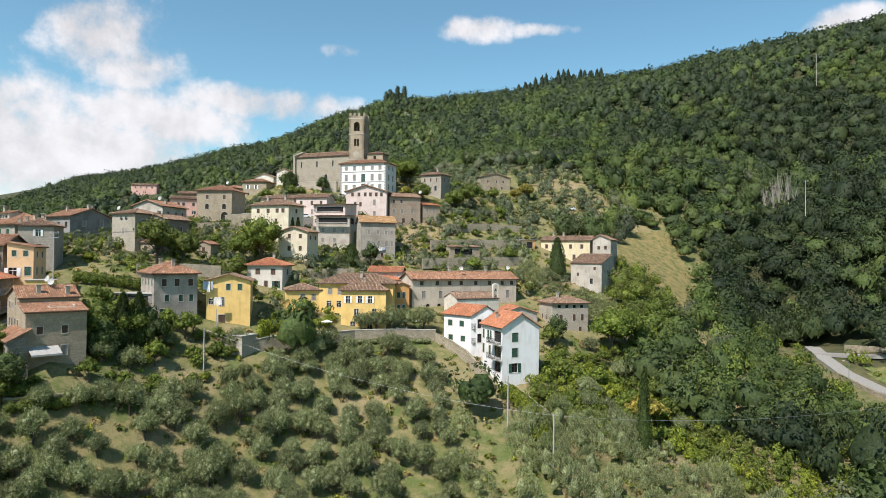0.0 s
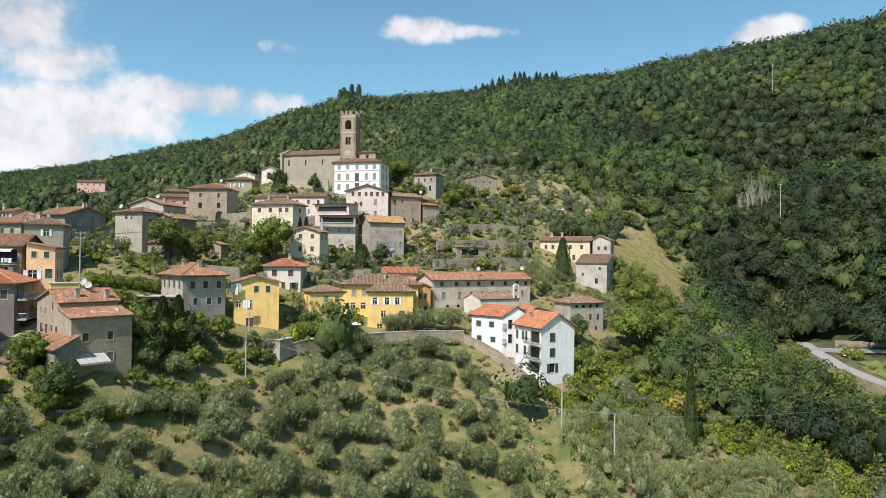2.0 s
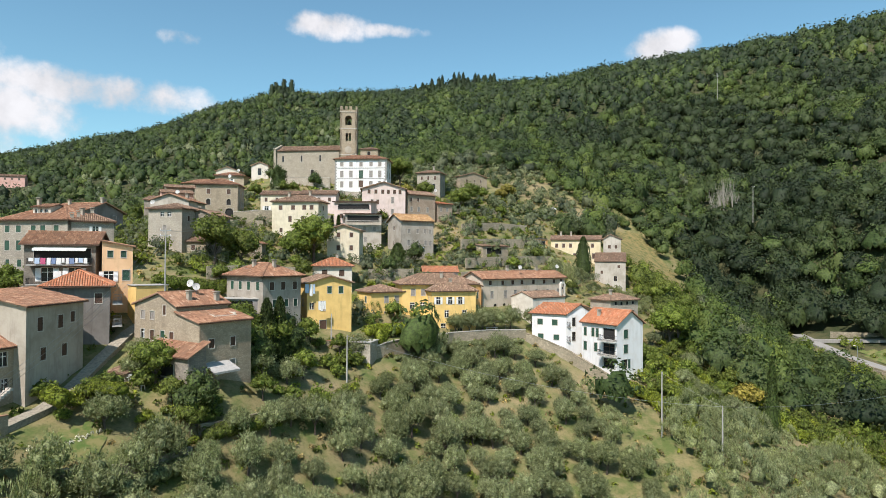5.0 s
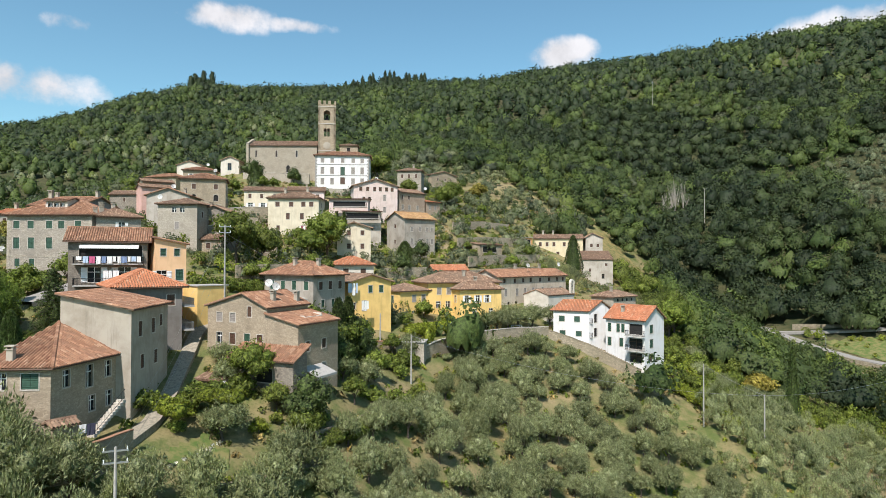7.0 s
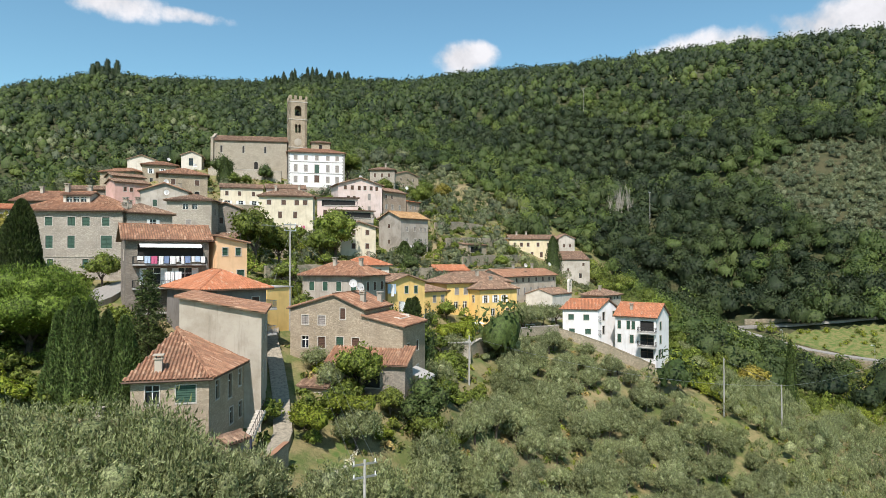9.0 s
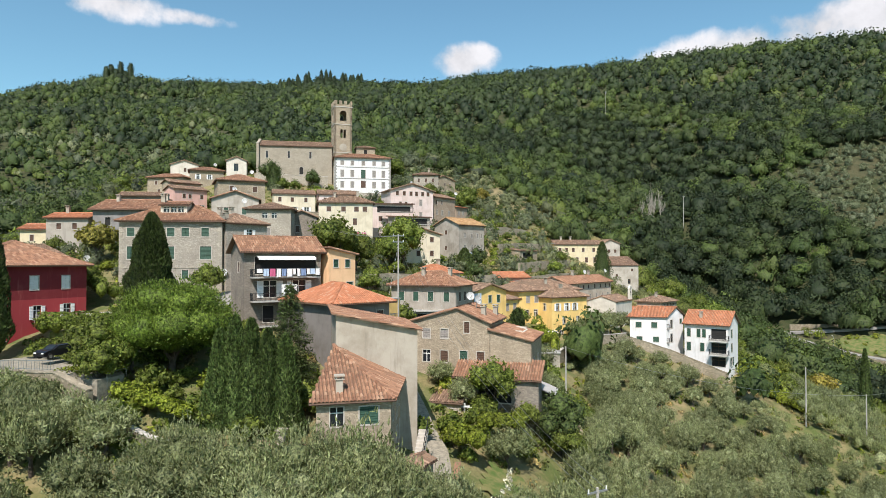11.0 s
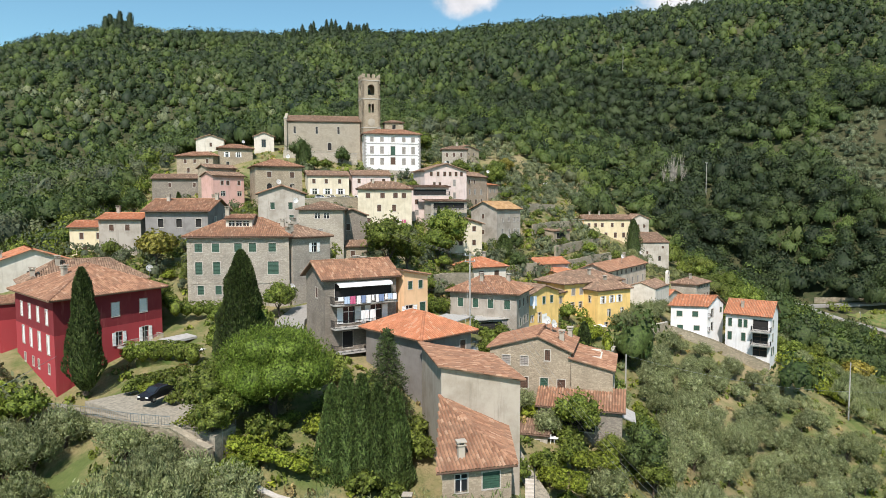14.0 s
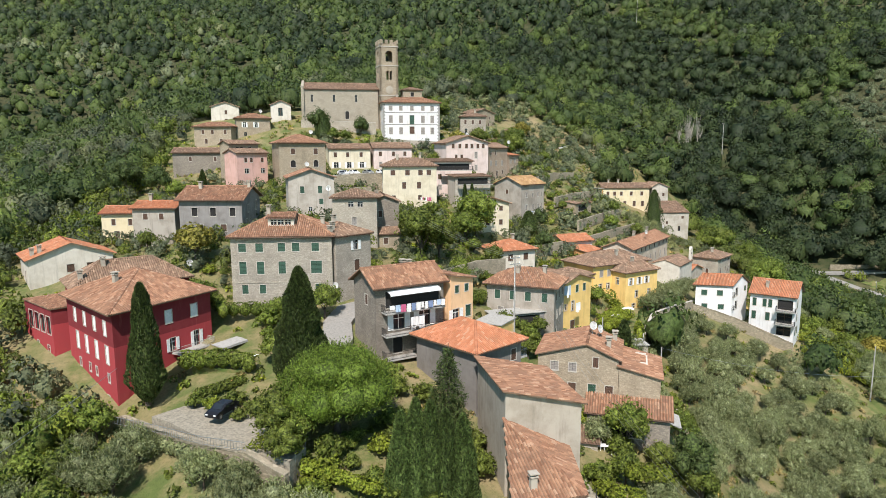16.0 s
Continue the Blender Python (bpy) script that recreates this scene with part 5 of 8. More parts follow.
def column_tree(name, label, x, y, z, h, r, leaf, count, seed, size=0.3, body=0.9):
    """Cypress: a narrow pointed crown."""
    d = RNG.uniform(0, 1, count) ** 0.8
    a = RNG.uniform(0, 2 * math.pi, count)
    prof = lambda q: np.minimum(1, q * 5) ** 0.6 * (1 - np.maximum(0, q - 0.25) / 0.75) ** body
    rad = r * prof(d) * np.array([1 + 0.35 * noise.noise(Vector((math.cos(b) * 1.5, math.sin(b) * 1.5, q * h * 0.45 + seed * 9))) for b, q in zip(a, d)])
    p = np.c_[np.cos(a) * rad, np.sin(a) * rad, d * h]
    nrm = np.c_[np.cos(a), np.sin(a), np.full(count, 0.5)]
    lots = [shoots(p, nrm + np.array((0, 0, 0.5)), size * 1.7, 0.3, (0.2, 0.36))]
    rows, n = 14, 10
    q = np.linspace(0.02, 0.97, rows)
    cv = np.array([[math.cos(b) * r * 0.8 * float(prof(np.array([t]))[0]), math.sin(b) * r * 0.8 * float(prof(np.array([t]))[0]), t * h] for t in q for b in np.linspace(0, 2 * math.pi, n, endpoint=False)])
    cf = []
    for i in range(rows - 1):
        for k in range(n):
            b0, b1 = i * n + k, i * n + (k + 1) % n
            cf += [[b0, b1, b1 + n], [b0, b1 + n, b0 + n]]
    lots.append((cv, np.array(cf)))
    t = thing(name, (x, y, z), label, "tree")
    part("trunk", trunk_mesh(h * 0.3, r * 0.14 + 0.06, 2, 0.2), None, t)
    me = tri_mesh("crown", *join(lots))
    me.materials.append(leaf)
    part("crown", me, None, t)
    return t


column_tree("conifer", "broad dark conifer with a pointed tip", -108.1, 121.9, 40.0, 15.6, 3.3, L_DARK, 18000, 1, 0.16, 0.62)
column_tree("cypress", "slender dark cypress beside the red villa", -124.4, 132.6, 38.5, 15.0, 2.2, L_DARK, 7000, 2, 0.16, 0.6)
for k, (x, y, h) in enumerate(((-103.8, 103.5, 11.9), (-102.5, 102.8, 13.2), (-101.2, 102.1, 12.9), (-99.8, 101.4, 11.9), (-98.3, 100.6, 11.4))):
    column_tree("cypress", "one of a close row of dark green cypresses", x, y, 31.6, h, 1.7, L_CYPRESS, 7500, 3 + k, 0.13, 0.55)
for k, (x, y, h, r) in enumerate(((36.9, 116.4, 17.2, 1.35), (-44.2, 187, 10, 0.9), (-42.4, 186.4, 10.5, 0.9), (35.2, 196.4, 13.5, 3.0), (-101, 225, 6, 1.0), (-60, 247, 9, 2.6), (-26.4, 183.5, 6.5, 2.6), (-58.6, 117.4, 11, 1.9), (-56.6, 119.4, 11.4, 1.8))):
    column_tree("cypress", "dark green cypress among the gardens", x, y, g(x, y) - 0.3, h, r, L_DARK, 2600, 12 + k, 0.17, 0.55)

# the great round pine
pine = thing("pine_tree", (-106.8, 113.5, 36.4), "great round-headed pine with bright green needles", "tree")
part("trunk", trunk_mesh(5.0, 0.5, 6, 3.4), None, pine)
domes = [(0, 0, 7.4, 5.6, 4.3)] + [(math.cos(a) * 4.3, math.sin(a) * 4.3, 6.9 + 0.35 * math.sin(3 * a), 2.6, 2.2) for a in np.linspace(0, 6.283, 12)[:-1]]
domes += [(math.cos(a) * 2.7, math.sin(a) * 2.7, 9.2 + 0.3 * math.sin(2 * a), 2.4, 1.9) for a in np.linspace(0.4, 6.683, 8)[:-1]]
me = tri_mesh("crown", *lobed_crown(domes, 40000, 0.17, 0.5, 0.8, 77, 0.16, 2, (0.2, 0.4), shoots))
me.materials.append(L_PINE)
part("crown", me, None, pine)
gold = thing("gold_tree", (-112.6, 167.5, 50.0), "yellow-flowering tree in a garden", "tree")
part("trunk", trunk_mesh(2.4, 0.22, 5, 1.4), None, gold)
me = tri_mesh("crown", *lobed_crown(ring_lobes(3.6, 4.2, 2.6, 9, 5), 1100, 0.38, 0.6, 0.75, 5, 0.35))
me.materials.append(L_GOLD)
part("crown", me, None, gold)


def fir_tree(x, y, z, h, r):
    """An open fir: whorls of drooping branches with sparse needles."""
    t = thing("fir_tree", (x, y, z), "thin open fir tree beside the houses", "tree")
    bm = bmesh.new()
    tube(bm, (0, 0, -0.6), (0.1, 0, h), 0.22, 0.03, 7)
    ps, ns = [], []
    for k in range(34):
        f = 0.14 + 0.84 * k / 34
        for q in range(6):
            a = q * 1.047 + k * 0.7 + RNG.uniform(-0.3, 0.3)
            reach = r * (1 - f) ** 0.75 * RNG.uniform(0.6, 1.15) + 0.25
            tip = np.array((math.cos(a) * reach, math.sin(a) * reach, f * h - reach * 0.22))
            root = np.array((0.1 * f, 0, f * h))
            tube(bm, tuple(root), tuple(tip), 0.03, 0.012, 4)
            n = int(16 + 34 * reach)
            w = RNG.uniform(0.25, 1.05, n)[:, None]
            side = RNG.normal(0, 0.16, (n, 3)) * (0.5 + reach * 0.3)
            ps.append(root + (tip - root) * w + side)
            ns.append(np.tile((0.2 * math.cos(a), 0.2 * math.sin(a), 0.9), (n, 1)))
    part("trunk", bm, BARK, t)
    me = tri_mesh("crown", *sprays(np.concatenate(ps), np.concatenate(ns), 0.15, 0.5, (0.2, 0.4)))
    me.materials.append(L_DARK)
    part("crown", me, None, t)


fir_tree(-95.6, 108.2, 33.0, 15.0, 3.8)


# village trees
for x, y, s in ((-72.6, 103, 0.85), (-70, 100, 0.5), (-61.9, 113.4, 0.9), (-49.4, 173.6, 1.55), (-71.4, 159.5, 1.45), (-66, 162, 1.1), (-53.5, 171, 1.1), (42.5, 160, 1.5), (47, 163, 1.4), (-110.6, 114.5, 0.95), (-112.4, 111.6, 0.7), (-63, 116, 1.1), (-58, 119, 0.95),
                (-67, 96, 0.6), (-22, 250, 1.0), (-8, 236, 1.0), (4, 232, 1.1), (-14, 256, 1.5), (-20, 262, 1.3), (10, 240, 1.2), (56, 186, 1.3), (60, 178, 1.3), (-99, 139, 0.7), (-115, 150, 0.8)):
    plant("broad", x, y, s)
for x, y, z, s, k in ((-112.6, 105.6, 34.6, 1.7, "shrub"), (-114.6, 104.4, 34.4, 1.6, "shrub"), (-111, 107.6, 35.4, 1.6, "bright"), (-116.2, 107.0, 34.8, 1.6, "shrub"), (-113.8, 113.0, 38.4, 0.78, "broad"), (-114.0, 109.4, 37.4, 0.6, "broad"), (-114.0, 121.4, 38.9, 1.1, "shrub"), (-115.8, 124.6, 38.9, 1.2, "shrub"), (-119.8, 127, 38.9, 1.0, "shrub"), (-118.0, 124.8, 38.9, 0.9, "bright"), (-116.0, 120.4, 38.9, 0.8, "shrub"), (-113.0, 118, 38.9, 1.2, "bright")):
    plant(k, x, y, s, z)
for x, y, s, h in ((-116.4, 105.4, 0.95, 1.0), (-113.6, 102.6, 1.0, 1.0), (-119, 108.6, 0.9, 1.0), (-121.4, 112.6, 0.85, 1.0), (-126.6, 122.8, 0.95, 1.0), (-101.4, 87.4, 1.8, 1.02), (-97.2, 85.4, 1.65, 1.0), (-105.4, 89.6, 1.75, 1.0), (-109, 91.6, 1.7, 1.0), (-93.6, 83.8, 1.35, 0.9), (-100, 82.0, 1.8, 1.0), (-105, 84.6, 1.8, 1.0), (-89.6, 84.4, 1.0, 0.9), (-28.6, 137, 1.0, 1.1), (-25, 139.8, 0.9, 1.1)):
    plant("old_olive" if s > 1.3 else "olive", x, y, s / 1.72 if s > 1.3 else s, None, h)
for x, y, s in ((-66.5, 98, 1.0), (-55.5, 121, 1.15), (-60, 113, 1.0), (-21, 186, 0.9), (-30.5, 172, 0.8), (-95, 152, 0.8), (-60.5, 249, 1.3), (-47, 247, 0.9), (-118, 240, 1.6), (-111, 232, 1.2), (28, 158, 1.0)):
    plant("dark", x, y, s)


def keep_out(x, y):
    """True inside a house or on a lane."""
    for o in FOOT:
        ax, ay, ux, uy, lx, ly = o
        dx, dy = x - ax, y - ay
        u, v = dx * ux + dy * uy, -dx * uy + dy * ux
        if -1.6 < u < lx + 1.6 and -2.2 < v < ly + 1.6:
            return True
    return False


FOOT = []
for o in list(scene.objects):
    if o.type == "MESH" and o.name.split(".")[0] == "wall" and o.parent:
        co = np.array([(o.parent.matrix_basis @ v.co)[:2] for v in o.data.vertices])
        e = co[1] - co[0]
        e = e / np.linalg.norm(e)
        u, v = co @ e, co @ np.array((-e[1], e[0]))
        a0 = e * u.min() + np.array((-e[1], e[0])) * v.min()
        FOOT.append((a0[0], a0[1], e[0], e[1], u.max() - u.min(), v.max() - v.min()))


def inside(x, y, poly):
    n, c = len(poly), False
    for i in range(n):
        (x0, y0), (x1, y1) = poly[i], poly[i - 1]
        if (y0 > y) != (y1 > y) and x < (x1 - x0) * (y - y0) / (y1 - y0) + x0:
            c = not c
    return c


GROVE = [(-36, 129), (-20, 141.5), (-5, 144.5), (0.5, 138.5), (4.5, 128), (6.5, 112), (12, 78), (-12, 62), (-44, 72), (-53, 84), (-69, 92.4), (-60, 99.6), (-53, 106.5), (-45, 115.5)]
LOWGROVE = [(12, 76), (10, 108), (16, 118), (28, 124), (44, 118), (56, 104), (60, 92), (56, 76), (36, 66)]
WESTGROVE = [(-52, 84), (-70, 93), (-78, 84), (-91, 84), (-101, 89), (-110, 99), (-120, 108), (-129, 126), (-142, 136), (-165, 130), (-160, 90), (-120, 66), (-80, 58), (-48, 70)]
YARDS = [(-86, 100), (-82, 92), (-66, 95), (-50, 112), (-39, 126), (-41, 134), (-52, 136), (-70, 138), (-74, 126), (-62, 114), (-66, 101), (-78, 112)]
EAST = [(10, 128), (22, 124), (46, 116), (58, 130), (60, 160), (44, 172), (40, 160), (26, 156), (24, 130)]
WEST = [(-128, 126), (-133, 138), (-141, 152), (-150, 176), (-170, 176), (-175, 130), (-150, 104)]
SLOPE = [(-119, 108), (-129, 125), (-138, 131), (-146, 116), (-130, 102)]
PAVED = [[(-125, 129), (-121.4, 114.5), (-114.6, 106), (-112.4, 109.5), (-112, 117), (-112.5, 125), (-117.5, 134)], [(-119, 137), (-112.5, 130.5), (-108, 135), (-112.8, 142)],
         [(-83, 91), (-80.4, 88), (-77, 88), (-76, 92.6), (-78.4, 95)], [(-87, 90), (-83, 90), (-78, 112), (-76, 127), (-79, 127), (-82, 112)], [(-105, 126), (-100, 128), (-94, 138), (-86, 140), (-88, 143), (-101, 139)]]


UNDER = [(-111, 116), (-112.5, 109), (-106, 103), (-101, 97), (-96, 97.5), (-92.6, 104), (-92, 112), (-97, 121), (-104, 125), (-110, 122)]
VILLA_EAST = [(-112, 129), (-105, 126.5), (-101.6, 132), (-101, 140), (-110, 146), (-113.5, 142), (-109, 135)]
WESTSLOPE = [(-129, 136), (-133, 140), (-139, 160), (-142, 178), (-126, 182), (-126, 205), (-113, 238), (-104, 262), (-92, 292), (-98, 304), (-108, 290), (-126, 276), (-135, 240), (-152, 190), (-160, 165), (-150, 134), (-136, 128)]
BANK = [(17, 131), (20, 120), (30, 125), (45, 119), (58, 104), (60, 90), (80, 90), (80, 128), (62, 130), (48, 140), (34, 150), (24, 146)]


def clear(x, y):
    return not keep_out(x, y) and not any(inside(x, y, p) for p in PAVED)


FRONT = [(-110, 92), (-103, 88), (-93, 84), (-90, 80), (-100, 80), (-116, 88)]
spare = []
count = 0
for poly, step, low in ((WESTGROVE, 4.5, 80), (GROVE, 4.35, 82), (LOWGROVE, 4.0, 84)):
    xs = [p[0] for p in poly]
    ys = [p[1] for p in poly]
    for ix in np.arange(min(xs), max(xs), step):
        for iy in np.arange(min(ys), max(ys), step * 0.9):
            x, y = ix + RNG.uniform(-1.5, 1.5), iy + RNG.uniform(-1.5, 1.5)
            if not inside(x, y, poly) or not clear(x, y) or RNG.random() > (0.94 if not inside(x, y, SLOPE) else 0.6):
                continue
            if y > low and count < 298:
                plant("olive", x, y, RNG.uniform(0.58, 0.98) if poly is GROVE else RNG.uniform(0.75, 1.1) + (0.4 if inside(x, y, FRONT) else 0), None, RNG.uniform(1.0, 1.3))
                count += 1
            else:
                spare.append((x, y))
# gardens and terraces between the houses
GARDENS = [(-120, 150), (-100, 160), (-70, 146), (-40, 142), (-10, 162), (25, 182), (30, 205), (25, 262), (0, 268), (-20, 232), (-60, 246), (-100, 236), (-128, 205)]
HILLSIDE = [(-8, 186), (30, 190), (32, 225), (30, 268), (0, 262), (-5, 226), (-10, 205)]
garden_spots = []
low_count = 0
for poly, step, mix in ((YARDS, 3.1, (0.1, 0.45, 0.62, 0.78)), (GARDENS, 2.75, (0.0, 0.74, 0.77, 0.81)), (HILLSIDE, 5.0, (0.0, 0.3, 0.4, 0.45)), (EAST, 3.2, (0.12, 0.35, 0.62, 0.9)), (WEST, 3.1, (0.15, 0.4, 0.5, 0.9)), (SLOPE, 3.4, (0.0, 0.18, 0.24, 0.27)), (UNDER, 2.5, (0.0, 0.6, 0.7, 0.7)), (VILLA_EAST, 2.6, (0.0, 0.5, 0.7, 0.85))):
    xs = [p[0] for p in poly]
    ys = [p[1] for p in poly]
    for ix in np.arange(min(xs), max(xs), step):
        for iy in np.arange(min(ys), max(ys), step):
            x, y = ix + RNG.uniform(-1.7, 1.7), iy + RNG.uniform(-1.7, 1.7)
            if not inside(x, y, poly) or not clear(x, y) or (-68 < x < -40 and 210 < y < 227) or (poly is GARDENS and -104 < x < -92 and 124 < y < 143) or (poly is GARDENS and x > -9 and RNG.random() < 0.55) or (4 < x < 22 and 116 < y < 137):
                continue
            q = RNG.random()
            if q < mix[0]:
                plant("olive", x, y, RNG.uniform(0.6, 1.0))
            elif q < mix[1] and poly is GARDENS:
                garden_spots.append((x, y))
            elif q < mix[2] and low_count > 560:
                garden_spots.append((x, y))
            elif q < mix[1]:
                low_count += 1
                plant("shrub", x, y, RNG.uniform(0.7, 1.6))
            elif q < mix[2]:
                low_count += 1
                plant("bright", x, y, RNG.uniform(0.6, 1.2))
            elif q < mix[3]:
                plant("small", x, y, RNG.uniform(0.4, 0.75))


# ---- woodland on the hills ----
def wood_template(seed, cards, size, fine=2, leaves=sprays, core=1.0):
    """A billowing crown: bunches of sprays round a dark core that is open below."""
    rr = np.random.default_rng(seed)
    c = unit(9, -0.1)
    c = c[: rr.integers(6, 10)] * np.array((0.6, 0.6, 0.5))
    k = rr.integers(0, len(c), cards)
    d = unit(cards, -0.35)
    out = c[k] / np.linalg.norm(c[k], axis=1)[:, None]
    d = d + out * 0.55
    d /= np.linalg.norm(d, axis=1)[:, None]
    rad = rr.uniform(0.36, 0.5, len(c))[k][:, None]
    p = c[k] + d * rad * rr.uniform(0.82, 1.12, cards)[:, None]
    cv, cf = ico(fine)
    cf = cf[cv[cf].mean(1)[:, 2] > -0.3]
    reach = np.array([max(0.6, max(float(v @ (q / np.linalg.norm(q))) * 0.94 - (0.14 if float(v @ (q / np.linalg.norm(q))) < 0.85 else 0) for q in c)) * rr.uniform(0.6, 1.0) for v in cv])
    return join([(cv * reach[:, None] * np.array((0.96, 0.96, 0.85)) * core, cf), leaves(p, d, size, 0.3)])


def wood(name, label, spots_xy, radius, templates, leaf, lift=0.75, vary=1.0):
    vs, fs, tones, k = [], [], [], 0
    pick = RNG.integers(0, len(templates), len(spots_xy))
    z = land(spots_xy[:, 0], spots_xy[:, 1])
    for i, (tv, tf) in enumerate(templates):
        sel = np.where(pick == i)[0]
        n = len(sel)
        if not n:
            continue
        a = RNG.uniform(0, 6.28, n)
        s = radius[sel] * RNG.uniform(0.72, 1.3, n)
        tall = RNG.uniform(0.95, 1.5, n)
        c, sn = np.cos(a)[:, None], np.sin(a)[:, None]
        x = (tv[None, :, 0] * c - tv[None, :, 1] * sn) * s[:, None] + spots_xy[sel, 0][:, None]
        y = (tv[None, :, 0] * sn + tv[None, :, 1] * c) * s[:, None] + spots_xy[sel, 1][:, None]
        zz = (tv[None, :, 2] * tall[:, None] + lift) * s[:, None] + z[sel][:, None]
        vs.append(np.stack([x, y, zz], 2).reshape(-1, 3))
        tones.append(np.repeat(RNG.uniform(-1, 1, n) * vary, len(tv)))
        fs.append((tf[None] + (np.arange(n) * len(tv))[:, None, None]).reshape(-1, 3) + k)
        k += n * len(tv)
    me = tri_mesh(name, np.concatenate(vs), np.concatenate(fs))
    me.attributes.new("tone", "FLOAT", "POINT").data.foreach_set("value", np.concatenate(tones).astype(np.float32))
    me.materials.append(leaf)
    return tagged(new(name, me), label, "woodland", kind="stuff")


MEADOW_EDGE = [(52, 196), (60, 228), (78, 256), (92, 258), (90, 232), (84, 206), (70, 190)]
ROADSIDE = [(78, 100), (78, 146), (80, 172), (94, 196), (112, 192), (120, 172), (114, 146), (122, 112)]
VINES = [(112.5, 138), (108.6, 154), (110, 168), (120, 162), (138, 145), (128, 128), (119, 126)]
TERRACES = [(178, 168), (176, 196), (186, 218), (206, 236), (240, 226), (275, 205), (270, 165), (225, 146)]
UPPER_GARDENS = [(-16, 250), (2, 262), (30, 232), (56, 236), (70, 262), (66, 300), (40, 320), (-8, 318), (-20, 285)]
OPEN = [[(34, 186), (60, 186), (62, 215), (52, 226), (30, 224)], UPPER_GARDENS, GROVE, LOWGROVE, WESTGROVE, GARDENS, HILLSIDE, MEADOW_EDGE, ROADSIDE, VINES, TERRACES, [(8, 126), (10, 106), (40, 112), (60, 100), (74, 108), (62, 126), (48, 138), (34, 150), (20, 140)],
        [(-140, 120), (-100, 90), (-40, 95), (-30, 135), (30, 125), (48, 150), (52, 200), (40, 225), (20, 262), (-20, 270), (-66, 290), (-94, 300), (-105, 275), (-130, 240), (-150, 185)]]


def scatter(x0, x1, y0, y1, step, test):
    gx, gy = np.meshgrid(np.arange(x0, x1, step), np.arange(y0, y1, step))
    p = np.c_[gx.ravel(), gy.ravel()] + RNG.uniform(-0.5, 0.5, (gx.size, 2)) * step
    return np.array([q for q in p if test(q[0], q[1])])


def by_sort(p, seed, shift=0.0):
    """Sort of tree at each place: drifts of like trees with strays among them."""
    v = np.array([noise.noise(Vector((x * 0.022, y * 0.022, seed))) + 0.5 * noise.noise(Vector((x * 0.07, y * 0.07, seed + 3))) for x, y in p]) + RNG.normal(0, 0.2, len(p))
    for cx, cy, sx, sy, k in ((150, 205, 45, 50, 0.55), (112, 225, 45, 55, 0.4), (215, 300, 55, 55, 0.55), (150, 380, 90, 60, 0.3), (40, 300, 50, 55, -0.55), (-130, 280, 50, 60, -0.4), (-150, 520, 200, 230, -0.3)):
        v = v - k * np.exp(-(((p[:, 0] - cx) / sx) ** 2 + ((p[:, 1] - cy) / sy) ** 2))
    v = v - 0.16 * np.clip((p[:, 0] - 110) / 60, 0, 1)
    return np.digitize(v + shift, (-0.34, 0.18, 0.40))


NEAR_T = [wood_template(s, 260, 0.07, 2) for s in range(8)]
OLIVE_T = [wood_template(60 + s, 800, 0.10, 1, shoots, 0.68) for s in range(4)]
LOW_T = [wood_template(120 + s, 130, 0.11, 1, sprays, 0.84) for s in range(8)]
MID_T = [wood_template(90 + s, 110, 0.085, 2) for s in range(8)]
FAR_T = [wood_template(30 + s, 26, 0.12, 1) for s in range(8)]
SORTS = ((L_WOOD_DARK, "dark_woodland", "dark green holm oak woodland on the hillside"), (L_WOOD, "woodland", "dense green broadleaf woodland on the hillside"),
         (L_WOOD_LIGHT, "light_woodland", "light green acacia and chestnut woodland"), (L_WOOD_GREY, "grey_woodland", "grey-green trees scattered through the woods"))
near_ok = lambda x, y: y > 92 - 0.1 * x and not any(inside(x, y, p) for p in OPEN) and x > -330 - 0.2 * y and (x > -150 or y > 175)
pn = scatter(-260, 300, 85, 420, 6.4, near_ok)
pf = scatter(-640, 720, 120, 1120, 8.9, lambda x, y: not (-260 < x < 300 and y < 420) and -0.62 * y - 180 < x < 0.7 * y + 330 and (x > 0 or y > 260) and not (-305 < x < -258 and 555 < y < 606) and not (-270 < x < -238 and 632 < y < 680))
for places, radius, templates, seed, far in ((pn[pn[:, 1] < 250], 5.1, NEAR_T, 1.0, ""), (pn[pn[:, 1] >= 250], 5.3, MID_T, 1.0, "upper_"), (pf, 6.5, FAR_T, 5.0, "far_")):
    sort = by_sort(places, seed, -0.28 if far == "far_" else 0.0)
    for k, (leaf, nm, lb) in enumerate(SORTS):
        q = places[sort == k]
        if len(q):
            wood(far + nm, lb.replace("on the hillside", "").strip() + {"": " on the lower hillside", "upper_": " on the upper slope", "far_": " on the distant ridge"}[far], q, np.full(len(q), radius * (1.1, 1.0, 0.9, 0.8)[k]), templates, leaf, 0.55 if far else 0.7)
def off_house(x, y):
    """Clear of the two lone houses above the gardens and of the view towards them."""
    return not (HOUSE[0] - 8 < x < HOUSE[0] + 10 and HOUSE[1] - 16 < y < HOUSE[1] + 6)


HOUSE = (22.6, 278.4)
# low growth beside the valley road and on the bramble bank
ROADS = [[(110, 190), (106.5, 178), (104.6, 166), (105.2, 152), (108.6, 142), (113.6, 132), (117, 122)], [(107, 184), (112, 178), (121.7, 166), (131, 156.5), (141, 147.8), (158, 136)]]


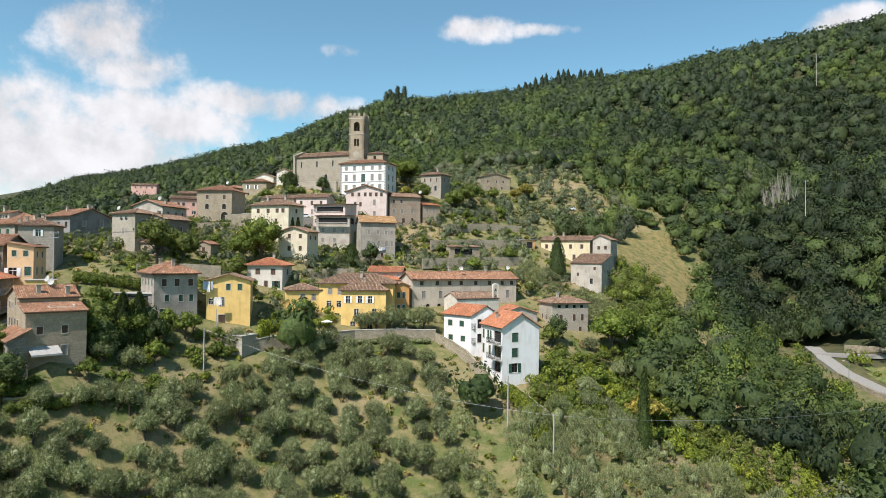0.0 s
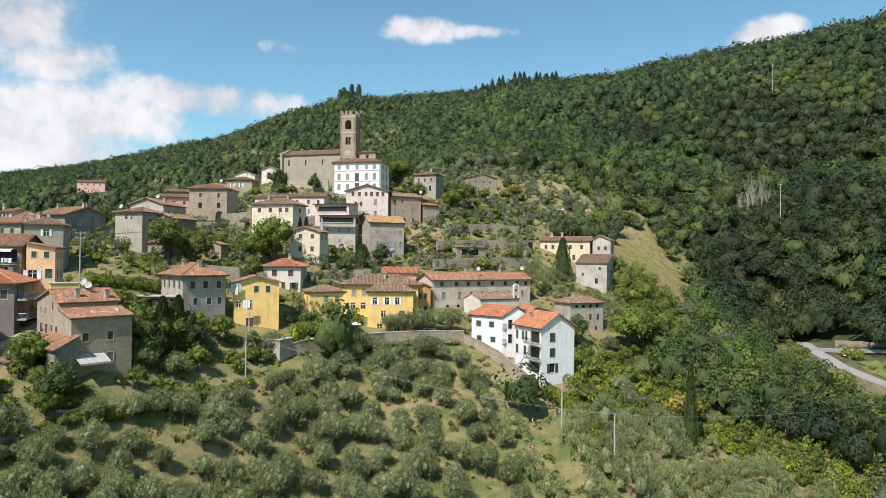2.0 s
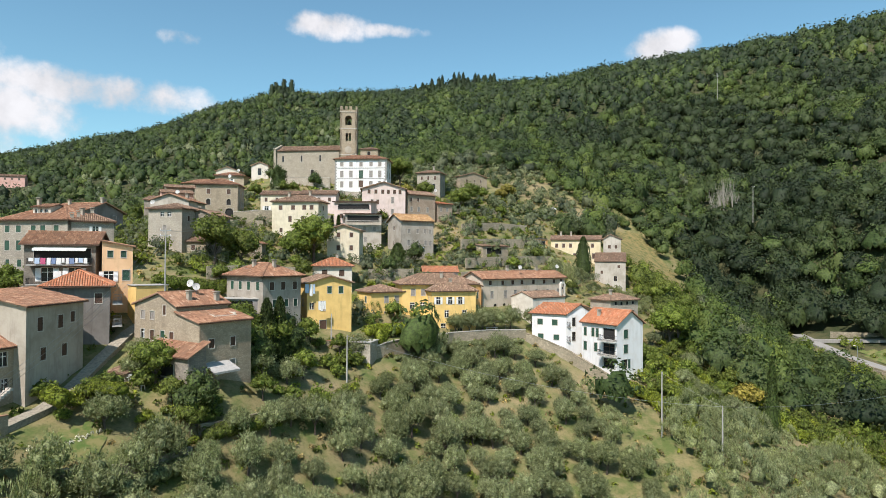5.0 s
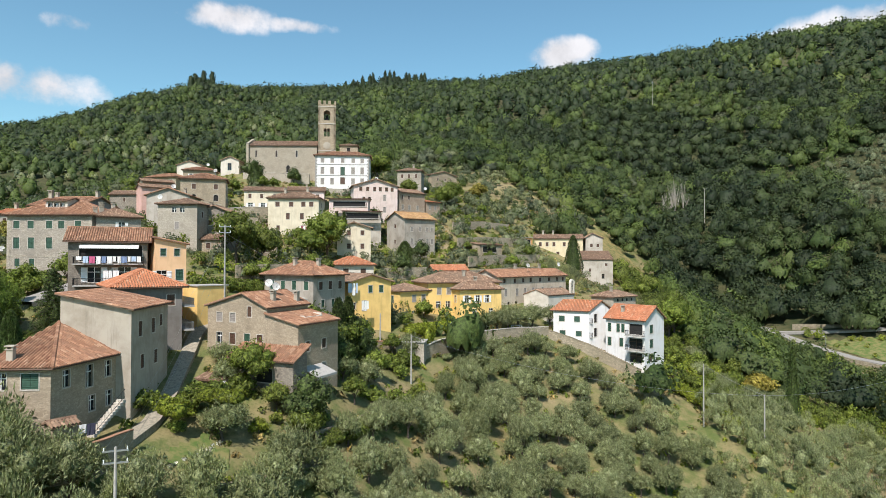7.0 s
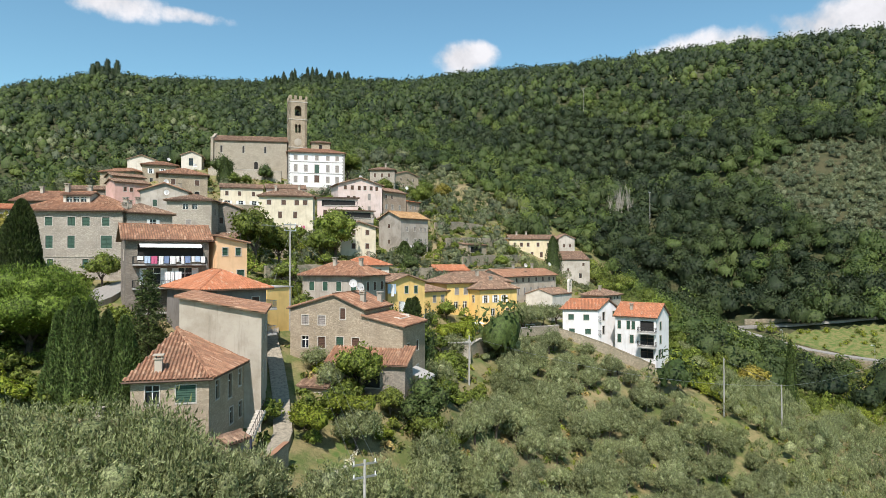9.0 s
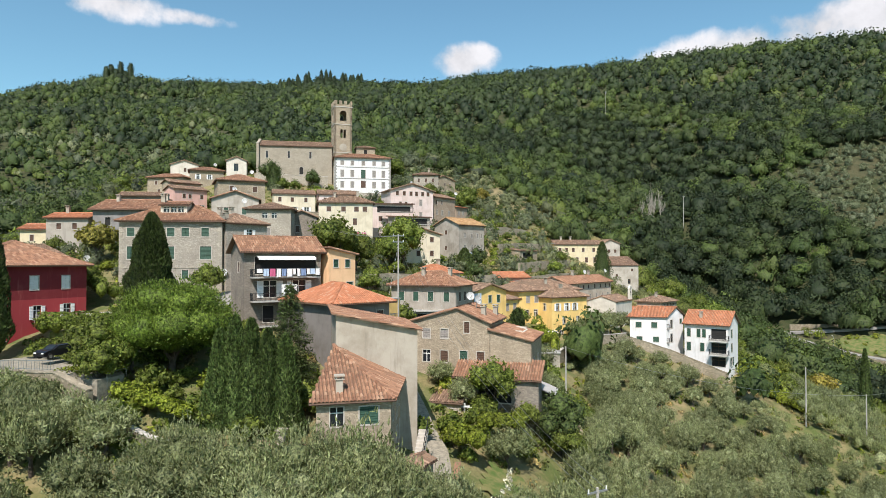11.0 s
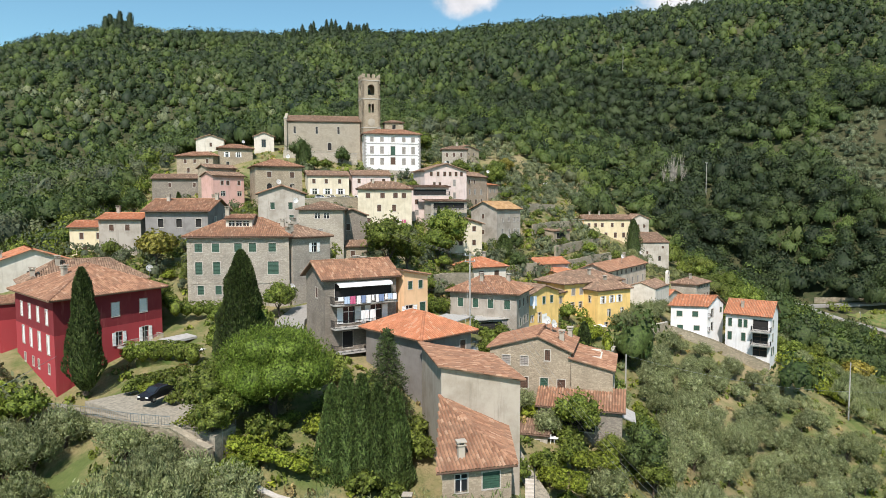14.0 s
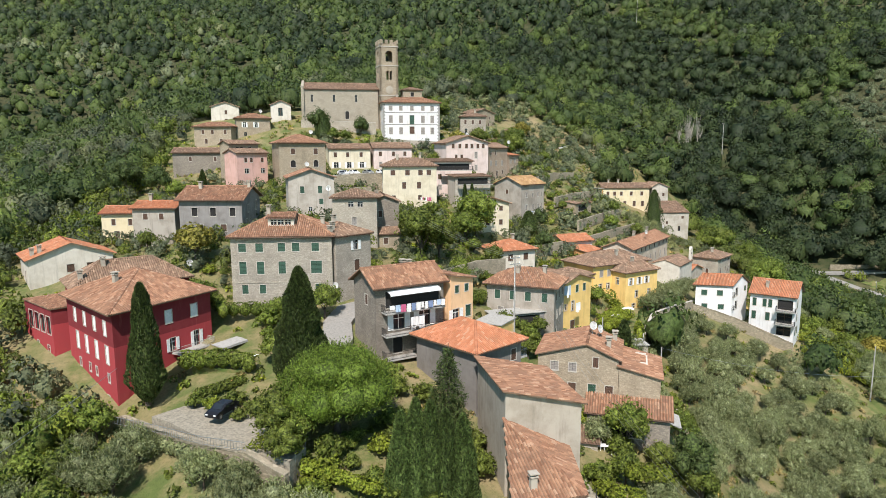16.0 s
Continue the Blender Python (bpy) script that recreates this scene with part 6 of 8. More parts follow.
def off_road(x, y, gap=4.2):
    for line in ROADS:
        for (x0, y0), (x1, y1) in zip(line, line[1:]):
            f = min(1, max(0, ((x - x0) * (x1 - x0) + (y - y0) * (y1 - y0)) / ((x1 - x0) ** 2 + (y1 - y0) ** 2)))
            if math.hypot(x - x0 - f * (x1 - x0), y - y0 - f * (y1 - y0)) < gap:
                return False
    return True


q = scatter(76, 124, 98, 200, 3.6, lambda x, y: inside(x, y, ROADSIDE) and not inside(x, y, VINES) and off_road(x, y))
v = scatter(106, 150, 118, 176, 4.0, lambda x, y: inside(x, y, VINES) and off_road(x, y) and RNG.random() < 0.5)
wood("field_bushes", "bushes and weeds scattered over the green field", v, np.full(len(v), 1.1), LOW_T, L_BRIGHT, 0.4)
pick = RNG.random(len(q))
wood("roadside_bushes", "mixed green bushes below the valley road", q[pick < 0.35], np.full((pick < 0.35).sum(), 2.2), LOW_T, L_BROAD, 0.6)
dip = np.array([p for p, k in zip(q, pick) if k > 0.55 and off_road(p[0], p[1], 13.0)])
wood("roadside_trees", "dark green trees in the dip below the valley road", dip, np.full(len(dip), 3.4), NEAR_T, L_WOOD, 0.7)
q = scatter(8, 80, 90, 152, 2.5, lambda x, y: inside(x, y, BANK) and not keep_out(x, y) and RNG.random() < 0.85)
bank = RNG.random(len(q))
wood("brambles", "bright green brambles and climbers on the bank", q[bank < 0.42], np.full((bank < 0.42).sum(), 1.5), LOW_T, L_BRIGHT, 0.45)
wood("bank_bushes", "green bushes on the bank below the white houses", q[bank >= 0.42], np.full((bank >= 0.42).sum(), 1.8), LOW_T, L_BROAD, 0.5)
FARM_SIDE = [(50, 168), (62, 170), (72, 196), (69, 212), (60, 216), (56, 203), (50.5, 190)]
q = scatter(48, 74, 166, 218, 4.2, lambda x, y: inside(x, y, FARM_SIDE) and not keep_out(x, y))
wood("farm_trees", "full green broadleaf trees below the farm", q, np.full(len(q), 3.3), NEAR_T, L_BROAD, 0.8)
FARM_FRONT = [(21, 182), (30, 180), (37, 186), (36.5, 194), (28, 202), (20, 194)]
q = scatter(18, 52, 170, 204, 3.4, lambda x, y: (inside(x, y, FARM_FRONT) or (38 < x < 50 and 173 < y < 189)) and not keep_out(x, y))
wood("farm_olives", "grey-green olive trees on the terraces below the farm", q, np.full(len(q), 2.1), OLIVE_T, L_OLIVE, 0.8)
q = scatter(176, 276, 146, 240, 4.0, lambda x, y: inside(x, y, TERRACES) and RNG.random() < 0.85)
wood("far_olives", "olive trees dotted over the dry terraces across the valley", q, np.full(len(q), 2.7), LOW_T, L_WOOD_GREY, 0.7, 0.4)
q = scatter(-160, -84, 130, 306, 3.6, lambda x, y: inside(x, y, WESTSLOPE) and clear(x, y) and RNG.random() < 0.9)
pick = RNG.random(len(q))
wood("slope_trees", "light green trees and scrub west of the village", q[pick < 0.6], np.full((pick < 0.6).sum(), 2.6), LOW_T, L_BROAD, 0.7)
wood("slope_olives", "grey-green olives on the slope west of the village", q[pick >= 0.6], np.full((pick >= 0.6).sum(), 2.4), LOW_T, L_WOOD_GREY, 0.7)
q = scatter(-22, 76, 230, 322, 3.4, lambda x, y: inside(x, y, UPPER_GARDENS) and off_house(x, y) and not keep_out(x, y) and RNG.random() < 0.42)
wood("upper_garden_bushes", "green bushes and vines in the gardens above the village", q, np.full(len(q), 1.7), LOW_T, L_WOOD, 0.5)
# olives of the upper terraces
q = scatter(-22, 76, 178, 330, 4.4, lambda x, y: (inside(x, y, HILLSIDE) or inside(x, y, UPPER_GARDENS)) and off_house(x, y) and not keep_out(x, y) and RNG.random() < 0.45)
wood("terrace_olives", "grey-green olive trees on the upper terraces", q, np.full(len(q), 2.5), LOW_T, L_WOOD_GREY, 0.7)
wood("grove_olives", "silvery olive trees lower down the grove", np.array(spare), np.full(len(spare), 2.5), OLIVE_T, L_OLIVE, 0.75, 0.35)


gs = np.array(garden_spots)
mixed = RNG.random(len(gs))
wood("garden_shrubs", "mixed green shrubs filling the village gardens", gs[mixed < 0.5], np.full((mixed < 0.5).sum(), 1.5), LOW_T, L_BROAD, 0.7)
wood("garden_olives", "small grey-green olive trees in the village gardens", gs[mixed >= 0.5], np.full((mixed >= 0.5).sum(), 1.7), LOW_T, L_WOOD_GREY, 0.7, 0.5)


# tall conifers on the skyline and bare trees in the valley
for k in range(24):
    x, y = 90 + k * 4.4 + 3 * math.sin(k * 2.1), 768 + 7 * math.cos(k * 1.7)
    column_tree("skyline_conifer", "dark conifer standing up from the ridge", x, y, g(x, y) - 1, 19 + 4 * math.sin(k * 3.3), 4.6, L_WOOD_DARK, 300, 50 + k, 0.6, 0.7)
for k in range(6):
    x, y = -84 + k * 5.2, 915 + 6 * math.sin(k * 2.4)
    column_tree("skyline_conifer", "tall thin conifer on the far crest", x, y, g(x, y) - 1, 21 + 6 * math.sin(k * 2.7), 5.2, L_WOOD_DARK, 260, 70 + k, 0.7, 0.4)


def bare_tree(x, y, h, seed):
    rr = random.Random(seed)
    bm = bmesh.new()
    tube(bm, (0, 0, -0.5), (0.3, 0.1, h * 0.55), 0.22, 0.13, 6)
    for k in range(16):
        z = h * (0.25 + 0.3 * k / 16)
        a = rr.uniform(0, 6.28)
        r = rr.uniform(0.8, 2.0)
        mid = Vector((math.cos(a) * r * 0.5, math.sin(a) * r * 0.5, z + h * 0.15))
        tip = Vector((math.cos(a) * r, math.sin(a) * r, z + h * rr.uniform(0.3, 0.48)))
        tube(bm, (0.15, 0.05, z), mid, 0.08, 0.05, 4)
        tube(bm, mid, tip, 0.05, 0.02, 4)
    t = thing("bare_tree", (x, y, g(x, y)), "leafless pale grey tree among the green woods", "tree", "bare trees")
    part("trunk", bm, DEADWOOD, t)


for k in range(9):
    bare_tree(136 + 2.9 * (k % 5) + 1.2 * (k // 5), 268 + 3.1 * (k // 5) + (k % 3), 13 + 3 * (k % 4), k)
for x, y, z, s in ((34.7, 268, 73, 1.0), (30, 263, 72, 0.8), (-14, 240, 73, 0.7), (52, 236, 56, 0.8), (41, 128.5, 12, 1.0), (44, 131, 13, 0.7)):
    copy_thing(gold, pose(x, y, g(x, y), 0, 0, x * 7) @ Matrix.Diagonal((s, s, s, 1)))["label"] = "yellow-green rounded tree on the slope"


# ---- weeds and low growth ----
def tuft(seed):
    d = unit(18, 0.05)
    return sprays(d * np.array((0.9, 0.9, 0.7)) * RNG.uniform(0.5, 1, (len(d), 1)), d, 0.3, 0.6)


TUFTS = [tuft(s) for s in range(6)]
for nm, lb, leaf, step, share in (("weeds", "low green weeds and brambles on the open ground", L_BROAD, 2.9, 0.6), ("dry_grass", "tufts of dry yellow grass on the slopes", L_STRAW, 3.1, 0.55), ("fresh_weeds", "patches of bright green undergrowth", L_BRIGHT, 4.0, 0.5)):
    q = scatter(-165, 62, 74, 275, step, lambda x, y: clear(x, y) and not inside(x, y, MEADOW_EDGE) and RNG.random() < share and not (-68 < x < -40 and 210 < y < 227))
    wood(nm, lb, q, np.full(len(q), 0.85), TUFTS, leaf, 0.0)

q = np.array([(x0 + (x1 - x0) * k / 7 + RNG.uniform(-0.3, 0.3), y0 + (y1 - y0) * k / 7 + RNG.uniform(-0.3, 0.3)) for (x0, y0), (x1, y1) in (((-82.2, 88.4), (-79.4, 90.9)), ((-79.4, 90.9), (-77.1, 93.4))) for k in range(8)])
wood("flower_border", "border of white flowering bushes along the lawn", q, np.full(len(q), 0.45), TUFTS, L_FLOWER, 0.1)

# ---- walls, roads and paved ground ----
def wall_run(name, label, pts, height, thick, mat, cap=None, category="wall"):
    """A free-standing or retaining wall along plan points (x, y, height of its top)."""
    t = thing(name, (pts[0][0], pts[0][1], pts[0][2] - height), label, category)
    o = Vector((pts[0][0], pts[0][1], pts[0][2] - height))
    dense = []
    for (x0, y0, z0), (x1, y1, z1) in zip(pts, pts[1:]):
        n = max(1, int(math.hypot(x1 - x0, y1 - y0) / 1.6))
        dense += [(x0 + (x1 - x0) * k / n, y0 + (y1 - y0) * k / n, z0 + (z1 - z0) * k / n) for k in range(n)]
    dense.append(pts[-1])
    rr = random.Random(len(name) + int(pts[0][0]))
    for nm, m, lo, hi, w in (("wall_body", mat, -height, 0.0, thick), ("coping", cap, 0.0, 0.12, thick + 0.14)):
        if m is None:
            continue
        bm = bmesh.new()
        prev = None
        for i, (x, y, z) in enumerate(dense):
            a, b = dense[max(0, i - 1)], dense[min(len(dense) - 1, i + 1)]
            d = Vector((b[0] - a[0], b[1] - a[1], 0)).normalized()
            s = Vector((-d.y, d.x, 0)) * w / 2
            wob = rr.uniform(-0.07, 0.07)
            c = Vector((x, y, z + wob)) - o
            ring = [bm.verts.new(c + q + Vector((0, 0, h))) for q, h in ((-s, lo), (s, lo), (s, hi), (-s, hi))]
            if prev:
                for k in range(4):
                    bm.faces.new((prev[k], prev[(k + 1) % 4], ring[(k + 1) % 4], ring[k]))
            else:
                bm.faces.new(ring[::-1])
            prev = ring
        bm.faces.new(prev)
        bmesh.ops.recalc_face_normals(bm, faces=bm.faces[:])
        part(nm, bm, m, t)
    return t


def ribbon(name, label, pts, width, mat, lift=0.12, category="road"):
    """A road or path laid on the ground along plan points."""
    dense = []
    for (x0, y0), (x1, y1) in zip(pts, pts[1:]):
        n = max(1, int(math.hypot(x1 - x0, y1 - y0) / 1.5))
        dense += [(x0 + (x1 - x0) * k / n, y0 + (y1 - y0) * k / n) for k in range(n)]
    dense.append(pts[-1])
    bm = bmesh.new()
    prev = None
    for i, (x, y) in enumerate(dense):
        a, b = dense[max(0, i - 2)], dense[min(len(dense) - 1, i + 2)]
        d = Vector((b[0] - a[0], b[1] - a[1])).normalized()
        z = max(g(x - d.y * q * width / 2, y + d.x * q * width / 2) for q in (-1, 0, 1)) + lift + 0.2
        ring = [bm.verts.new((x - d.y * q * width / 2, y + d.x * q * width / 2, z - dz)) for q, dz in ((-1, 0.9), (-1, 0), (0, -0.04), (1, 0), (1, 0.9))]
        if prev:
            for k in range(4):
                bm.faces.new((prev[k], prev[k + 1], ring[k + 1], ring[k]))
        prev = ring
    bmesh.ops.recalc_face_normals(bm, faces=bm.faces[:])
    me = bpy.data.meshes.new(name)
    bm.to_mesh(me)
    me.materials.append(mat)
    return tagged(new(name, me), label, category, kind="structure")


def pad(name, label, poly, z, mat, deep=3.0):
    """A levelled piece of ground: a paved yard, lawn or square."""
    bm = bmesh.new()
    top = [bm.verts.new((x, y, z)) for x, y in poly]
    low = [bm.verts.new((x, y, z - deep)) for x, y in poly]
    bm.faces.new(top)
    for k in range(len(poly)):
        bm.faces.new((low[k], low[(k + 1) % len(poly)], top[(k + 1) % len(poly)], top[k]))
    bmesh.ops.recalc_face_normals(bm, faces=bm.faces[:])
    me = bpy.data.meshes.new(name)
    bm.to_mesh(me)
    me.materials.append(mat)
    return tagged(new(name, me), label, "ground", kind="structure")


def draped(name, label, poly, mat, step=2.0, lift=0.18, kindof="ground"):
    """A field laid over the slope, its edge ragged."""
    xs, ys = [p[0] for p in poly], [p[1] for p in poly]
    bm = bmesh.new()
    vert = {}
    gx, gy = np.arange(min(xs), max(xs), step), np.arange(min(ys), max(ys), step)
    for i, x in enumerate(gx):
        for j, y in enumerate(gy):
            if inside(x + step / 2, y + step / 2, poly):
                q = []
                for a, b in ((0, 0), (1, 0), (1, 1), (0, 1)):
                    k = (i + a, j + b)
                    if k not in vert:
                        px, py = x + a * step, y + b * step
                        px += 0.5 * noise.noise(Vector((px * 0.3, py * 0.3, 2)))
                        vert[k] = bm.verts.new((px, py, g(px, py) + lift + 0.2 * noise.noise(Vector((px * 0.4, py * 0.4, 0)))))
                    q.append(vert[k])
                bm.faces.new(q)
    me = bpy.data.meshes.new(name)
    bm.to_mesh(me)
    bm.free()
    me.materials.append(mat)
    me.polygons.foreach_set("use_smooth", np.ones(len(me.polygons), bool))
    return tagged(new(name, me), label, kindof, kind="structure")


ribbon("road", "pale asphalt road along the valley side", [(110, 190), (106.5, 178), (104.6, 166), (105.2, 152), (108.6, 142), (113.6, 132), (117, 122)], 4.0, ASPHALT)
ribbon("upper_road", "pale road branching off above the green field", [(107, 184), (112, 178), (121.7, 166), (131, 156.5), (141, 147.8), (158, 136)], 3.4, ASPHALT)
ribbon("lane", "narrow paved lane climbing between the stone houses", [(-86.6, 90.6), (-84, 96), (-82, 104), (-80.6, 111), (-79.4, 118), (-77, 126)], 1.9, GRAVEL, 0.05)
ribbon("drive", "pale paved lane beside the palazzo", [(-103, 127.5), (-100, 131), (-98.2, 136), (-95, 139.6), (-88, 141)], 4.2, ASPHALT, 0.3)
pad("parking_yard", "pale gravel parking yard beside the red villa", [(-124.6, 126.6), (-123.2, 124.2), (-120.0, 116.2), (-116.8, 111.8), (-114.0, 107.8), (-111.6, 110), (-112, 117), (-113.0, 125), (-118, 129)], 38.9, GRAVEL)
pad("garden_lawn", "small lawn behind the villa terrace", [(-118.6, 136), (-112.5, 131), (-108.6, 135), (-112.8, 141)], 41.0, LAWN)
pad("square", "paved village square with parked cars", [(-69, 226.5), (-66, 214.5), (-52, 211.5), (-41, 214), (-40, 222), (-53, 225)], 62.6, ASPHALT, 5)
pad("villa_terrace", "levelled garden terrace of the yellow villa", [(-36.5, 135.2), (-20, 147), (-2, 150.6), (-6, 158), (-12, 160), (-30, 158), (-40, 152), (-42, 143)], 32.6, LAWN, 6)
draped("garden_plot", "dry lawn in a walled garden", [(-83, 91), (-80.4, 88), (-77, 88), (-76, 92.6), (-78.4, 95)], LAWN, 1.0)
draped("meadow", "dry yellow meadow on the slope by the farmhouse", MEADOW_EDGE, MEADOW)
draped("vine_field", "green field beside the valley road", VINES, LAWN)

wall_run("garden_wall", "pale stone retaining wall above the olive grove", [(-42.5, 129.5, 31.4), (-36, 134.2, 32.9), (-28, 140.2, 33.0), (-20, 146.2, 33.0), (-10, 148.8, 33.0), (-1.5, 150.4, 32.8)], 5.0, 0.5, WALL_PALE, TRIM)
wall_run("grove_wall", "tan stone retaining wall below the white houses", [(-1.4, 150.2, 32.0), (2.4, 146.4, 30.6), (5.2, 143.2, 29.2), (7.0, 139.6, 27.8), (10.4, 131.6, 25.0)], 5.4, 0.5, WALL_PALE, WALL_RUBBLE)
wall_run("yard_wall", "old stone retaining wall below the villa yard", [(-127.4, 132.4, 37.3), (-124.0, 123.4, 38.4), (-120.6, 115.4, 39.2), (-117.4, 111.0, 39.4), (-114.6, 106.6, 38.2)], 5.0, 0.6, WALL_RUBBLE, WALL_PALE)
wall_run("lower_wall", "long rubble wall below the pine and cypresses", [(-114.4, 106.2, 36.4), (-110, 101.4, 34.6), (-104.5, 97.6, 33.0), (-99.6, 95.4, 31.8)], 4.0, 0.5, WALL_RUBBLE, TRIM)
wall_run("terrace_wall", "stone wall under the yellow house terrace", [(-53.2, 133.6, 33.6), (-46, 133.2, 33.4), (-41, 134.8, 33.2)], 3.2, 0.5, WALL_RUBBLE, TILE_MID)
wall_run("terrace_wall", "ivy-stained rubble wall of a garden terrace", [(-66, 96.5, 27.9), (-60, 101.5, 27.6), (-54, 108.5, 27.5), (-47.5, 116, 27.2)], 3.4, 0.5, WALL_RUBBLE)
wall_run("terrace_wall", "rubble wall holding a garden below the stone house", [(-80, 83.6, 27.0), (-73, 86, 26.6), (-66.4, 92.8, 26.2)], 3.6, 0.5, WALL_RUBBLE)
wall_run("church_wall", "tall stone terrace wall below the church", [(-63, 259.6, 79.6), (-52, 252.6, 79.0), (-41.4, 247.4, 78.6)], 7.0, 0.8, STONE_PALE, TRIM)
wall_run("villa_wall", "stone terrace wall below the white villa", [(-42, 241.4, 73.0), (-30, 236.6, 72.6), (-19, 233.6, 72.0)], 6.0, 0.7, STONE_PALE, TRIM)
for pts in ([(-9, 180.5, 45.1), (6, 186, 45.7), (24, 193.5, 45.9)], [(-6, 187, 48.9), (8, 194, 49.5), (26, 202, 49.7)], [(-4, 200, 54.7), (10, 207, 55.3), (28, 214, 55.3)], [(0, 214, 60.3), (14, 222, 61.3), (28, 228, 60.9)], [(2, 230, 66.3), (16, 238, 67.3), (26, 243, 67.3)],
            [(-72, 150, 46.9), (-62, 154, 47.1), (-54, 155.6, 46.7)], [(-82, 202, 59.3), (-70, 204, 59.7), (-63, 203, 59.5)], [(-36, 170, 45.9), (-24, 172.6, 46.1)]):
    wall_run("terrace_wall", "low dry-stone terrace wall on the slope", [(x, y, z + 0.5) for x, y, z in pts], 3.0, 0.5, WALL_PALE)
wall_run("square_wall", "tall pale retaining wall holding up the square", [(-72, 210.8, 62.8), (-64, 208.6, 63.4), (-50, 208.4, 63.2)], 9.0, 0.6, WALL_PALE, TRIM)
wall_run("road_wall", "low stone parapet along the valley road", [(102.2, 166, 21.6), (102.6, 152, 19.6), (106, 142, 18.2), (110.6, 132, 17.2)], 1.6, 0.5, WALL_RUBBLE)
wall_run("road_wall", "brown stone retaining wall above the upper road", [(114, 181, 26.6), (125, 168.4, 27.2), (134.4, 158.6, 28.6), (145, 150, 31.0)], 4.0, 0.5, WALL_RUBBLE)

# roof terrace cut into the wing of the stone house
terrace = thing("roof_terrace", pose(-66.6, 107.6, 40.55, 0, 0, -46.7), "small white-walled terrace set into the tiled roof", "terrace")
part("floor", boxes((-1.9, 1.4, 0.2, 3.8, -0.5, 0.1)), WHITEP, terrace)
for b in ((-2.1, -1.9, 0.0, 4.0, -0.8, 1.0), (1.4, 1.6, 0.0, 4.0, -0.8, 0.3), (-1.9, 1.4, 0.0, 0.2, -0.8, 0.45), (-1.9, 1.4, 3.8, 4.0, -0.8, 0.6)):
    part("parapet", boxes(b, bevel=0.02), WHITE_OLD, terrace)

# small outbuildings
house("garden_hut", "stone garden hut with a grey door", (-45.2, 131.2), (-40.2, 128.6), 4.5, 33.6, 28, "flat", 0.0, STONE_PALE, TILE_OLD, (("S", (2.4,), 2.0, 1.0, 2.2, "c"),), 0.2, category="hut")
house("tiled_shed", "long lean-to shed with an old tiled roof", (-75.6, 107.6), (-68.0, 99.6), 3.6, 35.8, 29, "mono", 1.9, STONE_DARK, TILE_MID, (("S", (5.0,), 2.0, 4.0, 1.8, "v"),), 0.4, category="shed")
house("porch", "small tiled porch roof beside the lane", (-79.6, 106.4), (-76.6, 103.4), 3.4, 33.4, 29.5, "mono", 0.8, STONE_PALE, TILE_OLD, (("S", (2.0,), 1.6, 1.6, 1.8, "v"),), 0.3, category="shed")
house("tool_shed", "little stone shed with a tiled roof", (-103.6, 93.6), (-100.2, 91.2), 3.6, 33.8, 29, "gx", 0.8, STONE_WARM, TILE_OLD, (), 0.3, ((0.6, 0.4),), category="shed")
house("garden_shed", "small stone shed with an orange tiled roof", (-66.6, 170.6), (-61.6, 169.6), 4.5, 52.6, 47, "gy", 0.9, STONE_WARM, TILE_MID, (("S", (2.4,), 1.6, 1.0, 1.6, "d"),), 0.3, category="shed")
house("carport", "open carport with a dark red metal roof", (-70.5, 135.8), (-60.6, 133.6), 4.0, 41.6, 37, "flat", 0.0, GREY_DARK, TILE_OLD, (("S", (4.6,), 1.6, 8.0, 2.2, "v"),), 0.3, category="carport")
house("lane_shed", "low stone shed with an old tiled roof behind the palazzo", (-80.9, 165.2), (-73.7, 163.8), 5.0, 52.8, 47.5, "gx", 1.1, STONE_WARM, TILE_OLD, (("S", (3.8,), 1.4, 0.9, 1.2, "b"),), 0.35, category="shed")
house("lane_lodge", "small stone lodge with an orange tiled roof", (-77.4, 174.9), (-72.6, 173.9), 4.5, 55.5, 49.4, "gx", 1.1, STONE_WARM, TILE_MID, (("S", (2.5,), 1.4, 0.9, 1.2, "b"),), 0.35, category="shed")
house("field_hut", "low hut with a flat tiled roof on a terrace", (2, 196.8), (12, 200.6), 4, 53.2, 49, "mono", 0.6, STONE_WARM, TILE_OLD, (("S", (4.5,), 1.5, 6.0, 1.8, "v"),), 0.3, category="hut")
house("pergola_house", "open-fronted terrace house with a flat roof", (22.5, 213.6), (31.5, 215.6), 5, 56.2, 49, "flat", 0.0, ORANGE, TILE_OLD, (("S", (4.2,), 1.9, 7.0, 2.2, "v"), ("S", (4.2,), 4.8, 6.0, 1.8, "v")), 0.3)
house("far_pink_house", "long pink house far off on the hillside", (-292, 594), (-268, 596), 9, 113.4, 104, "gx", 2.0, ROSE, TILE_OLD, (("S", (4, 9, 14, 19), 2.0, 1.2, 1.6, "b"),), 0.5)
house("far_pink_house", "small house with a red roof far up the slope", (-264, 668), (-246, 670), 9, 121, 110, "gx", 2.0, ROSE, TILE_OLD, (("S", (4, 9, 14), 2.0, 1.2, 1.6, "b"),), 0.5)
house("far_farm", "pale farm building among the woods", (20, 622), (52, 626), 9, 163, 150, "gx", 1.6, WHITE_OLD, TILE_OLD, (("S", (6, 14, 22), 2.0, 1.4, 1.6, "b"),), 0.5)


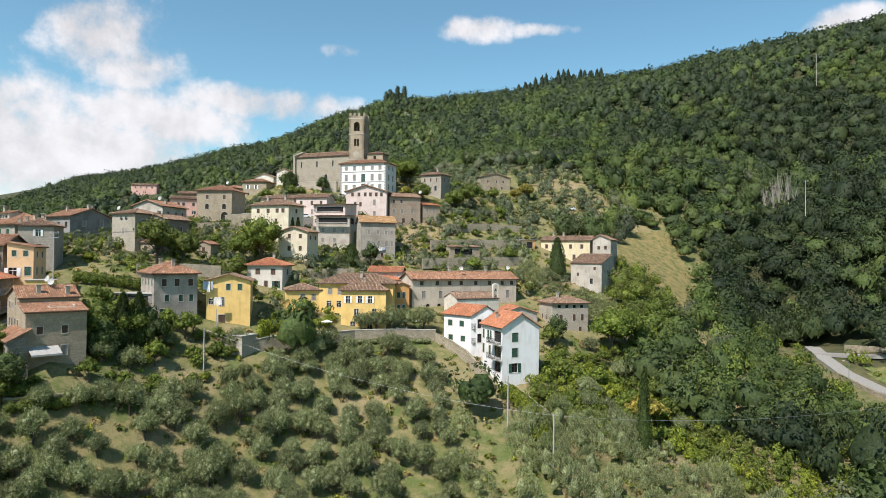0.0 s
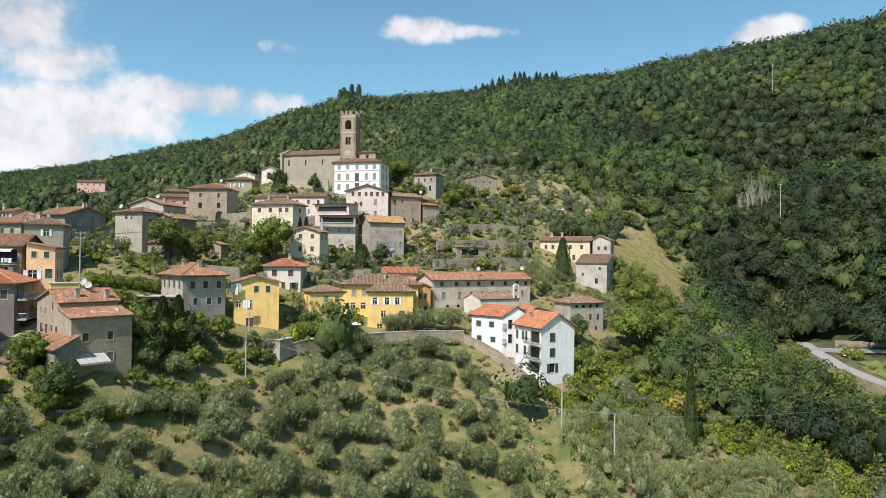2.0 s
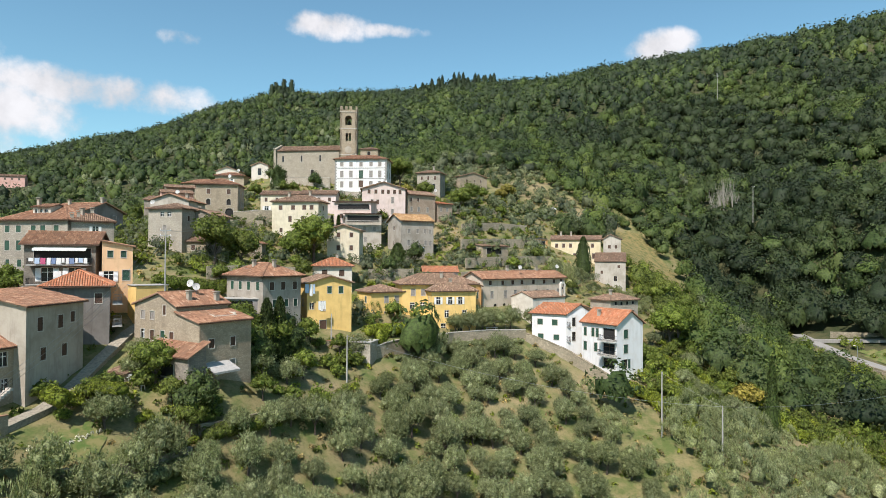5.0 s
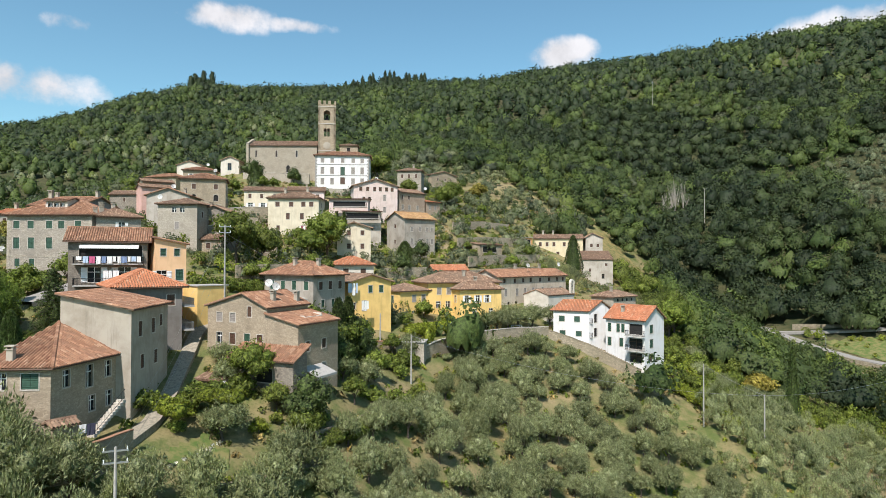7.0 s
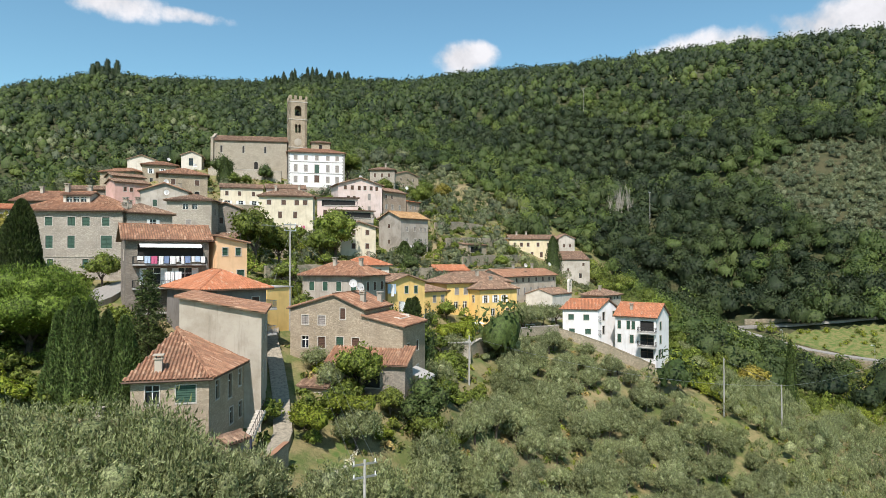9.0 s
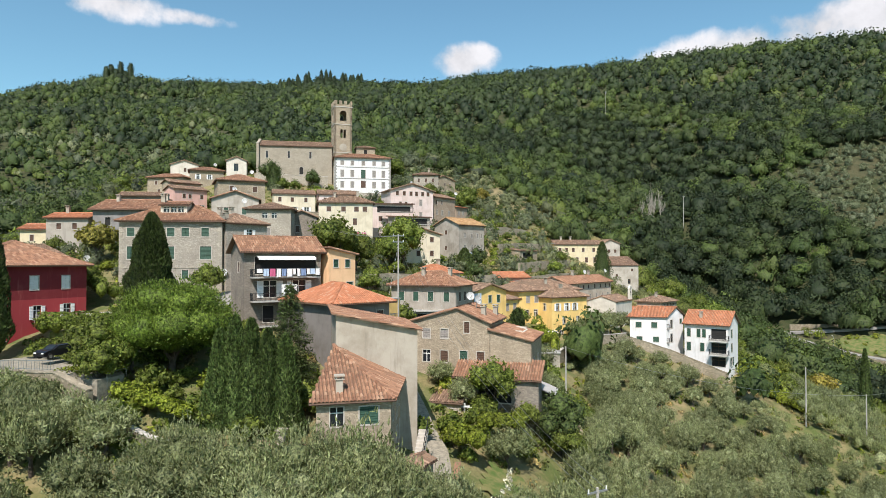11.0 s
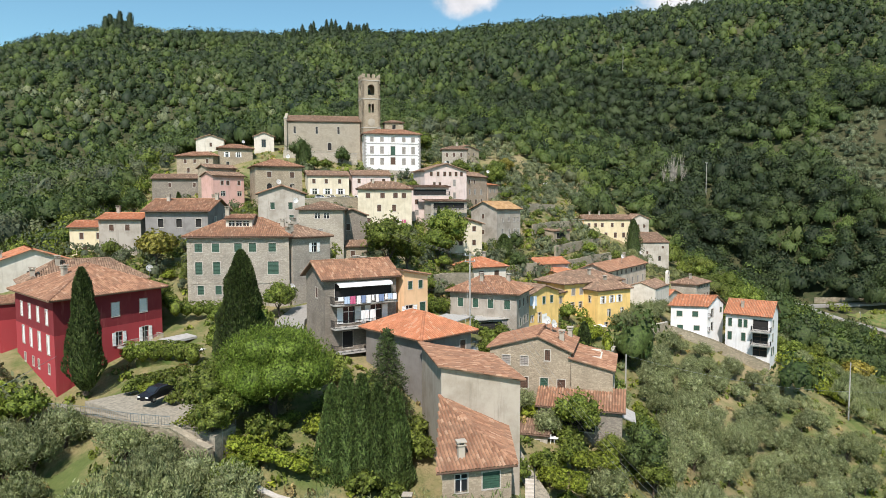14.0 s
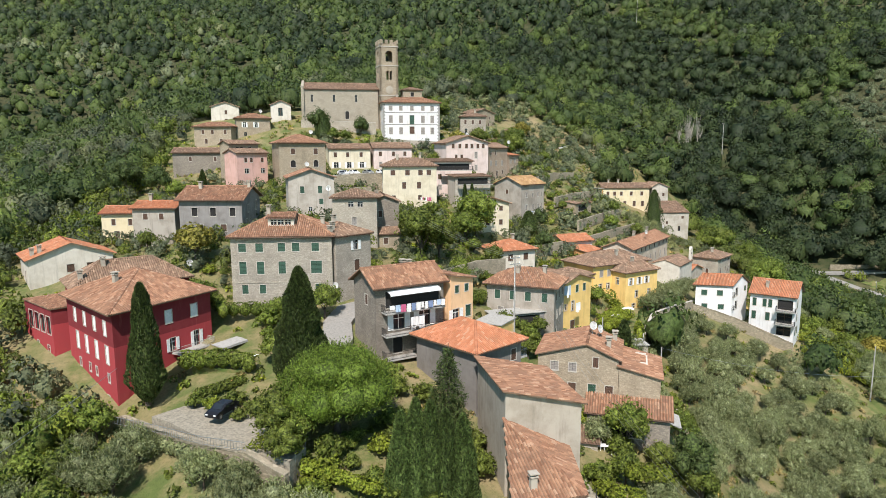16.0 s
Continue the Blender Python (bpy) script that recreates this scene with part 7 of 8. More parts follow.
# ---- balconies, awnings and washing ----
def rail(bm, a, b, h=1.0, gap=0.16):
    a, b = Vector(a), Vector(b)
    tube(bm, a + Vector((0, 0, h)), b + Vector((0, 0, h)), 0.035, 0.035, 5)
    tube(bm, a + Vector((0, 0, 0.1)), b + Vector((0, 0, 0.1)), 0.025, 0.025, 5)
    n = max(1, int((b - a).length / gap))
    for k in range(n + 1):
        p = a.lerp(b, k / n)
        tube(bm, p, p + Vector((0, 0, h)), 0.018, 0.018, 4)


def balcony(at, angle, w, d, mat=IRON, label="balcony slab with a thin iron railing"):
    """Balcony whose wall edge starts at the given corner, running along angle, standing out to the right of it."""
    t = thing("balcony", pose(*at, 0, 0, angle), label, "balcony")
    part("slab", boxes((0, w, -d, 0.15, -0.2, 0), bevel=0.02), CONCRETE, t)
    bm = bmesh.new()
    rail(bm, (0.05, -d + 0.06, 0), (w - 0.05, -d + 0.06, 0))
    rail(bm, (0.05, -d + 0.06, 0), (0.05, 0, 0))
    rail(bm, (w - 0.05, -d + 0.06, 0), (w - 0.05, 0, 0))
    part("railing", bm, mat, t)
    return t


def awning(at, angle, w, d, drop, mat=CLOTH):
    t = thing("awning", pose(*at, 0, 0, angle), "pale cloth awning on a light frame", "awning")
    bm = bmesh.new()
    prev = None
    for k in range(13):
        x = w * k / 12
        dip = 0.04 * math.sin(k * 2.0)
        ring = [bm.verts.new(c) for c in ((x, 0, 0.02), (x, -d * 0.5, -drop * 0.5 + 0.02 - dip), (x, -d, -drop + 0.02), (x, -d - 0.02, -drop - 0.28), (x, -d + 0.02, -drop - 0.02), (x, -d * 0.5, -drop * 0.5 - 0.02 - dip), (x, 0, -0.02))]
        if prev:
            for q in range(7):
                bm.faces.new((prev[q], prev[(q + 1) % 7], ring[(q + 1) % 7], ring[q]))
        prev = ring
    part("cloth", bm, mat, t)
    bm = bmesh.new()
    for x in (0.05, w - 0.05):
        tube(bm, (x, 0, -0.08), (x, -d, -drop - 0.08), 0.03, 0.03, 5)
    part("arm", bm, STEEL, t)
    return t


def washing(at, angle, w, colours, tall=(0.5, 1.1)):
    t = thing("washing_line", pose(*at, 0, 0, angle), "coloured washing hung out to dry on a line", "laundry")
    rr = random.Random(int(w * 10))
    bm = bmesh.new()
    tube(bm, (0, 0, 0), (w, 0, 0), 0.015, 0.015, 4)
    part("line", bm, STEEL, t)
    x = 0.1
    while x < w - 0.4:
        ww, hh = rr.uniform(0.35, 0.8), rr.uniform(*tall)
        bm = bmesh.new()
        n = 5
        prev = None
        for k in range(n + 1):
            px, off = x + ww * k / n, 0.05 * math.sin(k * 2.1 + x)
            ring = [bm.verts.new((px, 0.02, 0.02)), bm.verts.new((px, off - 0.02, -hh)), bm.verts.new((px, off - 0.05, -hh)), bm.verts.new((px, -0.03, 0.02))]
            if prev:
                for q in range(4):
                    bm.faces.new((prev[q], prev[(q + 1) % 4], ring[(q + 1) % 4], ring[q]))
            prev = ring
        part("cloth", bm, colours[rr.randrange(len(colours))], t)
        x += ww + rr.uniform(0.03, 0.2)
    return t


def col(name, c):
    return paint(name, c, 0.9, 0.0, 0.15)


CLOTHS = [col("cloth_rose", (0.55, 0.12, 0.22)), col("cloth_blue", (0.20, 0.27, 0.42)), CLOTH, CLOTH, col("cloth_dark", (0.06, 0.06, 0.09)), col("cloth_sky", (0.45, 0.55, 0.68))]
for z in (47.95, 44.8, 41.5):
    balcony((-96.0, 125.05, z), 1, 9.2, 1.5, IRON, "long balcony slab with an iron railing")
washing((-95.6, 123.4, 49.0), 1, 8.6, CLOTHS)
awning((-95.2, 125.0, 50.75), 1, 7.8, 1.2, 0.3)
washing((-92.2, 124.0, 46.9), 1, 2.4, [CLOTH], (1.2, 1.8))
balcony((10.6, 136.4, 32.1), -67.5, 4.2, 1.3, IRON)
balcony((10.6, 136.4, 28.9), -67.5, 4.2, 1.3, IRON)
balcony((6.3, 145.7, 33.9), 47, 3.2, 1.2, IRON)
balcony((6.3, 145.7, 30.6), 47, 3.2, 1.2, IRON)
balcony((-80.7, 114.2, 42.2), 104, 7.0, 1.2, STEEL, "long balcony with a steel railing")
balcony((-80.7, 114.2, 38.9), 104, 7.0, 1.2, STEEL, "long balcony with a steel railing")
balcony((-120.4, 140.4, 42.0), 31, 6.0, 1.6, CONCRETE, "stone balcony of the red villa")
balcony((-41, 205.6, 64.0), -19, 9.5, 1.4, IRON, "dark covered balcony with a railing")
balcony((-39.6, 198.3, 60.2), -8, 10.2, 1.2, IRON, "dark rail of a glazed veranda")
awning((-62.6, 139.8, 41.2), -15, 5.4, 2.4, 0.7)
awning((-66.6, 102.8, 34.6), 45, 4.4, 2.6, 1.0, GREYCLOTH)
awning((-115.6, 138.6, 42.9), 31, 4.6, 2.2, 0.2, GREYCLOTH)
washing((-52.2, 139.0, 44.0), 14, 2.2, [CLOTHS[5], CLOTH], (1.6, 2.6))
washing((-49.6, 138.6, 40.6), 14, 1.6, [CLOTH], (1.4, 2.0))
washing((-21.4, 190.0, 52.6), 16, 4.0, [CLOTH, CLOTHS[5]], (0.7, 1.3))
washing((-92.6, 88.4, 32.6), 20, 4.6, [CLOTH, CLOTH, CLOTHS[4]], (0.8, 1.4))
washing((-53, 194.6, 57.4), -22, 3.2, [CLOTHS[0], CLOTH], (0.6, 1.0))


def dish(x, y, z, turn, r=0.55):
    t = thing("satellite_dish", pose(x, y, z, 0, 0, turn), "white satellite dish on a short mast", "satellite dish")
    bm = bmesh.new()
    tube(bm, (0, 0, -1.0), (0, 0, 0.3), 0.03, 0.03, 6)
    part("mast", bm, STEEL, t)
    bm = bmesh.new()
    rings = []
    for k in range(5):
        q = r * k / 4
        rings.append([bm.verts.new((q * math.cos(a), -0.12 - 0.28 * (q / r) ** 2 * r + q * math.sin(a) * 0.35, 0.45 + q * math.sin(a))) for a in np.linspace(0, 6.283, 15)[:-1]])
    for a, b in zip(rings, rings[1:]):
        for k in range(14):
            bm.faces.new((a[k], a[(k + 1) % 14], b[(k + 1) % 14], b[k]))
    bmesh.ops.solidify(bm, geom=bm.faces[:], thickness=0.03)
    part("reflector", bm, WHITEP, t)
    bm = bmesh.new()
    tube(bm, (0, -0.1, 0.1), (0, -0.75, 0.45), 0.02, 0.02, 5)
    tube(bm, (0, -0.7, 0.42), (0, -0.85, 0.5), 0.06, 0.06, 8)
    part("feed_arm", bm, STEEL, t)


for x, y, z, a in ((-69.6, 112.8, 44.9, -20), (-68.8, 112.4, 44.4, 10), (-114.1, 164.2, 50.0, 0), (-73.8, 218, 74.0, -15), (-8, 218.6, 71.6, -10), (-95.6, 143.4, 47.8, -30), (5, 172, 46.6, 0), (18, 177.6, 46.8, 10),
                   (-75, 265, 82.0, 0), (-86.5, 170.4, 61.6, -20), (-127, 160, 51.6, 10), (-84.4, 190, 66.0, 0), (-25.5, 216, 73.8, 0)):
    dish(x, y, z, a)


# ---- poles and wires ----
def pole(x, y, z0, z1, arms=1, label="concrete electricity pole with a crossarm"):
    t = thing("utility_pole", (x, y, z0), label, "pole")
    bm = bmesh.new()
    tube(bm, (0, 0, -0.5), (0, 0, z1 - z0), 0.17, 0.10, 8)
    part("shaft", bm, CONCRETE, t)
    for k in range(arms):
        z = z1 - z0 - 0.35 - 0.9 * k
        part("crossarm", boxes((-0.9, 0.9, -0.06, 0.06, z, z + 0.12)), STEEL, t)
        for u in (-0.8, 0.0, 0.8):
            bm = bmesh.new()
            tube(bm, (u, 0, z + 0.12), (u, 0, z + 0.36), 0.05, 0.04, 6)
            part("insulator", bm, WHITEP, t)
    return t


def wire(a, b, sag, r=0.02):
    a, b = Vector(a), Vector(b)
    n = 14
    bm = bmesh.new()
    prev = None
    for k in range(n + 1):
        p = a.lerp(b, k / n) - Vector((0, 0, sag * 4 * (k / n) * (1 - k / n))) - a
        ring = [bm.verts.new(p + Vector((0, r * math.cos(q), r * math.sin(q)))) for q in (0, 1.57, 3.14, 4.71)]
        if prev:
            for q in range(4):
                bm.faces.new((prev[q], prev[(q + 1) % 4], ring[(q + 1) % 4], ring[q]))
        prev = ring
    me = bpy.data.meshes.new("cable")
    bm.to_mesh(me)
    me.materials.append(STEEL)
    ob = new("cable", me)
    ob.location = a
    return tagged(ob, "thin grey overhead cable strung between poles", "cable")


pole(-85.1, 72.3, 24.0, 34.7, 2)
pole(-45.2, 121.6, 25.4, 35.9, 0, "thin steel pole at the grove's edge")
pole(-47.2, 133.8, 33, 38.6, 0, "thin steel pole by the terrace")
pole(12.0, 115.1, 15.5, 28.7, 0, "thin concrete pole beside the grove")
pole(18.9, 107.2, 12.0, 23.9, 0, "short concrete pole among the olives")
pole(-75.2, 123.4, 37.0, 54.0, 2)
pole(-107, 60, 12, 24, 1)
wire((-45.2, 121.6, 35.7), (18.9, 107.2, 23.7), 2.2)
wire((18.9, 107.2, 23.7), (104, 120, 27), 3.0)
wire((12, 115.1, 28.4), (18.9, 107.2, 23.7), 0.2)
for u in (-0.8, 0.0, 0.8):
    wire((-85.1 + u, 72.3, 34.5), (-75.2 + u, 123.4, 53.7), 3.0)
    wire((-75.2 + u, 123.4, 53.7), (-71 + u, 170, 58), 1.0)
wire((-75.2, 123.4, 52.8), (-60, 141, 46.2), 0.6)
wire((-75.2, 123.4, 52.8), (-81, 116, 42), 0.6)
wire((-127.4, 135.4, 42.6), (-152, 112, 36), 0.5, 0.03)
pole(229.5, 393.2, 150, 178, 3, "tall steel mast above the woods")
pole(143, 252, 66, 82, 1)


def street_lamp(x, y, z, turn):
    t = thing("street_lamp", pose(x, y, z, 0, 0, turn), "grey steel street lamp beside the road", "street lamp")
    bm = bmesh.new()
    tube(bm, (0, 0, -0.3), (0, 0, 6.2), 0.09, 0.06, 8)
    tube(bm, (0, 0, 6.2), (1.6, 0, 6.5), 0.05, 0.04, 6)
    part("post", bm, STEEL, t)
    part("lamp_head", boxes((1.4, 2.2, -0.14, 0.14, 6.45, 6.6), bevel=0.04), WHITEP, t)


street_lamp(100.6, 158, g(100.6, 158), 200)
street_lamp(109.2, 134, g(109.2, 134), 180)


# ---- parked cars ----
def car(x, y, z, turn, mat, label):
    t = thing("car", pose(x, y, z, 0, 0, turn), label, "car")
    prof = [(-2.0, 0.35), (-2.05, 0.75), (-1.6, 0.92), (-0.9, 1.0), (-0.35, 1.42), (0.9, 1.46), (1.65, 1.05), (2.0, 0.95), (2.05, 0.4)]
    bm = bmesh.new()
    rows = []
    for w, tight in ((-0.82, 0.9), (-0.6, 1.0), (0.6, 1.0), (0.82, 0.9)):
        rows.append([bm.verts.new((px, w, pz if pz < 1.0 else 1.0 + (pz - 1.0) * tight)) for px, pz in prof])
    for a, b in zip(rows, rows[1:]):
        for k in range(len(prof) - 1):
            bm.faces.new((a[k], a[k + 1], b[k + 1], b[k]))
        bm.faces.new((a[0], b[0], b[-1], a[-1]))
    bm.faces.new(rows[0])
    bm.faces.new(rows[-1][::-1])
    bmesh.ops.recalc_face_normals(bm, faces=bm.faces[:])
    part("body", bm, mat, t)
    for s in (-1, 1):
        part("side_window", boxes((-0.45, 1.05, s * 0.825 - 0.01, s * 0.825 + 0.01, 1.0, 1.32)), GLASS, t)
    bm = boxes((-0.92, -0.36, -0.58, 0.58, 1.0, 1.03))
    for v in bm.verts:
        v.co.z += (v.co.x + 0.92) * 0.74
        v.co.x -= 0.02
    part("windscreen", bm, GLASS, t)
    for px in (-1.3, 1.3):
        for s in (-1, 1):
            bm = bmesh.new()
            tube(bm, (px, s * 0.66, 0.33), (px, s * 0.86, 0.33), 0.33, 0.33, 14)
            wheel = part("wheel", bm, DARK, t)
            bm = bmesh.new()
            tube(bm, (px, s * 0.80, 0.33), (px, s * 0.875, 0.33), 0.19, 0.19, 10)
            part("rim", bm, STEEL, wheel)
    for s in (-0.55, 0.55):
        part("headlight", boxes((-2.07, -2.0, s - 0.18, s + 0.18, 0.62, 0.76), bevel=0.02), WHITEP, t)
    return t


CARWHITE = paint("car_white", (0.78, 0.78, 0.77), 0.25, 0.0, 0.05)
CARBLACK = paint("car_black", (0.02, 0.02, 0.024), 0.2, 0.2, 0.1)
CARGREY = paint("car_grey", (0.32, 0.33, 0.34), 0.3, 0.4, 0.1)
car(-117.6, 121.6, 39.5, 40, CARBLACK, "black hatchback parked on the gravel yard")
for x, y, a, m, lb in ((-63.5, 221.5, 100, CARWHITE, "white car parked on the square"), (-60.4, 221.0, 98, CARWHITE, "white car parked on the square"), (-56.2, 220.6, 96, CARGREY, "grey car parked on the square"),
                       (-53, 218.4, 92, CARWHITE, "white car parked on the square"), (-47, 216.2, 20, CARWHITE, "white car parked on the square"), (-66, 216, 70, CARGREY, "grey car parked on the square")):
    car(x, y, 62.6, a, m, lb)
car(-56.2, 133.2, g(-56.2, 133.2) + 0.3, 10, CARWHITE, "white car parked beside a hedge")
car(52, 262, g(52, 262) + 0.2, 15, CARWHITE, "white van parked on the hillside track")


# ---- garden furniture ----
def parasol(x, y, z, r=1.4):
    t = thing("parasol", (x, y, z), "white garden parasol on a thin pole", "parasol")
    bm = bmesh.new()
    tube(bm, (0, 0, 0), (0, 0, 2.5), 0.03, 0.03, 6)
    part("pole", bm, STEEL, t)
    bm = bmesh.new()
    tube(bm, (0, 0, 2.15), (0, 0, 2.6), r, 0.05, 8)
    part("canopy", bm, CLOTH, t)


def garden_table(x, y, z, turn):
    t = thing("garden_table", pose(x, y, z, 0, 0, turn), "long white garden table", "table")
    part("tabletop", boxes((-1.4, 1.4, -0.45, 0.45, 0.72, 0.77), bevel=0.015), WHITEP, t)
    for u in (-1.2, 1.2):
        for v in (-0.35, 0.35):
            part("leg", boxes((u - 0.04, u + 0.04, v - 0.04, v + 0.04, 0, 0.72)), WHITEP, t)


for x, y in ((-26.5, 147.2), (-8.5, 151.6), (-5.8, 151.9), (-33, 143.8)):
    parasol(x, y, 32.6)
garden_table(-111.6, 133.8, 41.05, 35)
garden_table(-75.4, 103.6, g(-75.4, 103.6) + 0.1, -40)
garden_table(-9.5, 151.0, 32.6, 10)

# outside stair of the old house
stair = thing("outside_stair", pose(-90.0, 91.6, 31.2, 0, 0, 52), "worn stone outside stair with a thin handrail", "stair")
for k in range(12):
    part("step", boxes((k * 0.34, k * 0.34 + 0.36, -1.5, -0.55, k * 0.24 - 0.3, k * 0.24 + 0.02)), TRIM, stair)
bm = bmesh.new()
rail(bm, (0, -1.45, 0.1), (4.0, -1.45, 2.9), 0.9, 0.5)
part("handrail", bm, IRON, stair)
house("stone_porch", "little stone porch with a slate roof", (-91.6, 85.4), (-89.4, 86.8), 2.4, 33.4, 28.6, "gx", 0.4, STONE_WARM, TILE_OLD, (("E", (0.9,), 1.2, 0.9, 2.0, "v"),), 0.25, category="porch")
wall_run("yard_wall", "stone yard wall with brick coping", [(-91.6, 85, 31.8), (-88.4, 85.6, 31.6), (-85.4, 90, 31.6)], 3.4, 0.4, STONE_WARM, TILE_MID)

# chapel bell gable
bell = thing("bell_gable", pose(13.6, 163.6, 39.2, 0, 0, 24), "white bell gable with an arched opening", "bell gable")
part("pier", boxes((-0.9, -0.5, -0.3, 0.3, 0, 3.4), bevel=0.03), WHITE_OLD, bell)
part("pier", boxes((0.5, 0.9, -0.3, 0.3, 0, 3.4), bevel=0.03), WHITE_OLD, bell)
bm = bmesh.new()
for k in range(8):
    a0, a1 = math.pi * k / 8, math.pi * (k + 1) / 8
    q = [bm.verts.new((r * math.cos(a), y, 3.3 + r * math.sin(a))) for a in (a0, a1) for r in (0.5, 0.95) for y in (-0.3, 0.3)]
    for f in ((0, 1, 3, 2), (4, 6, 7, 5), (0, 4, 5, 1), (2, 3, 7, 6), (0, 2, 6, 4), (1, 5, 7, 3)):
        bm.faces.new([q[i] for i in f])
bmesh.ops.remove_doubles(bm, verts=bm.verts[:], dist=0.002)
bmesh.ops.recalc_face_normals(bm, faces=bm.faces[:])
part("arch", bm, WHITE_OLD, bell)
bm = bmesh.new()
tube(bm, (0, 0, 2.3), (0, 0, 2.9), 0.32, 0.16, 10)
part("bell", bm, IRON, bell)

# rail along the yard wall
fence = thing("yard_fence", (-128.5, 130.5, 37.4), "thin metal railing on top of the yard wall", "fence")
pts = [(-128.5, 130.5, 37.4), (-124.6, 122, 38.7), (-121, 114.6, 39.5), (-117.6, 110.6, 39.7)]
for a, b in zip(pts, pts[1:]):
    bm = bmesh.new()
    rail(bm, Vector(a) - Vector(pts[0]), Vector(b) - Vector(pts[0]), 0.9, 0.35)
    part("railing", bm, STEEL, fence)


# ---- hedges and climbing plants ----
def hedge(name, label, pts, w, h, leaf, density=64):
    ps, ns = [], []
    o = Vector((pts[0][0], pts[0][1], g(*pts[0][:2]) if len(pts[0]) < 3 else pts[0][2]))
    lots = []
    for p, q in zip(pts, pts[1:]):
        L = math.hypot(q[0] - p[0], q[1] - p[1])
        n = int(density * L * (w + 2 * h) / 3)
        ux, uy = (q[0] - p[0]) / L, (q[1] - p[1]) / L
        s, a = RNG.uniform(0, L, n), RNG.uniform(-1.75, 1.75, n)
        ca, sa = np.sin(a), np.cos(a)
        wob = np.array([1 + 0.28 * noise.noise(Vector((t * 0.8 + p[0], b * 1.2, 4.0))) for t, b in zip(s, a)])
        off, up = ca * w / 2 * wob, np.maximum(-0.2, sa) * h * 0.5 * wob + h * 0.5
        bx, by = p[0] + ux * s, p[1] + uy * s
        z = land(bx, by) if len(p) < 3 else p[2] + (q[2] - p[2]) * s / L
        ps.append(np.c_[bx - uy * off - o.x, by + ux * off - o.y, z + up - o.z])
        ns.append(np.c_[-uy * ca, ux * ca, sa])
        m = max(2, int(L / 1.5))
        for k in range(m):
            f = (k + 0.5) / m
            cv, cf = ico(1)
            zc = g(p[0] + ux * L * f, p[1] + uy * L * f) if len(p) < 3 else p[2] + (q[2] - p[2]) * f
            lots.append((cv * np.array((1.1, w * 0.4, h * 0.46)) @ np.array(((ux, uy, 0), (-uy, ux, 0), (0, 0, 1))) + np.array((p[0] + ux * L * f - o.x, p[1] + uy * L * f - o.y, zc - o.z + h * 0.5)), cf))
    lots.append(sprays(np.concatenate(ps), np.concatenate(ns), 0.15, 0.7))
    me = tri_mesh(name, *join(lots))
    me.materials.append(leaf)
    ob = new(name, me)
    ob.location = o
    return tagged(ob, label, "hedge")


hedge("hedge", "clipped dark green hedge along a terrace", [(-80.4, 139), (-74, 141), (-67.4, 143)], 1.8, 2.8, L_BROAD)
hedge("hedge", "green garden hedge beside the villa drive", [(-119.6, 127.4, 39.4), (-113.2, 129.2, 39.6)], 1.4, 1.5, L_BROAD)
hedge("hedge", "tall green hedge under the villa balcony", [(-120, 136, 40.6), (-114.4, 133, 40.8), (-111.8, 129.6, 40.6)], 2.0, 2.8, L_BROAD)
hedge("hedge", "bright green bushes along the terrace wall", [(-40, 140, 33), (-34, 142.4, 33), (-29, 144.6, 33)], 2.8, 2.6, L_BRIGHT)
hedge("hedge", "bright leafy hedge below the yellow villa", [(-38, 144, 33), (-30, 148, 33), (-26, 150, 33)], 2.4, 2.2, L_BRIGHT)
hedge("creeper_bank", "bank of creepers spilling below the white house", [(12.4, 130.6), (16.5, 126), (18.2, 120), (18.6, 113)], 4.4, 2.6, L_BRIGHT)
hedge("creeper_bank", "tangle of green climbers under the white houses", [(20, 130), (28, 126), (36, 124)], 4.5, 3.0, L_BROAD)
hedge("hedge", "vine pergola full of bright leaves", [(-78.6, 97.2, 32.2), (-74.4, 94.6, 32.0)], 3.2, 1.8, L_BRIGHT)
hedge("hedge", "bright leafy bush beside the lane", [(-83, 95.6, 31.4), (-80.6, 92.4, 31.2)], 2.6, 2.4, L_BRIGHT)
hedge("hedge", "bright green bamboo clump by the garden wall", [(-38.2, 133, 31.6), (-36.6, 134.8, 32)], 2.0, 4.4, L_BRIGHT)
hedge("hedge", "hedge of yellow-green leaves above the lower wall", [(-112.6, 108.4, 37), (-106.4, 103.2, 35)], 1.8, 1.6, L_BRIGHT)
for x, y, s in ((-12, 150.6, 1.2), (-8.4, 151.8, 1.1), (-4.6, 152.6, 1.15), (-18.6, 148.6, 0.9), (-15.2, 149.2, 1.0), (2.4, 155.6, 1.0)):
    plant("olive", x, y, s, 32.5)

hedge("creeper_bank", "creepers hanging over the yard wall", [(-127.0, 130.6, 35.2), (-123.6, 121.6, 36), (-120.4, 114.2, 36.6), (-116.8, 109.8, 36.6)], 1.6, 2.2, L_OLIVE, 26)
hedge("creeper_bank", "ivy and weeds growing over the lower wall", [(-113.8, 105.2, 33.2), (-109.6, 100.8, 31.4), (-104.2, 97, 30.2)], 1.4, 2.6, L_BROAD, 30)
hedge("creeper_bank", "brambles in front of the terrace wall", [(-65.4, 95.6), (-59.4, 100.4), (-53.4, 107.4), (-47, 114.6)], 2.2, 2.2, L_BROAD, 34)
hedge("creeper_bank", "brambles along the garden wall", [(-79.6, 82.6), (-72.6, 85), (-66, 91.6)], 2.0, 2.4, L_OLIVE, 34)
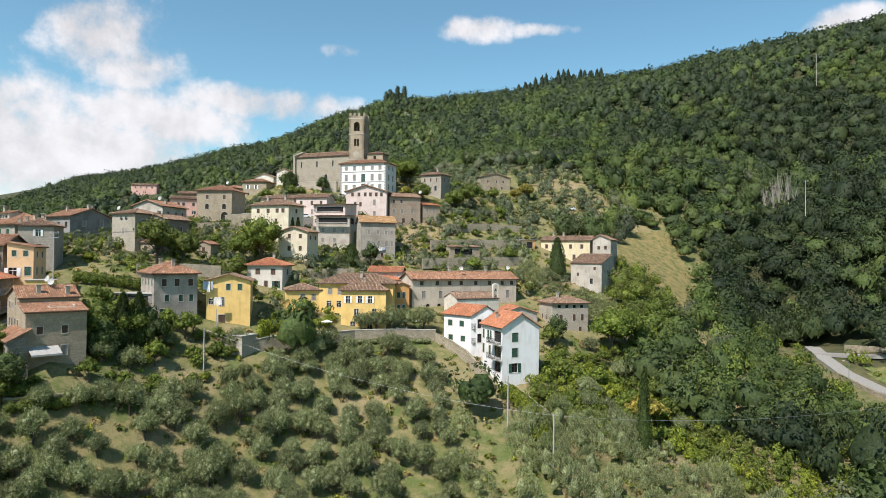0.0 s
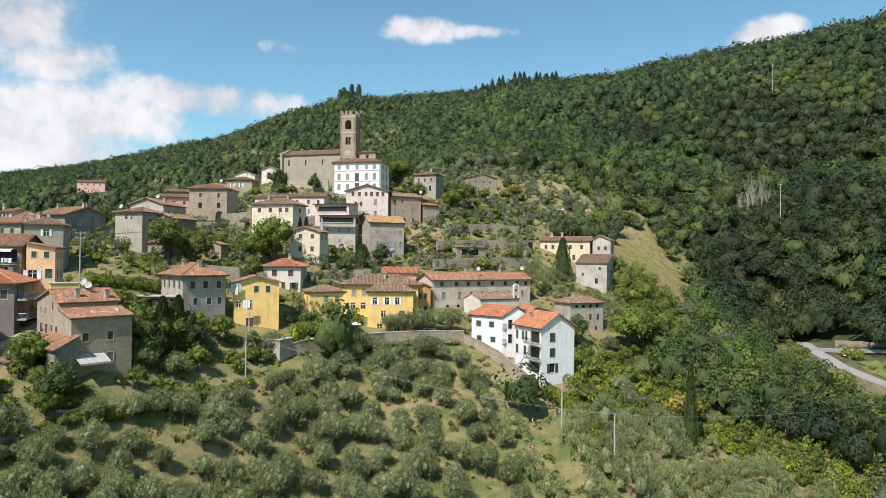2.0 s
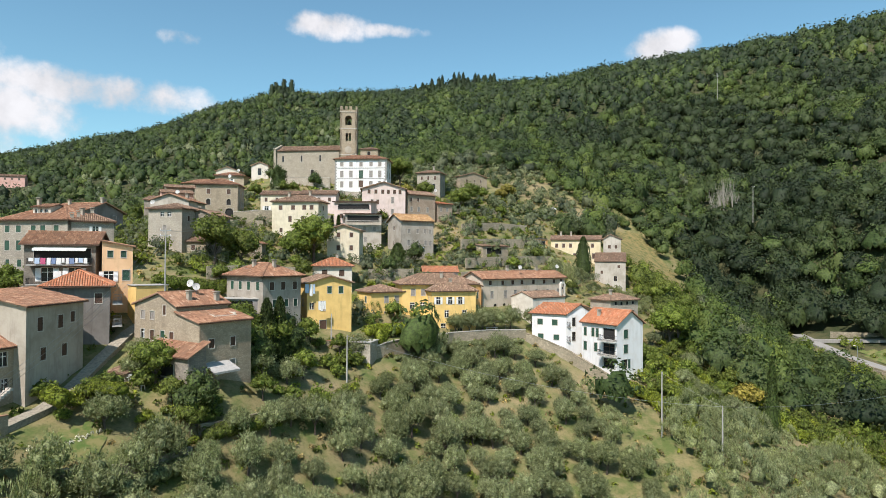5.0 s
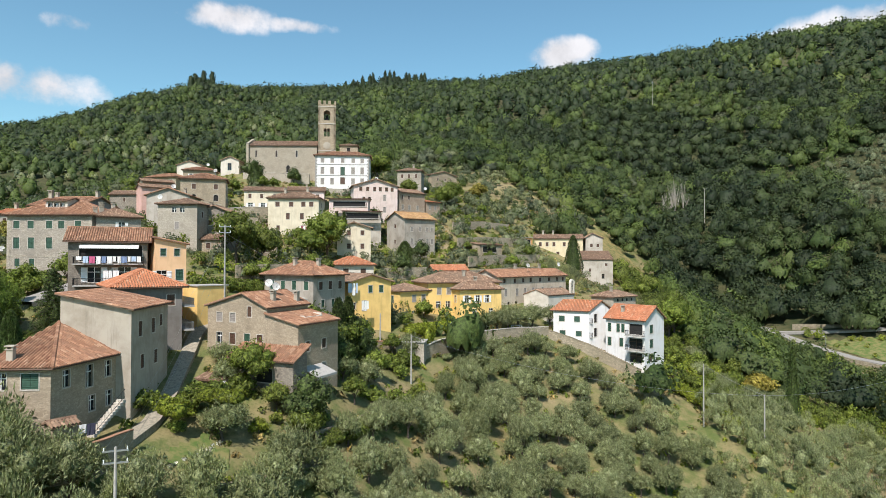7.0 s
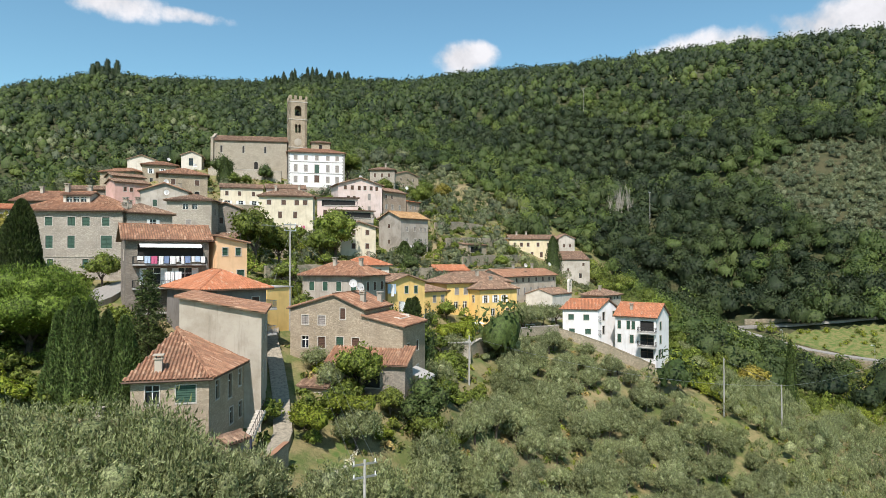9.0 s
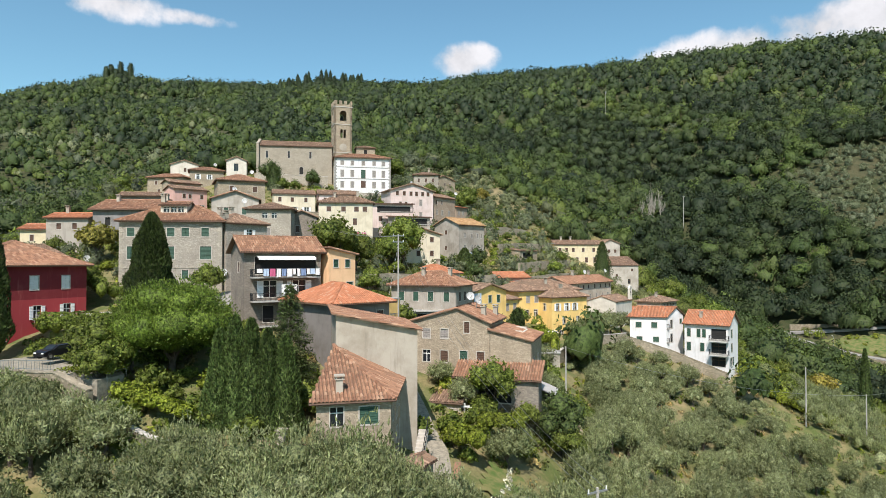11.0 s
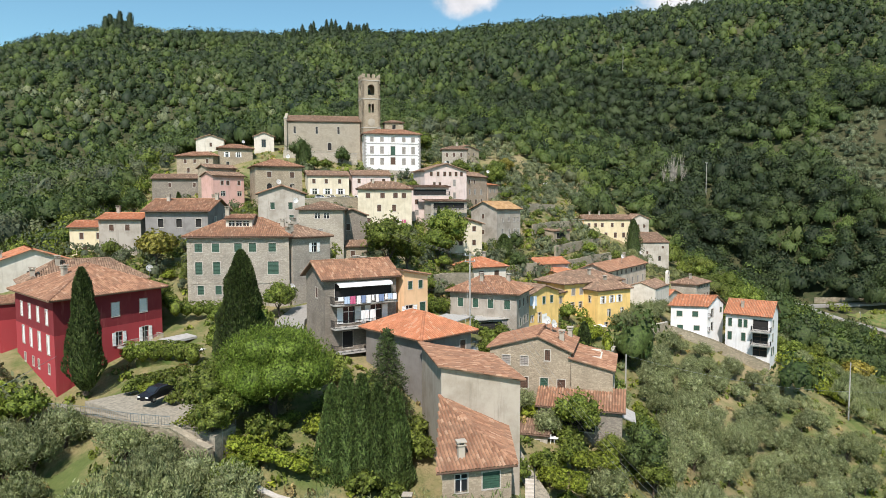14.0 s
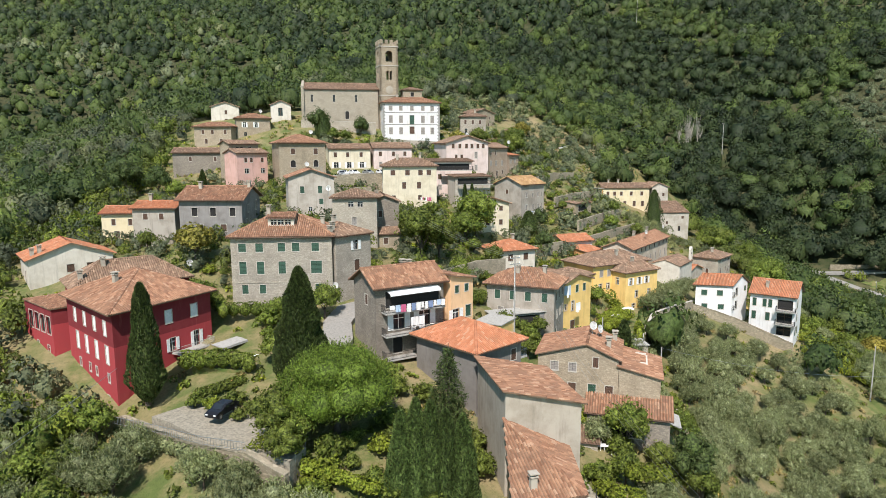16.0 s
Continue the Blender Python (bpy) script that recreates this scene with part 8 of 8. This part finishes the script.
hedge("creeper_bank", "weeds at the foot of the long garden wall", [(-35, 132.6), (-27, 138.8), (-19.4, 144.6), (-9.6, 147.2), (-2.6, 148.6)], 1.6, 1.2, L_OLIVE, 34)
hedge("creeper_bank", "dark ivy on the palazzo garden wall", [(-111.6, 146.4, 44.4), (-105.6, 143.4, 44.4), (-101, 141.4, 44.2)], 1.8, 2.4, L_BROAD, 34)
hedge("hedge", "garden hedge beside the palazzo", [(-115, 157, 46.4), (-113, 150.6, 45.4), (-112.4, 144.6, 44.4)], 2.2, 2.8, L_BROAD, 34)


# ---- stonework of the villa and church ----
def stonework(name, label, a, b, z0, z1, bands, mat):
    """Corner stones and string courses on a front that runs from a to b."""
    a, b = Vector(a), Vector(b)
    L = (b - a).length
    t = thing(name, pose(a.x, a.y, z0, 0, 0, math.degrees(math.atan2(b.y - a.y, b.x - a.x))), label, "stonework")
    n = int((z1 - z0) / 0.55)
    for k in range(n):
        w = 0.75 if k % 2 else 0.5
        part("corner_stone", boxes((-0.04, w, -0.05, 0.12, k * 0.55, k * 0.55 + 0.52)), mat, t)
        part("corner_stone", boxes((L - w, L + 0.04, -0.05, 0.12, k * 0.55, k * 0.55 + 0.52)), mat, t)
    for z in bands:
        part("string_course", boxes((0.76, L - 0.76, -0.07, 0.1, z - z0, z - z0 + 0.18)), mat, t)
    return t


QUOIN = paint("grey_quoin", (0.33, 0.31, 0.28), 0.85)
stonework("stone_quoins", "grey corner stones and bands of the white villa", (-39.85, 245.16), (-21.68, 239.23), 71.5, 84.9, (81.9, 78.0), QUOIN)
stonework("stone_quoins", "worn corner stones of the stone palazzo", (-110.0, 149.88), (-96.08, 143.20), 44, 55.9, (48.9,), STONE_PALE)
# raised gable front of the church
bm = bmesh.new()
outline = [(0, 0), (13.3, 0), (13.3, 13.2), (6.65, 15.9), (0, 13.2)]
f0 = bm.faces.new([bm.verts.new((0, y, z)) for y, z in outline])
ext = bmesh.ops.extrude_face_region(bm, geom=[f0])
bmesh.ops.translate(bm, verts=[v for v in ext["geom"] if isinstance(v, bmesh.types.BMVert)], vec=(0.9, 0, 0))
bmesh.ops.recalc_face_normals(bm, faces=bm.faces[:])
front = thing("gable_wall", pose(-62.0, 262.0, 77.5, 0, 0, -21.3), "raised stone gable front of the church", "wall")
part("gable_wall", bm, STONE_CHURCH, front)
part("coping", boxes((-0.1, 1.0, -0.15, 0.3, 13.2, 13.4)), TRIM, front)
house("church_apse_house", "small house with a tiled roof behind the tower", (-30.6, 249.4), (-23.6, 247.2), 6, 90.0, 78, "hip", 1.0, STONE_WARM, TILE_OLD, (("S", (3.2,), 1.5, 1.2, 1.4, "v"),), 0.4)


def pergola(x, y, z, turn, w, d, h):
    t = thing("vine_pergola", pose(x, y, z, 0, 0, turn), "grey metal pergola covered with bright vine leaves", "pergola")
    for u in (0.05, w / 2, w - 0.05):
        for v in (0.05, d - 0.05):
            bm = bmesh.new()
            tube(bm, (u, v, -1.0), (u, v, h), 0.04, 0.04, 6)
            part("post", bm, STEEL, t)
    for k in range(7):
        u = w * k / 6
        bm = bmesh.new()
        tube(bm, (u, -0.2, h), (u, d + 0.2, h), 0.03, 0.03, 5)
        part("rafter", bm, STEEL, t)
    n = 900
    q = np.c_[RNG.uniform(-0.3, w + 0.3, n), RNG.uniform(-0.3, d + 0.3, n), h + 0.15 + RNG.normal(0, 0.14, n)]
    me = tri_mesh("vine", *sprays(q, np.tile((0, 0, 1.0), (n, 1)), 0.15, 0.6))
    me.materials.append(L_BRIGHT)
    part("vine", me, None, t, "bright green vine leaves")


pergola(-117.1, 111.6, 37.0, -38, 5.0, 3.0, 2.4)


def garden_chair(x, y, z, turn):
    t = thing("garden_chair", pose(x, y, z, 0, 0, turn), "white plastic garden chair on the terrace", "chair", "white garden chairs")
    part("seat", boxes((-0.25, 0.25, -0.25, 0.25, 0.40, 0.45), bevel=0.02), WHITEP, t)
    part("backrest", boxes((-0.25, 0.25, 0.2, 0.26, 0.45, 0.9), bevel=0.02), WHITEP, t)
    for u in (-0.22, 0.22):
        for v in (-0.22, 0.22):
            part("leg", boxes((u - 0.025, u + 0.025, v - 0.025, v + 0.025, -0.2, 0.40)), WHITEP, t)


for k in range(3):
    garden_chair(-75.80 + k * 0.9, 103.80 - k * 0.75, g(-75.80 + k * 0.9, 103.80 - k * 0.75) + 0.25, 40 + 35 * k)
